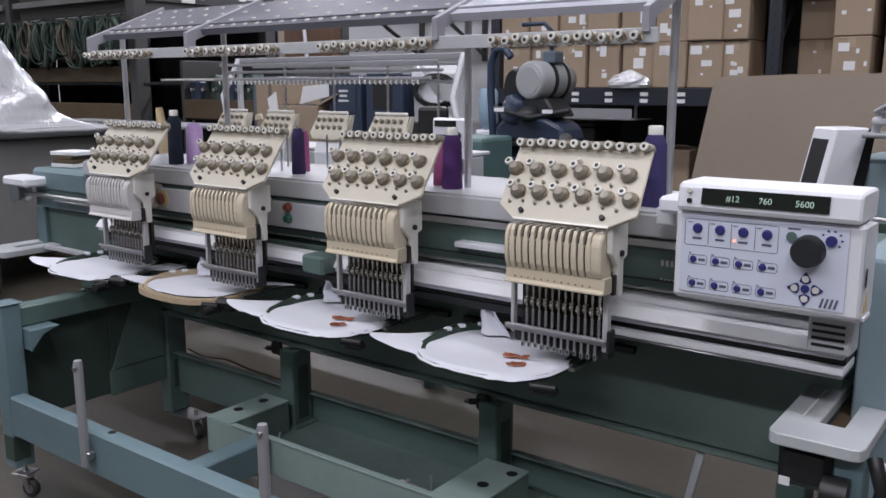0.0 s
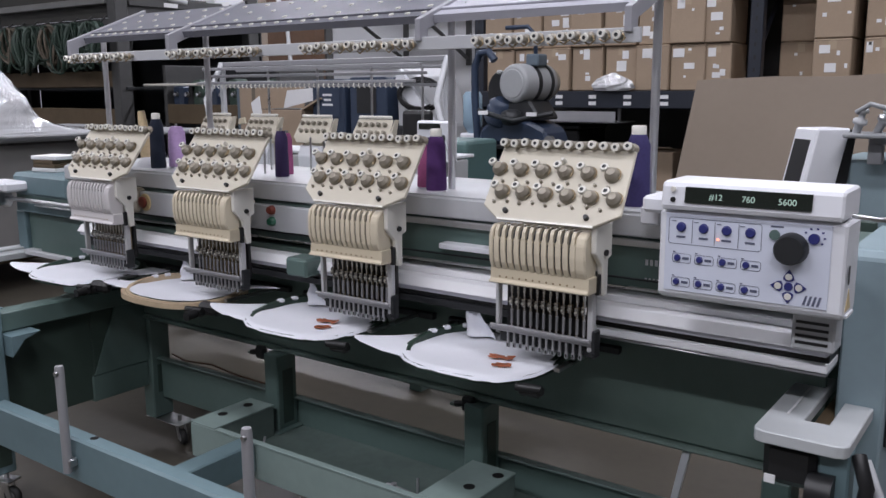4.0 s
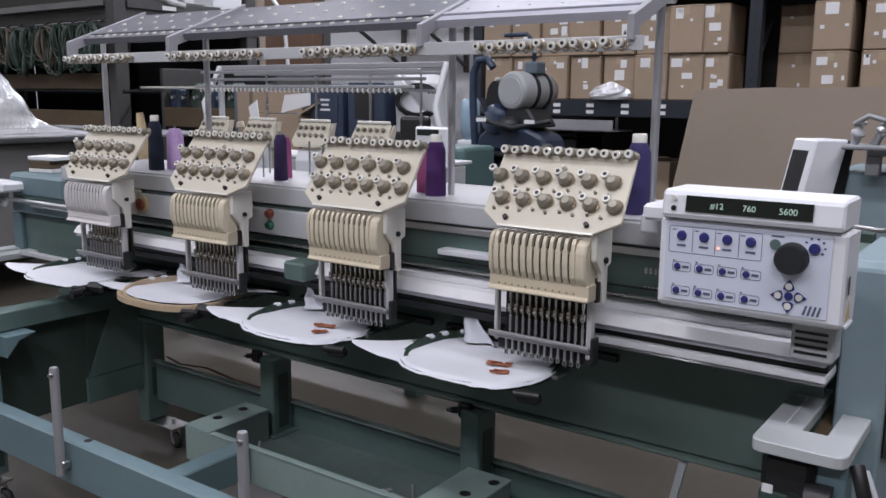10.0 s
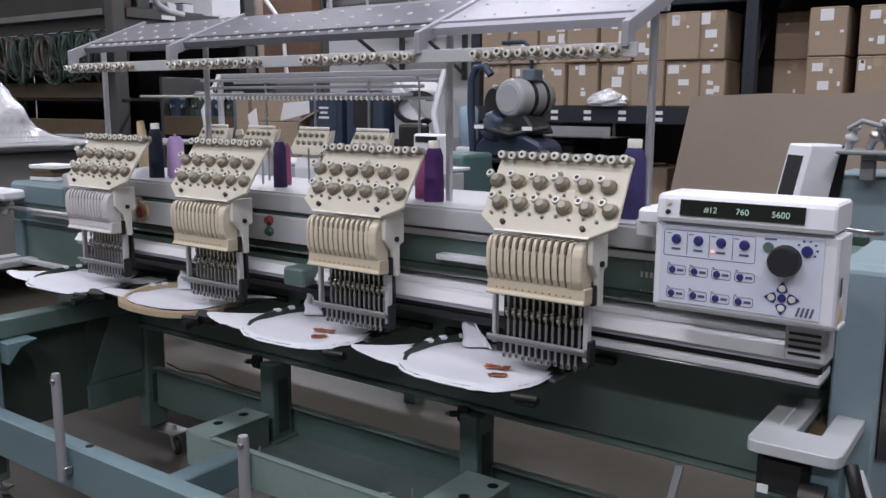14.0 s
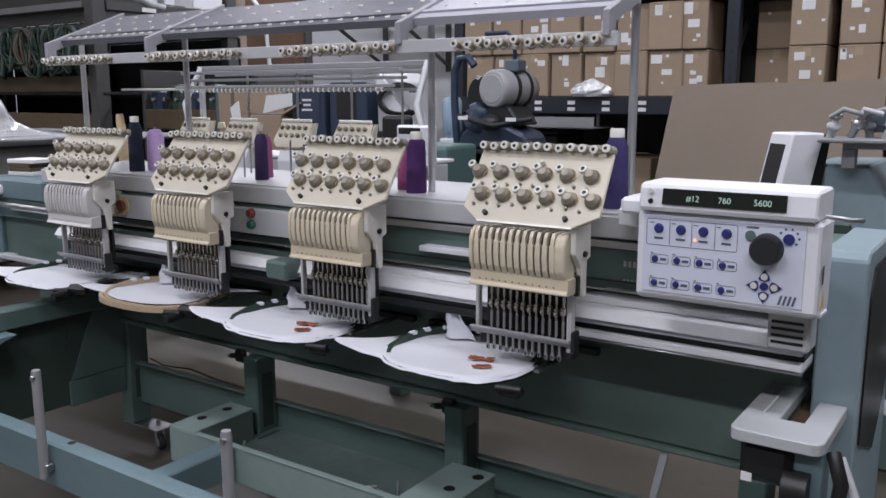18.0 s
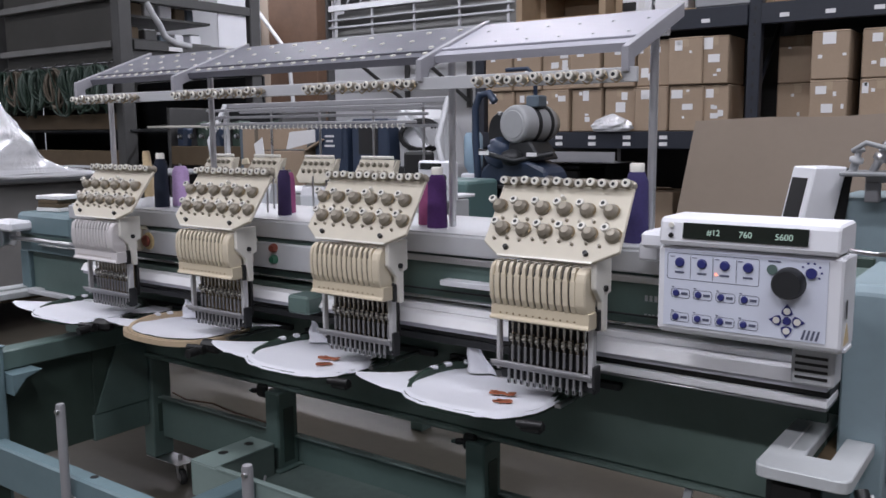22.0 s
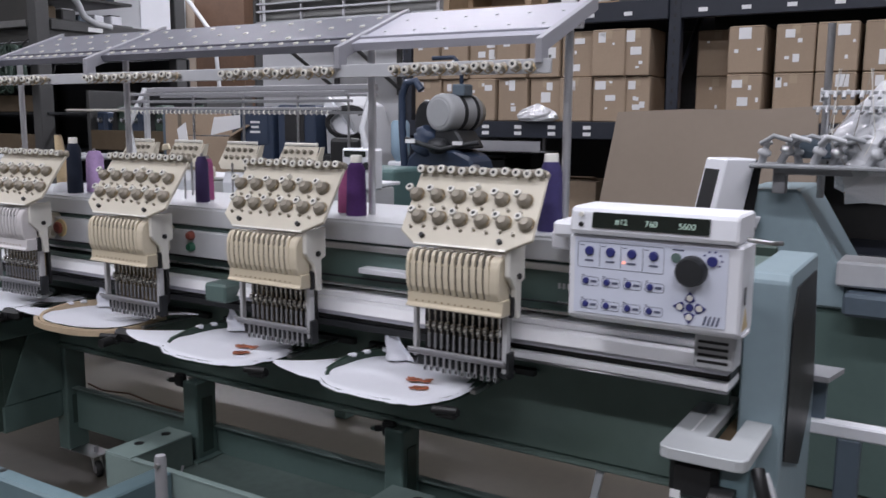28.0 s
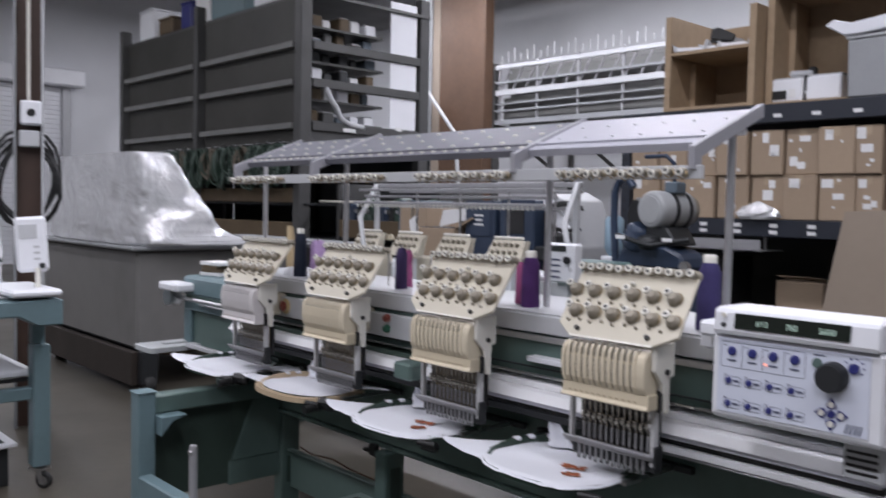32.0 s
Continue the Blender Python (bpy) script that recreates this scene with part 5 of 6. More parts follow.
part("body", Mesh().box((0, 0.06, 0.075), (0.024, 0.1, 0.15), 0.003), BLACK, ob)
part("label", Mesh().span((-0.009, 0.007, 0.04), (0.009, 0.0095, 0.06)), GREY, ob)
ob = thing("grey_tub", -0.85, 3.52, 1.7255, 0, "cloudy grey plastic tub with white packing over its rim", "tub")
part("body", Mesh().prism([(-0.165, 0), (0.16, 0), (0.175, 0.33), (-0.175, 0.33)], 1, 0, 0.09, bev=0.012), CABINET, ob)
part("rim", Mesh().box((0, 0.045, 0.34), (0.37, 0.1, 0.02), 0.006), GREY, ob)
part("packing", Mesh().prism([(-0.19, 0.352), (-0.3, 0.42), (-0.25, 0.45), (-0.15, 0.42), (0.1, 0.45), (0.22, 0.47), (0.24, 0.4), (0.1, 0.37), (-0.1, 0.35)], 1, -0.02, 0.09, bev=0.008), CLOTH, ob)
ob = thing("label_printer", -1.3, 3.66, 2.429, 0, "white device with a black window on the crate's upper shelf", "printer")
part("body", Mesh().box((0, 0.12, 0.07), (0.3, 0.24, 0.14), 0.01), WHITE, ob)
part("window", Mesh().span((-0.11, -0.0015, 0.03), (-0.03, 0.0, 0.09)), BLACK, ob)
for i, x in enumerate((-0.1, 0.32, 0.74, 1.16)):
    ob = thing("carton", x, 3.55, 1.7255, 0, "large brown carton on the top shelf", "carton", "cartons on the top shelf")
    part("body", Mesh().box((0, 0.2, 0.19), (0.36, 0.4, 0.38), 0.006), CARDBOARD, ob)
    part("label", Mesh().span((-0.08, -0.0025, 0.2), (0.05, -0.001, 0.28)), PAPER, ob)

# leaning brown board
board = solo("brown_board", Mesh().prism([(-1.1, -0.15), (-0.91, 1.083), (-0.5, 1.1), (-0.2, 1.095), (0.15, 1.115), (0.2, -0.15)], 1, -0.012, 0.012), BROWN_SHEET, "large plain brown board leaning against the rack", "board", at=pose(0, 3.24, 0.006, -4, 0, 0))

# ---- compressor with a grey motor ----
MOTOR = material("motor_grey_paint", (0.36, 0.37, 0.38), 0.35, grain=0.08, stain=0.2)
comp = thing("compressor", -1.6, 2.6, 0, label="dark blue compressor with a pale grey electric motor on top", category="compressor")
part("tank", Mesh().lathe((-0.62, 0.1, 0.5), (0.25, 0.1, 0.5), [(0, 0.05), (0.03, 0.17), (0.08, 0.23), (0.92, 0.23), (0.97, 0.17), (1, 0.05)], 28), BLUE, comp, "dark blue air tank")
for x in (-0.4, 0.1):
    part("tank_foot", Mesh().span((x - 0.04, -0.08, FLOOR), (x + 0.04, 0.28, 0.34), 0.006), BLUE, comp)
part("base_plate", Mesh().span((-0.42, -0.08, 0.725), (0.25, 0.28, 0.745), 0.003), DARK, comp)
pump = part("pump_block", Mesh().prism([(-0.3, 0.7455), (0.16, 0.7455), (0.13, 0.83), (0.02, 0.88), (-0.22, 0.88), (-0.29, 0.82)], 1, 0.0, 0.24, bev=0.02), BLUE, comp)
part("cylinder_head", Mesh().lathe((-0.2, 0.05, 0.86), (-0.14, 0.03, 0.985), [(0, 0.07), (0.15, 0.085), (0.2, 0.07), (0.35, 0.085), (0.4, 0.07), (0.55, 0.085), (0.6, 0.07), (0.8, 0.08), (1, 0.05)], 20), BLUE, pump)
part("air_filter", Mesh().lathe((-0.06, -0.03, 0.87), (-0.05, -0.05, 0.93), [(0, 0.05), (0.3, 0.058), (0.8, 0.055), (1, 0.03)], 18), DARK, pump)
PM, QM = Vector((-0.062, -0.02, 1.074)), Vector((-0.012, 0.252, 1.077))
mo = part("motor", Mesh().lathe(PM, QM, [(0, 0.082), (0.0, 0.092), (0.05, 0.101), (0.1, 0.105), (0.5, 0.105), (0.93, 0.103), (1, 0.085)], 32), MOTOR, comp, "pale grey cylindrical motor")
part("motor_face", Mesh().lathe(PM - (QM - PM) * 0.012, PM, [(0, 0.074), (1, 0.078)], 28), MOTOR, mo)
for s, w in ((0.36, 0.1), (0.74, 0.08)):
    part("motor_band", Mesh().lathe(PM + (QM - PM) * s, PM + (QM - PM) * (s + w), [(0, 0.108), (1, 0.108)], 28), DARK, mo)
part("motor_tail", Mesh().lathe(QM, QM + (QM - PM) * 0.2, [(0, 0.088), (0.6, 0.08), (1, 0.05)], 24), TAN, mo)
part("motor_foot", Mesh().prism([(-0.12, 0.8805), (0.1, 0.8805), (0.07, 0.93), (0.03, 0.985), (-0.1, 0.985)], 1, 0.0, 0.22, bev=0.012), DARK, comp)
part("junction_box", Mesh().span((-0.03, 0.06, 1.165), (0.05, 0.16, 1.23), 0.008), SLATE, comp)
part("belt_guard", Mesh().lathe((-0.24, 0.1, 1.02), (-0.19, 0.18, 1.02), [(0, 0.11), (0.2, 0.125), (0.8, 0.125), (1, 0.11)], 24), DARK, comp, "black belt guard")
part("hose_arc", Mesh().tube([(-0.33, 0.05, 0.75), (-0.35, 0.05, 1.0), (-0.35, 0.05, 1.17), (-0.32, 0.05, 1.24), (-0.26, 0.05, 1.25), (-0.22, 0.05, 1.2)], 0.022, 10), BLUE, comp)
part("pipe", Mesh().tube([(-0.25, -0.06, 0.93), (-0.1, -0.1, 0.9), (0.0, -0.1, 0.88), (0.1, -0.08, 0.9), (0.2, -0.04, 0.92)], 0.014, 8), DARK, comp)
part("pipe", Mesh().tube([(0.01, 0.1, 1.228), (0.03, 0.06, 1.33), (0.0, 0.03, 1.37), (-0.14, 0.04, 1.37)], 0.012, 8), BLUE, comp)
for x, z in ((-0.19, 0.91), (0.11, 0.905)):
    part("pump_tag", Mesh().span((x - 0.035, -0.105, z), (x + 0.025, -0.1, z + 0.02)), PAPER, comp)
part("gauge", Mesh().lathe((0.2, -0.06, 0.775), (0.2, -0.09, 0.775), [(0, 0.03), (0.8, 0.032), (1, 0.028)], 18), STEEL, comp)
bl = thing("water_bottle", -2.2, 3.0, 0.78, 0, "pale blue water bottle upside down on a stand", "bottle")
part("bottle", Mesh().lathe((0, 0, 0.0), (0, 0, 0.25), [(0, 0.03), (0.08, 0.045), (0.2, 0.06), (0.9, 0.06), (1, 0.045)], 20), material("bottle_plastic", (0.3, 0.42, 0.52), 0.2, grain=0.02, stain=0.1), bl)
part("stand", Mesh().span((-0.06, -0.06, -0.93), (0.06, 0.06, 0.0), 0.01), WHITE, bl)
part("tap", Mesh().rod((0, -0.06, -0.15), (0, -0.1, -0.16), 0.012), BLUE_KEY, bl)
teal_box = thing("teal_cabinet", -1.86, 2.2, 0, 0, "teal painted steel cabinet beside the compressor", "cabinet")
part("body", Mesh().span((-0.16, 0, 0.03), (0.16, 0.3, 0.785), 0.02, seg=2), TEALBIN, teal_box)
part("door_panel", Mesh().span((-0.14, -0.006, 0.08), (0.14, -0.001, 0.72), 0.002), TEALBIN, teal_box)
part("handle", Mesh().rod((0.1, -0.02, 0.5), (0.1, -0.02, 0.6), 0.006), STEEL, teal_box)
part("plinth", Mesh().span((-0.15, 0.02, FLOOR), (0.15, 0.28, 0.03)), DARK, teal_box)

# ---- second, smaller machine of the same kind behind the first ----
far = thing("embroidery_machine", 0, 1.5, 0, label="smaller four-head embroidery machine with pale grey heads and stand", category="machine")
part("beam", Mesh().span((-3.1, 0.12, 0.58), (-1.45, 0.35, 0.73), 0.006), GREY, far)
part("table", Mesh().span((-3.1, -0.35, 0.47), (-1.1, 0.3, 0.5), 0.004), TEAL, far)
part("thread_tray", Mesh().span((-2.95, 0.12, 0.735), (-1.45, 0.4, 0.75), 0.003), WHITE, far)
for x in (-3.0, -1.25):
    for y in (-0.3, 0.3):
        part("stand_leg", Mesh().span((x - 0.03, y - 0.03, FLOOR), (x + 0.03, y + 0.03, 0.47), 0.003), TEAL, far)
    part("foot_rail", Mesh().span((x - 0.025, -0.27, 0.08), (x + 0.025, 0.27, 0.13), 0.003), TEAL, far)
fk = Mesh().lathe((0, 0, 0), (0, 0, 0.016), [(0, 0.011), (0.4, 0.011), (0.5, 0.006), (0.7, 0.009), (1, 0.008)], 10).data("tension_knob", TAN)
FB = Matrix.Translation((0, -0.02, 0.83)) @ Matrix(((1, 0, 0, 0), (0, 0.5, -0.866, 0), (0, 0.866, 0.5, 0), (0, 0, 0, 1)))
for hx in (-1.735, -2.095, -2.455, -2.8):
    h = part("head", Mesh().span((hx - 0.07, 0.0, 0.58), (hx + 0.07, 0.14, 0.8), 0.008), IVORY, far, "small ivory sewing head")
    part("tension_board", Mesh().prism([(-0.1, 0.1), (-0.11, 0.0), (-0.08, -0.03), (0.08, -0.03), (0.11, 0.0), (0.1, 0.1)], 2, -0.006, 0, pose(hx, 0, 0) @ FB, 0.001), IVORY, h)
    part("guide_bar", Mesh().box((hx, 0, 0), (0.19, 0.012, 0.014), 0.003, Matrix.Translation((0, 0.03, 0.925))), PALE, h)
    part("side_frame", Mesh().prism([(-0.034, 0.803), (0.028, 0.915), (0.052, 0.915), (0.02, 0.803)], 0, hx + 0.1105, hx + 0.116), IVORY, h)
    for i in range(10):
        row, col = divmod(i, 5)
        part("tension_knob", fk, None, h, at=pose(hx, 0, 0) @ FB @ pose(-0.078 + col * 0.037 + 0.008 * row, 0.07 - 0.04 * row, 0))
    part("case", Mesh().prism([(0.0, 0.66), (-0.03, 0.68), (-0.035, 0.74), (-0.015, 0.79), (0.02, 0.79), (0.02, 0.66)], 0, hx - 0.075, hx + 0.075, bev=0.004), WHITE, h)
    part("needle_frame", Mesh().span((hx - 0.07, 0.0, 0.52), (hx + 0.07, 0.02, 0.655), 0.002), DARK, h)
fp = part("control_panel", Mesh().box((-1.33, -0.06, 0.835), (0.17, 0.06, 0.17), 0.008, pose(0, 0, 0, 0, 0, 0)), WHITE, far, "small white control panel")
part("display", Mesh().span((-1.4, -0.0925, 0.885), (-1.29, -0.0905, 0.91)), GLASS_LCD, fp)
part("dial", Mesh().rod((-1.28, -0.0905, 0.85), (-1.28, -0.105, 0.85), 0.016), DARK, fp)
for i in range(4):
    part("key_row", Mesh().span((-1.4, -0.0925, 0.77 + i * 0.025), (-1.32, -0.0905, 0.778 + i * 0.025)), OUTLINE, fp)
part("panel_post", Mesh().span((-1.36, -0.06, 0.5), (-1.3, -0.02, 0.75), 0.003), GREY, far)
for x in (-2.85, -1.4):
    part("stand_post", Mesh().span((x - 0.012, 0.1, 0.75), (x + 0.012, 0.125, 1.19), 0.002), GREY, far)
    part("stand_brace", Mesh().tube([(x + 0.01, 0.1, 1.18), (x + 0.07, -0.06, 1.0), (x + 0.14, -0.08, 0.8)], 0.014, 6), GREY, far)
part("stand_bar", Mesh().span((-2.87, 0.1, 1.165), (-1.38, 0.13, 1.19), 0.003), DULLSTEEL, far)
for dy, z in ((0.2, 1.14), (0.02, 1.11), (-0.06, 1.075), (0.12, 1.06), (-0.02, 1.145)):
    part("stand_bar", Mesh().span((-2.85, dy, z), (-1.45, dy + 0.02, z + 0.014), 0.002), DULLSTEEL, far)
for x in (-2.6, -2.25, -1.9, -1.6):
    part("stand_post", Mesh().rod((x, 0.2, 0.75), (x, 0.2, 1.15), 0.006, seg=8), STEEL, far)
hook = Mesh().tube([(0, 0, 0), (0, -0.006, -0.01), (0.004, 0, -0.018)], 0.003, 5).data("thread_hook", PALE)
for i in range(44):
    part("thread_hook", hook, None, far, at=pose(-2.8 + i * 0.03, -0.06, 1.074))
part("film_scrap", Mesh().prism([(-0.05, 0.0), (0.05, 0.01), (0.03, 0.06), (-0.04, 0.05)], 1, -0.05, -0.03, pose(-2.52, -0.03, 0.88) @ Matrix.Scale(0.6, 4), 0.006), CREAM, far)

# machines and boxes between the two rows
cab = thing("blue_cabinet", -3.6, 3.2, 0, 0, "dark blue machine cabinet with a printed panel", "cabinet")
part("body", Mesh().span((-0.16, 0, 0.05), (0.16, 0.4, 1.12), 0.01), BLUE, cab)
part("panel", Mesh().span((-0.12, -0.006, 0.85), (0.12, -0.001, 1.06), 0.002), BLUE, cab)
for i, w in enumerate((0.1, 0.07, 0.09)):
    part("lettering_bar", Mesh().span((-w / 2, -0.009, 0.93 + i * 0.035), (w / 2, -0.0065, 0.945 + i * 0.035)), PAPER, cab)
part("foot", Mesh().span((-0.14, 0.02, FLOOR), (0.14, 0.38, 0.05)), DARK, cab)
cab = thing("blue_cabinet", -3.22, 3.2, 0, 0, "dark blue cabinet with a black window", "cabinet")
part("body", Mesh().span((-0.17, 0, 0.05), (0.17, 0.4, 1.13), 0.01), BLUE, cab)
part("window", Mesh().span((-0.1, -0.005, 0.88), (0.08, -0.001, 1.1), 0.002), BLACK, cab)
part("foot", Mesh().span((-0.15, 0.02, FLOOR), (0.15, 0.38, 0.05)), DARK, cab)
ws = thing("press_machine", -2.8, 3.2, 0, 0, "white machine with a slanted panel and black cable loops", "machine")
part("body", Mesh().prism([(-0.15, FLOOR), (0.13, FLOOR), (0.13, 0.8), (-0.02, 1.13), (-0.17, 1.2), (-0.2, 1.05)], 1, 0.05, 0.5, bev=0.01), GREY, ws)
part("slant_panel", Mesh().prism([(-0.19, 1.08), (-0.16, 1.2), (0.15, 0.82), (0.1, 0.76)], 1, 0.02, 0.05), WHITE, ws)
for i in range(3):
    pts = [(0.02 + (0.13 + 0.02 * i) * math.cos(t * 0.42), -0.02 + 0.01 * i, 1.06 + (0.06 + 0.012 * i) * math.sin(t * 0.42) - 0.1 * (t / 15)) for t in range(15)]
    part("cable_loop", Mesh().tube(pts, 0.009, 8), BLACK, ws)
part("dark_base", Mesh().span((-0.2, -0.05, 0.7), (0.16, 0.05, 0.8), 0.01), DARK, ws)
ch = thing("office_chair", -2.55, 2.9, 0, 20, "black padded chair seen from behind", "chair")
part("backrest", Mesh().box((0, 0, 0.75), (0.2, 0.06, 0.34), 0.03, seg=2), BLACK, ch)
part("seat", Mesh().box((0, 0.2, 0.48), (0.4, 0.4, 0.07), 0.03, seg=2), BLACK, ch)
part("column", Mesh().rod((0, 0.2, -0.08), (0, 0.2, 0.45), 0.025), DARK, ch)
for i in range(5):
    a = 2 * math.pi * i / 5
    part("base_arm", Mesh().tube([(0, 0.2, -0.07), (0.25 * math.cos(a), 0.2 + 0.25 * math.sin(a), FLOOR + 0.02)], 0.02, 6), DARK, ch)
ob = thing("open_carton", -4.0, 3.1, 0.0, 8, "open brown carton with torn white flaps", "carton")
part("body", Mesh().span((-0.22, 0, FLOOR), (0.2, 0.35, 0.9), 0.006), CARDBOARD, ob)
part("dark_inside", Mesh().span((-0.19, 0.02, 0.9005), (0.17, 0.33, 0.905)), BLACK, ob)
part("flap", Mesh().prism([(-0.2, 0.9), (-0.16, 1.04), (0.1, 1.06), (0.16, 0.98)], 1, 0.3, 0.306), PAPER, ob)
part("flap", Mesh().prism([(-0.22, 0.72), (-0.26, 0.95), (-0.18, 1.0), (-0.14, 0.7)], 1, -0.012, -0.005), PAPER, ob)
part("flap", Mesh().prism([(0.2, 0.9), (0.36, 0.98), (0.35, 0.99), (0.19, 0.91)], 1, 0.02, 0.33), CARDBOARD, ob)
for x, y, w, h in ((-4.5, 3.3, 0.34, 1.08), (-4.9, 3.6, 0.3, 1.12)):
    ob = thing("tall_carton", x, y, 0, 0, "tall plain brown carton standing on the floor", "carton", "tall cartons")
    part("body", Mesh().span((-w / 2, 0, FLOOR), (w / 2, 0.4, h), 0.006), CARDBOARD if w > 0.3 else SLATE, ob)
    part("tape", Mesh().span((-0.02, -0.0015, h * 0.7), (0.02, -0.0005, h)), HOSE_TAN, ob)

# ---- neighbouring single-head machine at the right ----
nb = thing("sewing_machine", 0, 1.46, 0, label="teal single-head machine with a white head box and wrapped threads", category="machine")
HB = pose(0.145, -0.04, 0.79, 0, 0, 46)
part("arm_body", Mesh().prism([(0.16, 0.46), (0.16, 0.806), (0.2, 0.825), (0.37, 0.83), (0.53, 0.56), (0.53, 0.46)], 1, 0.0, 0.4, bev=0.008), COLUMN, nb)
part("pedestal", Mesh().span((0.2, 0.02, FLOOR), (0.9, 0.38, 0.46), 0.01), TEAL, nb)
part("head_box", Mesh().prism([(-0.09, -0.135), (0.02, -0.135), (0.08, 0.135), (-0.03, 0.135)], 1, -0.06, 0.06, HB, 0.005), WHITE, nb, "white head cover with a dark window")
part("head_window", Mesh().prism([(-0.0736, -0.05), (-0.0403, 0.1), (-0.035, 0.1), (-0.0683, -0.05)], 1, -0.035, 0.045, HB), BLACK, nb)
part("head_gap", Mesh().prism([(0.044, -0.06), (0.085, -0.06), (0.11, 0.13), (0.072, 0.13)], 1, -0.05, 0.05, HB, 0.003), BLACK, nb)
part("head_latch", Mesh().prism([(0.02, -0.12), (0.07, -0.12), (0.1, -0.05), (0.06, -0.05)], 1, -0.075, -0.055, HB, 0.004), WHITE, nb)
part("latch_knob", Mesh().rod((0.06, -0.085, -0.09), (0.06, -0.075, -0.09), 0.013, m=HB), BLACK, nb)
part("warning_label", Mesh().prism([(-0.0869, -0.11), (-0.0803, -0.08), (-0.078, -0.08), (-0.0846, -0.11)], 1, -0.015, 0.015, HB), YELLOW, nb)
part("work_arm", Mesh().span((0.53, -0.1, 0.46), (0.95, 0.3, 0.53), 0.01), SLATE, nb)
part("work_box", Mesh().span((0.5, -0.04, 0.54), (0.7, 0.12, 0.62), 0.008), GREY, nb)
part("front_bar", Mesh().span((0.52, -0.86, 0.34), (1.2, -0.82, 0.372), 0.004), WHITE, nb)
for x in (0.62, 1.1):
    part("front_bar_leg", Mesh().span((x, -0.86, FLOOR), (x + 0.05, -0.82, 0.34), 0.004), SLATE, nb)
part("side_plate", Mesh().prism([(0.5, -0.9), (0.6, -0.9), (0.62, -0.8), (0.5, -0.8)], 2, 0.475, 0.487), CABINET, nb)
part("side_plate_leg", Mesh().span((0.56, -0.84, 0.372), (0.59, -0.82, 0.475)), SLATE, nb)
rnd = random.Random(9)
for i in range(9):
    x, y, z = 0.27 + 0.05 * i, -0.09 + 0.03 * (i % 3), 0.915
    lean = 0.03 * math.sin(i * 2.3)
    part("tension_post", Mesh().lathe((x, y, z), (x + lean + 0.02, y - 0.02, z + 0.07 + 0.015 * (i % 2)), [(0, 0.012), (0.35, 0.012), (0.4, 0.02), (0.55, 0.02), (0.6, 0.009), (0.85, 0.009), (0.9, 0.016), (1, 0.014)], 10), (GREY, STEEL, CABINET)[i % 3], nb)
    part("post_arm", Mesh().tube([(x + lean, y - 0.02, z + 0.06), (x + 0.04, y - 0.04, z + 0.085), (x + 0.09, y - 0.03, z + 0.07)], 0.008, 6), (CABINET, GREY)[i % 2], nb)
part("thread_rack", Mesh().span((0.24, -0.13, 0.9), (0.72, 0.02, 0.914), 0.004), CABINET, nb)
part("rack_strip", Mesh().span((0.3, -0.06, 0.88), (0.72, -0.02, 0.8995), 0.003), DULLSTEEL, nb)
part("rack_foot", Mesh().span((0.3, -0.06, 0.82), (0.34, -0.02, 0.88), 0.003), DULLSTEEL, nb)
for j, z in enumerate((1.08, 1.125)):
    part("guide_comb", Mesh().span((0.4 + 0.02 * j, -0.04, z), (0.68, -0.02, z + 0.012), 0.002), GREY, nb)
    for i in range(11):
        part("comb_tooth", Mesh().rod((0.42 + 0.02 * j + i * 0.024, -0.05, z + 0.006), (0.42 + 0.02 * j + i * 0.024, -0.07, z - 0.012), 0.006, seg=6), (GREY, DULLSTEEL)[i % 2], nb)
for i in range(9):
    x = 0.47 + 0.022 * i
    a, b = rnd.uniform(-0.06, 0.06), rnd.uniform(-0.05, 0.03)
    part("thread_line", Mesh().tube([(x, -0.05, 0.9), (x + a, -0.06 + b, 1.0), (x + a * 0.4, -0.05, 1.2)], 0.0016, 4), (PALE, GREY, TAN)[i % 3], nb)
part("rack_post", Mesh().rod((0.42, 0.1, 0.8), (0.42, 0.1, 1.35), 0.012).rod((0.66, 0.1, 0.5), (0.66, 0.1, 1.35), 0.012), STEEL, nb)
part("rack_box", Mesh().span((0.36, -0.02, 0.93), (0.46, 0.06, 1.0), 0.004), SLATE, nb)
wv, wf = [], []
for j in range(9):
    for i in range(16):
        t = 2 * math.pi * i / 16
        r = 0.15 + 0.08 * math.sin(j * 0.5) + rnd.uniform(-0.025, 0.025)
        wv.append((0.66 + r * math.cos(t), 0.05 + r * 0.6 * math.sin(t), 0.8 + j * 0.045 + rnd.uniform(-0.01, 0.01)))
wf = [(j * 16 + i, j * 16 + (i + 1) % 16, (j + 1) * 16 + (i + 1) % 16, (j + 1) * 16 + i) for j in range(8) for i in range(16)]
part("wrapping", Mesh().add(wv, wf), FILM, nb, "clear plastic film over the threads")

# ---- wrapped machine on the left ----
DUSTY = material("dusty_grey_paint", (0.19, 0.185, 0.18), 0.45, grain=0.12, scale=12, stain=0.5, stain_scale=1.6)
wr = thing("wrapped_machine", -3.55, 0.48, 0, label="grey cabinet topped by goods wrapped in clear shiny film", category="machine")
part("cabinet", Mesh().span((-1.5, 0.02, 0.24), (0.0, 1.1, 0.79), 0.015), DUSTY, wr, "dusty grey cabinet")
part("rim", Mesh().span((-1.55, -0.03, 0.79), (0.04, 1.6, 0.815), 0.008), CABINET, wr)
part("skid", Mesh().span((-1.5, 0.06, 0.1), (-0.02, 0.16, 0.24), 0.01), DARK, wr)
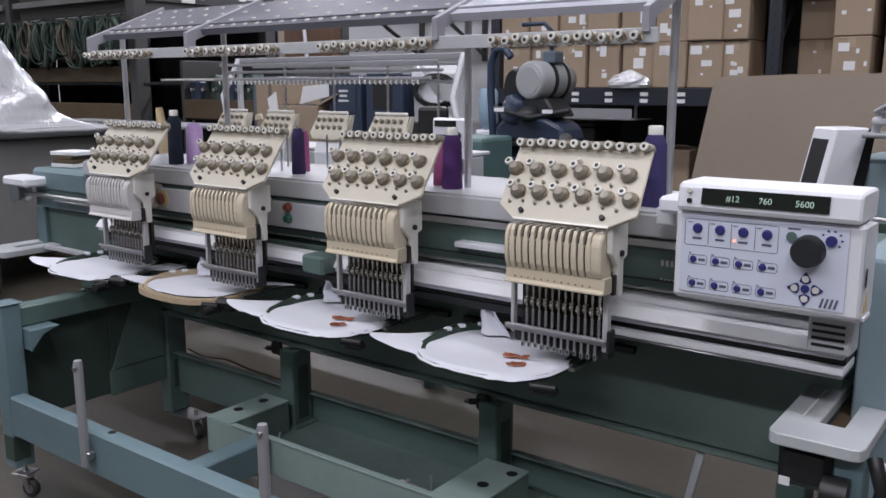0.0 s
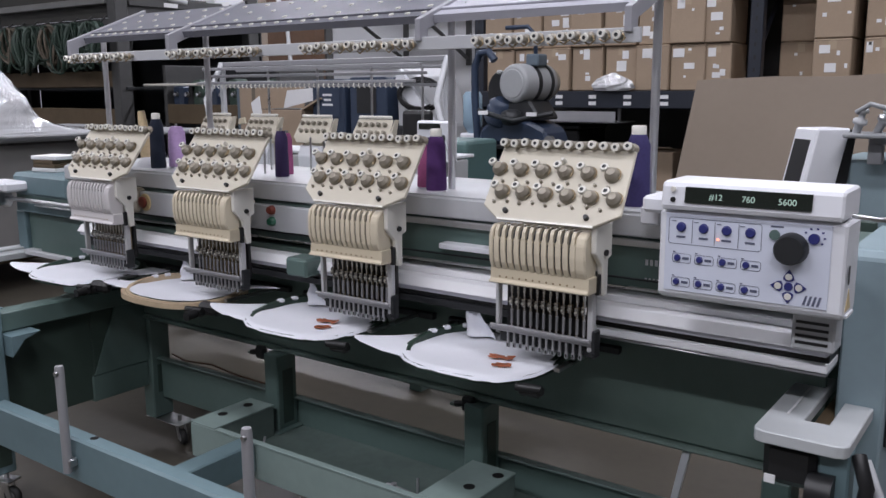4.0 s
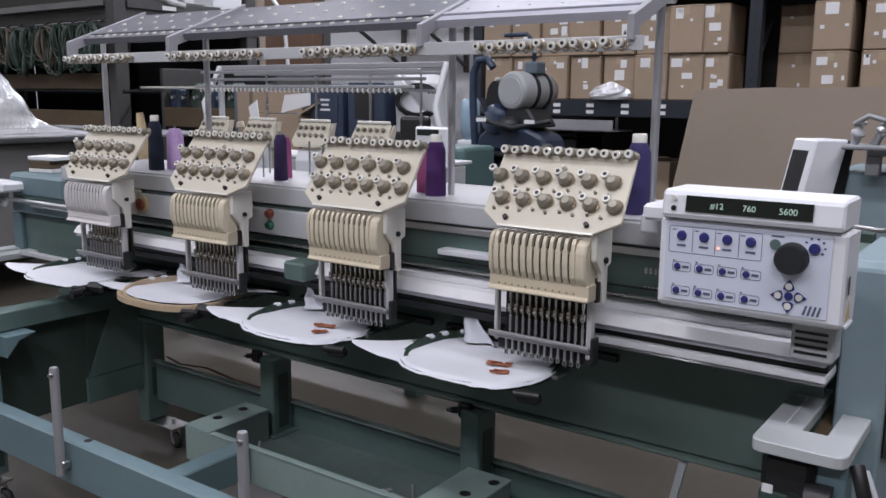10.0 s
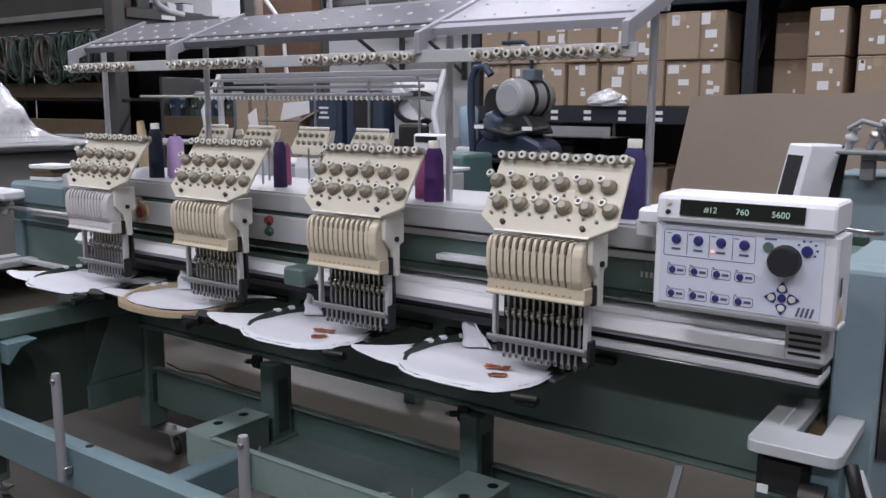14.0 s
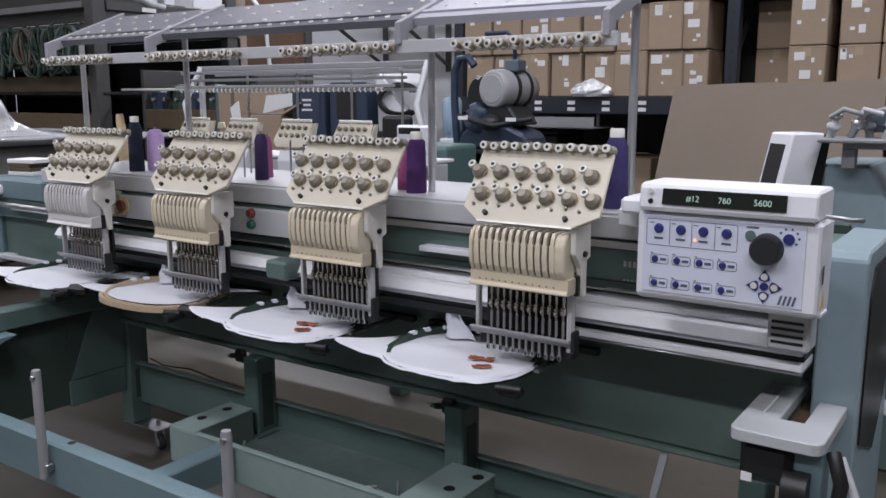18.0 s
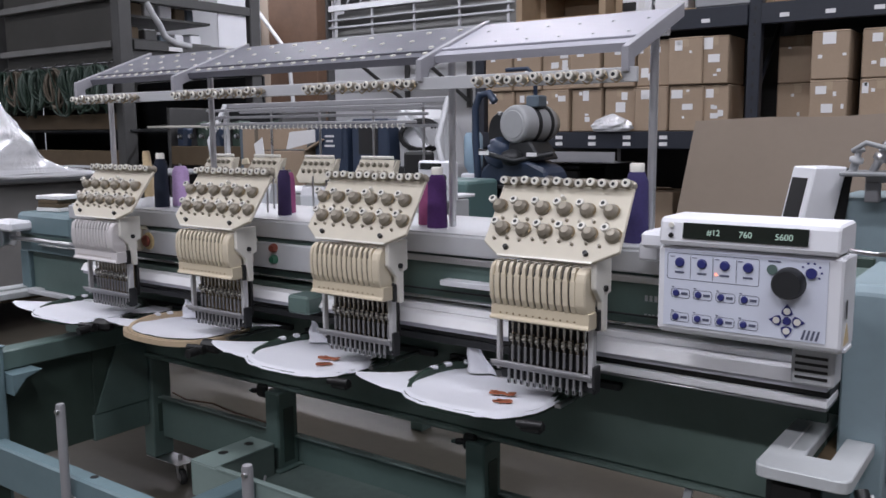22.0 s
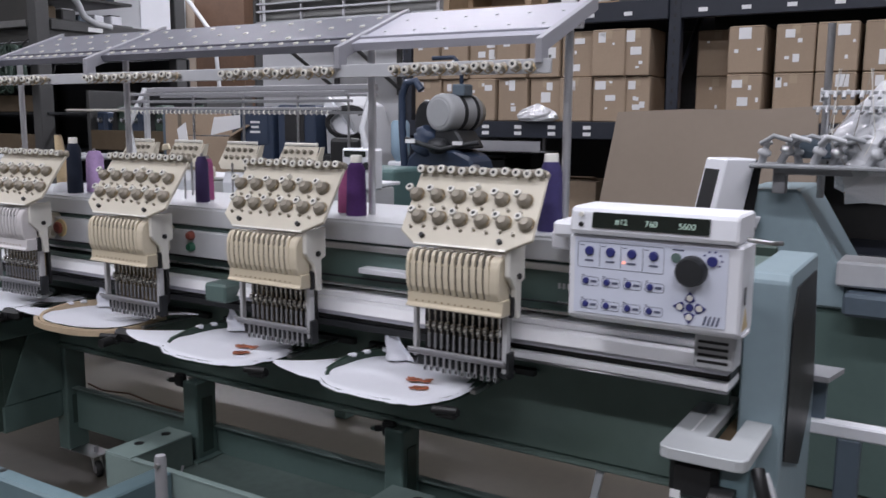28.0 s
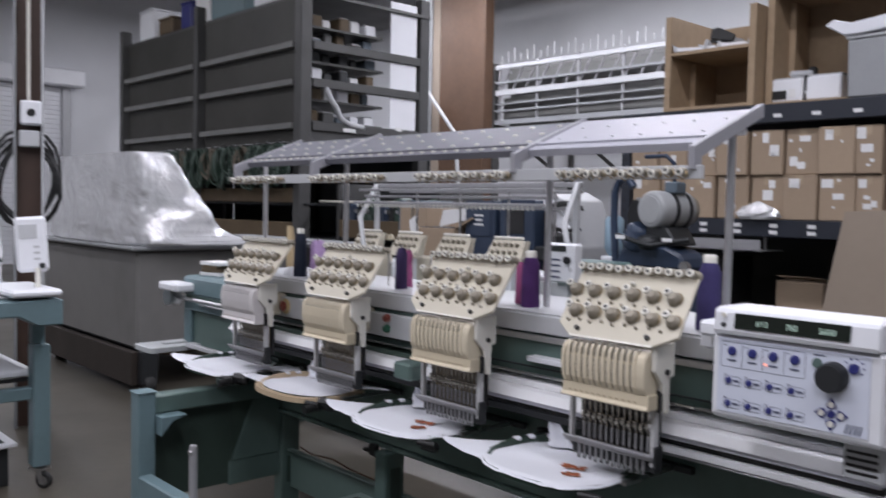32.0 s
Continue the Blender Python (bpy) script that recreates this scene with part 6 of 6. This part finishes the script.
part("skid", Mesh().span((-1.5, 0.9, 0.1), (-0.02, 1.0, 0.24), 0.01), DARK, wr)
part("skid_board", Mesh().span((-1.52, -0.02, 0.05), (0.02, 0.018, 0.236), 0.004), material("dark_brown_timber", (0.03, 0.022, 0.017), 0.7, grain=0.2, scale=20, stain=0.4), wr)
for x, y in ((0.05, 0.06), (-1.4, 0.08), (0.05, 0.95)):
    part("caster_wheel", Mesh().lathe((x, y - 0.03, 0.055), (x, y + 0.03, 0.055), [(0, 0.045), (0.2, 0.055), (0.8, 0.055), (1, 0.045)], 18), RUBBER, wr)
    part("caster_fork", Mesh().span((x - 0.03, y - 0.045, 0.06), (x + 0.03, y + 0.045, 0.24), 0.004), DARK, wr)
LEVELS = [(1.335, 0.235, 0.0), (1.32, 0.25, 0.02), (1.22, 0.32, 0.04), (1.1, 0.41, 0.05), (1.0, 0.475, 0.06), (0.93, 0.53, 0.07), (0.88, 0.62, 0.08), (0.85, 0.76, 0.09), (0.832, 0.98, 0.1), (0.82, 1.3, 0.1)]
fv, ff = [], []
N1, SUB = 120, 6
rings = []
for (za, ya, xa), (zb, yb, xb) in zip(LEVELS, LEVELS[1:]):
    for q in range(SUB):
        t = q / SUB
        rings.append((za + (zb - za) * t, ya + (yb - ya) * t, xa + (xb - xa) * t))
rings.append(LEVELS[-1])
for j, (z, y1, x1) in enumerate(rings):
    for i in range(N1):
        t = 2 * math.pi * i / N1
        c, q = math.cos(t), math.sin(t)
        px = (-1.5 + x1) / 2 + (1.5 + x1) / 2 * math.copysign(abs(c) ** 0.3, c)
        py = y1 / 2 + y1 / 2 * math.copysign(abs(q) ** 0.3, q)
        n = noise.noise((px * 4, py * 4, z * 6)) * 0.03 + abs(noise.noise((px * 9, py * 9, z * 5))) * 0.022 + abs(noise.noise((px * 21, py * 21, z * 15))) * 0.014
        n *= max(0.12, min(1.0, (px + 0.8) / 0.5))
        fv.append((px + n * (1 if c > 0 else -0.3), py + n * (0.6 if q > 0 else -0.6), z))
ff = [(j * N1 + i, j * N1 + (i + 1) % N1, (j + 1) * N1 + (i + 1) % N1, (j + 1) * N1 + i) for j in range(len(rings) - 1) for i in range(N1)]
ff.append(list(range(N1)))
part("film_cover", Mesh().add(fv, ff, True), FILM, wr, "creased clear film")
part("wrapped_goods", Mesh().span((-1.4, 0.04, 0.817), (-0.06, 0.21, 1.29), 0.03), GREY, wr)

# ---- machine and pole at the far left ----
lm = thing("work_stand", -2.2, -0.42, 0, label="pale blue castered machine stand with white shelves", category="stand")
for x, y in ((-0.05, 0.0), (-0.95, 0.0), (-0.95, -0.42), (-0.05, -0.42)):
    part("leg", Mesh().span((x - 0.032, y - 0.03, 0.085), (x + 0.032, y + 0.03, 0.535), 0.004), SKY, lm)
    part("leg_tube", Mesh().span((x - 0.05, y - 0.022, 0.535), (x - 0.004, y + 0.022, 0.62), 0.003), SKY, lm)
    part("leg_slot", Mesh().span((x - 0.036, y - 0.012, 0.22), (x - 0.0322, y + 0.012, 0.5)), DARK, lm)
    caster(x, y, lm, 0.03, 40, 0)
part("top_frame", Mesh().prism([(-0.47, 0.71), (0.035, 0.71), (0.035, 0.62), (-0.05, 0.62), (-0.11, 0.655), (-0.33, 0.655), (-0.39, 0.62), (-0.47, 0.62)], 0, -0.06, 0.1, bev=0.004), SKY, lm)
part("top_frame", Mesh().span((-1.0, -0.03, 0.62), (-0.061, 0.035, 0.708), 0.006), SKY, lm)
part("lower_rail", Mesh().span((-0.075, -0.39, 0.335), (-0.03, -0.03, 0.38), 0.004), SKY, lm)
part("worktop", Mesh().span((-1.02, -0.48, 0.711), (0.02, 0.04, 0.72), 0.003), CABINET, lm)
part("end_arm", Mesh().span((-0.24, -0.14, 0.722), (0.11, 0.03, 0.748), 0.008), WHITE, lm)
part("shelf", Mesh().span((-0.7, -0.46, 0.41), (-0.09, 0.0, 0.435), 0.006), WHITE, lm)
part("shelf_edge", Mesh().span((-0.088, -0.44, 0.395), (-0.082, -0.02, 0.41), 0.001), BLACK, lm)
part("shelf_bin", Mesh().span((-0.3, -0.4, 0.38), (-0.1, -0.14, 0.41), 0.004), RUST, lm)
part("tray", Mesh().span((-0.7, -0.44, 0.15), (-0.1, -0.06, 0.168), 0.004), WHITE, lm)
for i in range(2):
    part("tray_slot", Mesh().span((-0.3, -0.12 - i * 0.05, 0.1685), (-0.12, -0.1 - i * 0.05, 0.1705)), DARK, lm)
for y in (-0.1, -0.4):
    part("tray_leg", Mesh().span((-0.2, y - 0.02, 0.0), (-0.14, y + 0.02, 0.149), 0.003), DARK, lm)
lh = thing("white_sewing_machine", -2.5, -0.6, 0.721, 90, "white ribbed machine with rows of slots standing on the castered stand", "machine")
part("cover", Mesh().prism([(0.0, 0.11), (0.06, 0.33), (0.26, 0.33), (0.3, 0.11)], 0, -0.16, 0.13, bev=0.01), WHITE, lh)
part("lower_body", Mesh().span((-0.16, 0.02, 0.0), (0.13, 0.28, 0.108), 0.01), WHITE, lh)
part("body_gap", Mesh().span((-0.158, 0.012, 0.1), (0.128, 0.02, 0.112)), DARK, lh)
FRONT = Matrix.Translation((0, 0.0, 0.11)) @ Matrix.Rotation(-math.atan2(0.06, 0.22), 4, "X")
for row, (z, w, h) in enumerate(((0.03, 0.006, 0.022), (0.085, 0.012, 0.014), (0.115, 0.012, 0.014), (0.155, 0.01, 0.012), (0.185, 0.01, 0.012))):
    for i in range(11):
        part("slot", Mesh().box((-0.13 + i * 0.022, -0.001, z), (w, 0.002, h), 0, FRONT), DARK, lh)
wb = thing("control_tablet", -2.2, -0.45, 0.748, 72, "upright white control tablet on a short stem", "control panel")
part("body", Mesh().box((0.0, 0.0, 0.155), (0.105, 0.025, 0.2), 0.012, pose(0, 0, 0, -8, -4, 0)), WHITE, wb)
part("screen", Mesh().box((-0.01, -0.0132, 0.2), (0.06, 0.002, 0.05), 0, pose(0, 0, 0, -8, -4, 0)), GREY, wb)
part("button", Mesh().rod((0.03, -0.012, 0.075), (0.03, -0.016, 0.075), 0.01, m=pose(0, 0, 0, -8, -4, 0)), DARK, wb)
for i in range(3):
    part("button", Mesh().box((0.015, -0.0132, 0.1 + 0.022 * i), (0.02, 0.002, 0.008), 0, pose(0, 0, 0, -8, -4, 0)), GREY, wb)
part("stem", Mesh().rod((0.01, 0.0, 0), (0.01, 0.0, 0.07), 0.01), PALE, wb)
pl = thing("steel_column", -3.2, -0.165, 0, 73, "dark brown steel column carrying a white conduit and an outlet box", "column")
part("flange", Mesh().span((-0.064, -0.06, 0), (-0.052, 0.06, 5.38), 0.003), CABINET, pl)
part("flange", Mesh().span((0.052, -0.06, 0), (0.064, 0.06, 5.38), 0.003), GREY, pl)
part("web", Mesh().span((-0.052, -0.01, 0), (0.052, 0.01, 5.38), 0.002), material("dark_brown_steel", (0.06, 0.034, 0.024), 0.5, grain=0.15, stain=0.4, bump=0.05), pl)
part("conduit", Mesh().rod((0.0, -0.04, 1.5), (0.0, -0.04, 5.38), 0.008), PALE, pl)
part("outlet_box", Mesh().span((-0.035, -0.08, 1.4), (0.055, -0.012, 1.51), 0.008), WHITE, pl)
part("outlet", Mesh().rod((0.01, -0.08, 1.455), (0.01, -0.084, 1.455), 0.018), BLACK, pl)
part("switch_box", Mesh().span((-0.04, -0.07, 1.3), (0.045, -0.012, 1.375), 0.006), GREY, pl)
for i in range(6):
    r = 0.115 + 0.008 * i
    pts = [(-0.01 + r * math.cos(a * 0.35) + 0.01 * math.sin(a + i), 0.075 + 0.006 * i, 1.13 + 0.015 * (i % 3) + r * 1.5 * math.sin(a * 0.35)) for a in range(18)]
    part("cable_coil", Mesh().tube(pts, 0.008, 6, closed=True), BLACK, pl)

# the group at the left stands on the floor, a little larger and further off
BACK = Vector((1.043, -1.443, 1.066))
GROW = Matrix.Translation(BACK) @ Matrix.Scale(1.1407, 4) @ Matrix.Translation(-BACK)
for ob in (wr, lm, lh, wb, pl):
    ob.matrix_world = GROW @ ob.matrix_world

# ---- grey panelled rack in the far left ----
BEAMGREY = material("worn_grey_beam", (0.17, 0.17, 0.165), 0.5, grain=0.15, stain=0.3)
gr = thing("panel_rack", -7.35, 4.0, 0, label="tall grey steel rack closed with dark panels", category="rack")
for x in (0.0, -2.5, -5.0):
    for y in (0.0, 1.8):
        part("upright", Mesh().span((x - 0.11, y, FLOOR), (x + (0.03 if x == 0 else -0.01), y + 0.16, 3.7), 0.01), RACK, gr)
for z in (2.9, 2.47, 1.97):
    for x in (-2.39, -4.89):
        part("front_beam", Mesh().span((x, -0.02, z - 0.035), (x + 2.28, 0.06, z + 0.035), 0.006), BEAMGREY, gr)
    part("end_beam", Mesh().span((-0.06, 0.17, z - 0.05), (0.04, 1.79, z + 0.05), 0.006), RACK, gr)
dark_panel = material("dark_rack_panel", (0.031, 0.03, 0.025), 0.55, grain=0.2, scale=8, stain=0.35, stain_scale=1)
for x in (-2.39, -4.89):
    for z0, z1 in ((2.902, 3.455), (2.472, 2.898), (1.972, 2.468), (1.802, 1.968)):
        part("panel", Mesh().span((x, 0.07, z0), (x + 2.28, 0.09, z1), 0.004), dark_panel, gr)
part("shelf_deck", Mesh().span((-5.0, 0.1, 1.72), (0.05, 1.95, 1.8), 0.006), RACK, gr)
part("end_panel", Mesh().span((-0.03, 0.17, 1.8), (0.0, 1.79, 1.94), 0.004), RACK, gr)
for y, z, w in ((0.6, 1.93, 0.18), (1.4, 2.0, 0.1)):
    part("end_tag", Mesh().span((0.042, y, z), (0.046, y + w, z + 0.045)), PAPER, gr)
part("white_sheet", Mesh().span((-0.02, 1.33, 2.03), (0.0, 1.76, 3.6), 0.004), WHITE, gr)
rnd = random.Random(12)
for j, z in enumerate((2.05, 2.3, 2.52, 2.74, 2.95, 3.15)):
    part("inner_shelf", Mesh().span((-1.1, 0.2, z - 0.03), (-0.1, 1.3, z), 0.004), RACK, gr)
    for i in range(5):
        y = 0.28 + i * 0.2
        w, h = rnd.uniform(0.1, 0.17), rnd.uniform(0.07, 0.17)
        ob = thing("stored_part", -7.35 - 0.3 - 0.1 * rnd.random(), 4.0 + y, z, 0, rnd.choice(("dark machine part stored on a rack shelf", "white packed part stored on a rack shelf", "reddish box stored on a rack shelf")), "spare part", "stored parts")
        part("body", Mesh().box((0, w / 2, h / 2), (0.3, w, h), 0.012), rnd.choice((WHITE, DARK, SLATE, RUST, PAPER, RACK)), ob)
        part("lid", Mesh().box((0, w / 2, h + 0.006), (0.26, w * 0.85, 0.012), 0.003), rnd.choice((DARK, GREY, PAPER)), ob)
part("air_hose", Mesh().tube([(0.03, 0.35, 2.42), (0.06, 0.4, 2.3), (0.04, 0.5, 2.2), (0.05, 0.55, 2.08), (0.04, 0.7, 2.02), (0.03, 0.9, 2.0)], 0.035, 8), GREY, gr)
# goods on top of the panelled rack
for i, (x, w, h, mat, label) in enumerate(((-4.4, 0.5, 0.42, WALL, "pale wrapped bundle on top of the rack"), (-3.75, 0.45, 0.22, RUST, "reddish brown sack on top of the rack"), (-3.1, 0.3, 0.34, BLUE_KEY, "dark blue box on top of the rack"), (-2.6, 0.42, 0.4, PAPER, "white box on top of the rack"), (-1.9, 0.9, 0.36, SKY, "pale blue tub on top of the rack"), (-1.05, 0.4, 0.45, WHITE, "white carton on top of the rack"), (-0.5, 0.4, 0.5, WHITE, "white carton on top of the rack"))):
    ob = thing("stored_box", -7.35 + x, 4.15, 3.501, 0, label, "box", "boxes on the panel rack")
    part("body", Mesh().box((0, 0.2, h / 2), (w, 0.45, h), 0.02), mat, ob)
    part("lid", Mesh().box((0, 0.2, h + 0.015), (w * 1.03, 0.47, 0.03), 0.008), mat, ob)
part("top_deck", Mesh().span((-5.0, 0.1, 3.46), (0.05, 1.95, 3.5), 0.004), RACK, gr)
# plank bins under it
for z, h in ((1.08, 0.17), (0.66, 0.19), (0.2, 0.19)):
    for x in (-2.39, -4.89):
        part("plank", Mesh().span((x, 0.02, z), (x + 2.28, 0.06, z + h), 0.006), RUST, gr)
    part("plank_shelf", Mesh().span((-4.95, 0.07, z - 0.03), (0.05, 1.8, z), 0.004), DARK, gr)
part("back_sheet", Mesh().span((-5.0, 1.96, FLOOR), (0.05, 1.98, 1.72)), DARK, gr)
part("end_sheet", Mesh().span((-5.14, 0.0, FLOOR), (-5.12, 1.98, 1.8)), DARK, gr)
br = thing("bin_shelf", -7.0, 4.3, 0, label="brown plank shelf with dark parts beside the rack", category="shelf")
for x in (0.0, 1.7):
    part("side", Mesh().span((x, 0, FLOOR), (x + 0.05, 0.6, 1.3), 0.004), RACK, br)
for z, h in ((0.7, 0.2), (0.25, 0.2)):
    part("plank", Mesh().span((0.05, 0.0, z), (1.7, 0.04, z + h), 0.006), RUST, br)
    part("board", Mesh().span((0.05, 0.041, z - 0.02), (1.7, 0.6, z), 0.003), DARK, br)
part("rod", Mesh().rod((-0.3, -0.02, 1.1), (1.9, -0.02, 1.1), 0.014), PALE, br)
part("rear_panel", Mesh().span((0.05, 0.6, 0.2), (1.7, 0.62, 1.3)), DARK, br)
for i in range(9):
    ob = thing("stored_part", -6.85 + 0.18 * i, 4.45, 0.7, 0, ("blue machine part lying in a plank bin", "black machine part lying in a plank bin", "dark green part lying in a plank bin")[i % 3], "spare part", "parts in the bin")
    part("body", Mesh().box((0, 0, 0.2), (0.15, 0.2, 0.4 + 0.05 * (i % 3)), 0.03, pose(0, 0, 0, 0, 12 * math.sin(i * 2), 0)), (BLUE, BLACK, HOSE)[i % 3], ob)
    part("knob", Mesh().lathe((0, -0.1, 0.3), (0, -0.13, 0.3), [(0, 0.03), (1, 0.02)], 10), STEEL, ob)
# hanging coils of strap under the rack's deck
rnd = random.Random(21)
for i in range(13):
    x = -10.75 + i * 0.27
    tan = i in (3, 6, 9)
    cl = thing("strap_coil", x, 3.93, 1.74, 0, "tan strap coil hanging from the rack" if tan else "dark green strap coil hanging from the rack", "strap coil", "strap coils")
    for j in range(10):
        r, d, ph = rnd.uniform(0.07, 0.17), rnd.uniform(0.28, 0.52), rnd.uniform(-0.05, 0.05)
        pts = [(ph + r * math.sin(a * 2 * math.pi / 18) * 0.85, -0.02 - 0.014 * j + 0.03 * math.sin(a * 0.7 + j), -d / 2 + d / 2 * math.cos(a * 2 * math.pi / 18)) for a in range(18)]
        part("turn", Mesh().tube(pts, rnd.uniform(0.009, 0.022), 6, closed=True), (HOSE_TAN if tan and j % 3 else (GREYGREEN if j % 4 == 3 else HOSE)), cl)
    part("hook", Mesh().tube([(0, 0, -0.03), (0, 0.04, 0.03), (0, 0.1, 0.075)], 0.012, 6), RACK, cl)

# ---- back wall: boards, posts and the hanging truss ----
bd = thing("timber_frame", -9.1, 8.0, 0, label="tall timber frame with a dark brown sheet between posts", category="frame")
part("sheet", Mesh().span((-0.32, 0.05, FLOOR), (0.45, 0.09, 4.6), 0.004), DARK_PLY, bd)
part("post", Mesh().span((-0.75, 0, FLOOR), (-0.5, 0.2, 4.6), 0.01), CABINET, bd)
part("post", Mesh().span((0.45, 0, FLOOR), (0.75, 0.2, 4.6), 0.01), DARK_PLY, bd)
part("pale_strip", Mesh().span((-0.5, 0.04, FLOOR), (-0.32, 0.1, 4.6), 0.004), BROWN_SHEET, bd)
part("brace", Mesh().tube([(-0.45, -0.15, 3.0), (0.3, -0.15, 2.2)], 0.03, 6), GREY, bd)
part("brace", Mesh().tube([(-0.5, -0.15, 3.0), (-0.35, -0.15, 1.6)], 0.02, 6), GREY, bd)
part("brace", Mesh().tube([(0.3, -0.15, 2.2), (0.5, -0.15, 0.02)], 0.03, 6), GREY, bd)
tr = thing("conveyor_frame", -6.7, 8.2, 0, label="light grey steel truss stored on brackets high on the wall", category="truss")
for z, h in ((3.2, 0.06), (2.8, 0.08), (2.35, 0.07), (2.55, 0.025), (2.98, 0.03), (2.66, 0.02)):
    part("chord", Mesh().prism([(-1.6, z), (1.6, z - 0.0), (1.6, z + h), (-1.6, z + h)], 1, 0, 0.06), GREY if z in (3.2, 2.8) else CABINET, tr)
    part("chord", Mesh().span((-1.6, 0.35, z), (1.6, 0.4, z + h)), BEAMGREY, tr)
for i in range(13):
    x = -1.55 + i * 0.255
    if i % 3 == 0:
        part("strut", Mesh().span((x, 0.02, 2.36), (x + 0.03, 0.05, 3.3)), DULLSTEEL, tr)
    part("diagonal", Mesh().tube([(x, 0.03, 2.82), (x + 0.25, 0.03, 3.22)], 0.014, 5), DULLSTEEL, tr)
for i in range(24):
    part("pin", Mesh().rod((-1.5 + i * 0.13, 0.03, 3.3), (-1.5 + i * 0.13, 0.03, 3.4 + 0.05 * (i % 3)), 0.01, seg=5), GREY, tr)
part("panel", Mesh().span((-1.6, 0.2, 2.42), (1.6, 0.22, 2.78)), BEAMGREY, tr)
part("dark_panel", Mesh().span((-1.6, 0.28, 2.9), (1.6, 0.3, 3.18)), BEAMGREY, tr)
for x in (-1.55, -0.3, 1.2):
    part("bracket", Mesh().span((x, 0.06, 2.28), (x + 0.08, 1.8, 2.34)).tube([(x + 0.04, 0.1, 2.3), (x + 0.04, 1.75, 1.5)], 0.03, 6).span((x, 1.75, 1.4), (x + 0.08, 1.8, 3.3)), RACK, tr)
part("post", Mesh().span((-1.75, 0.0, FLOOR), (-1.62, 0.14, 3.3)), RACK, tr)
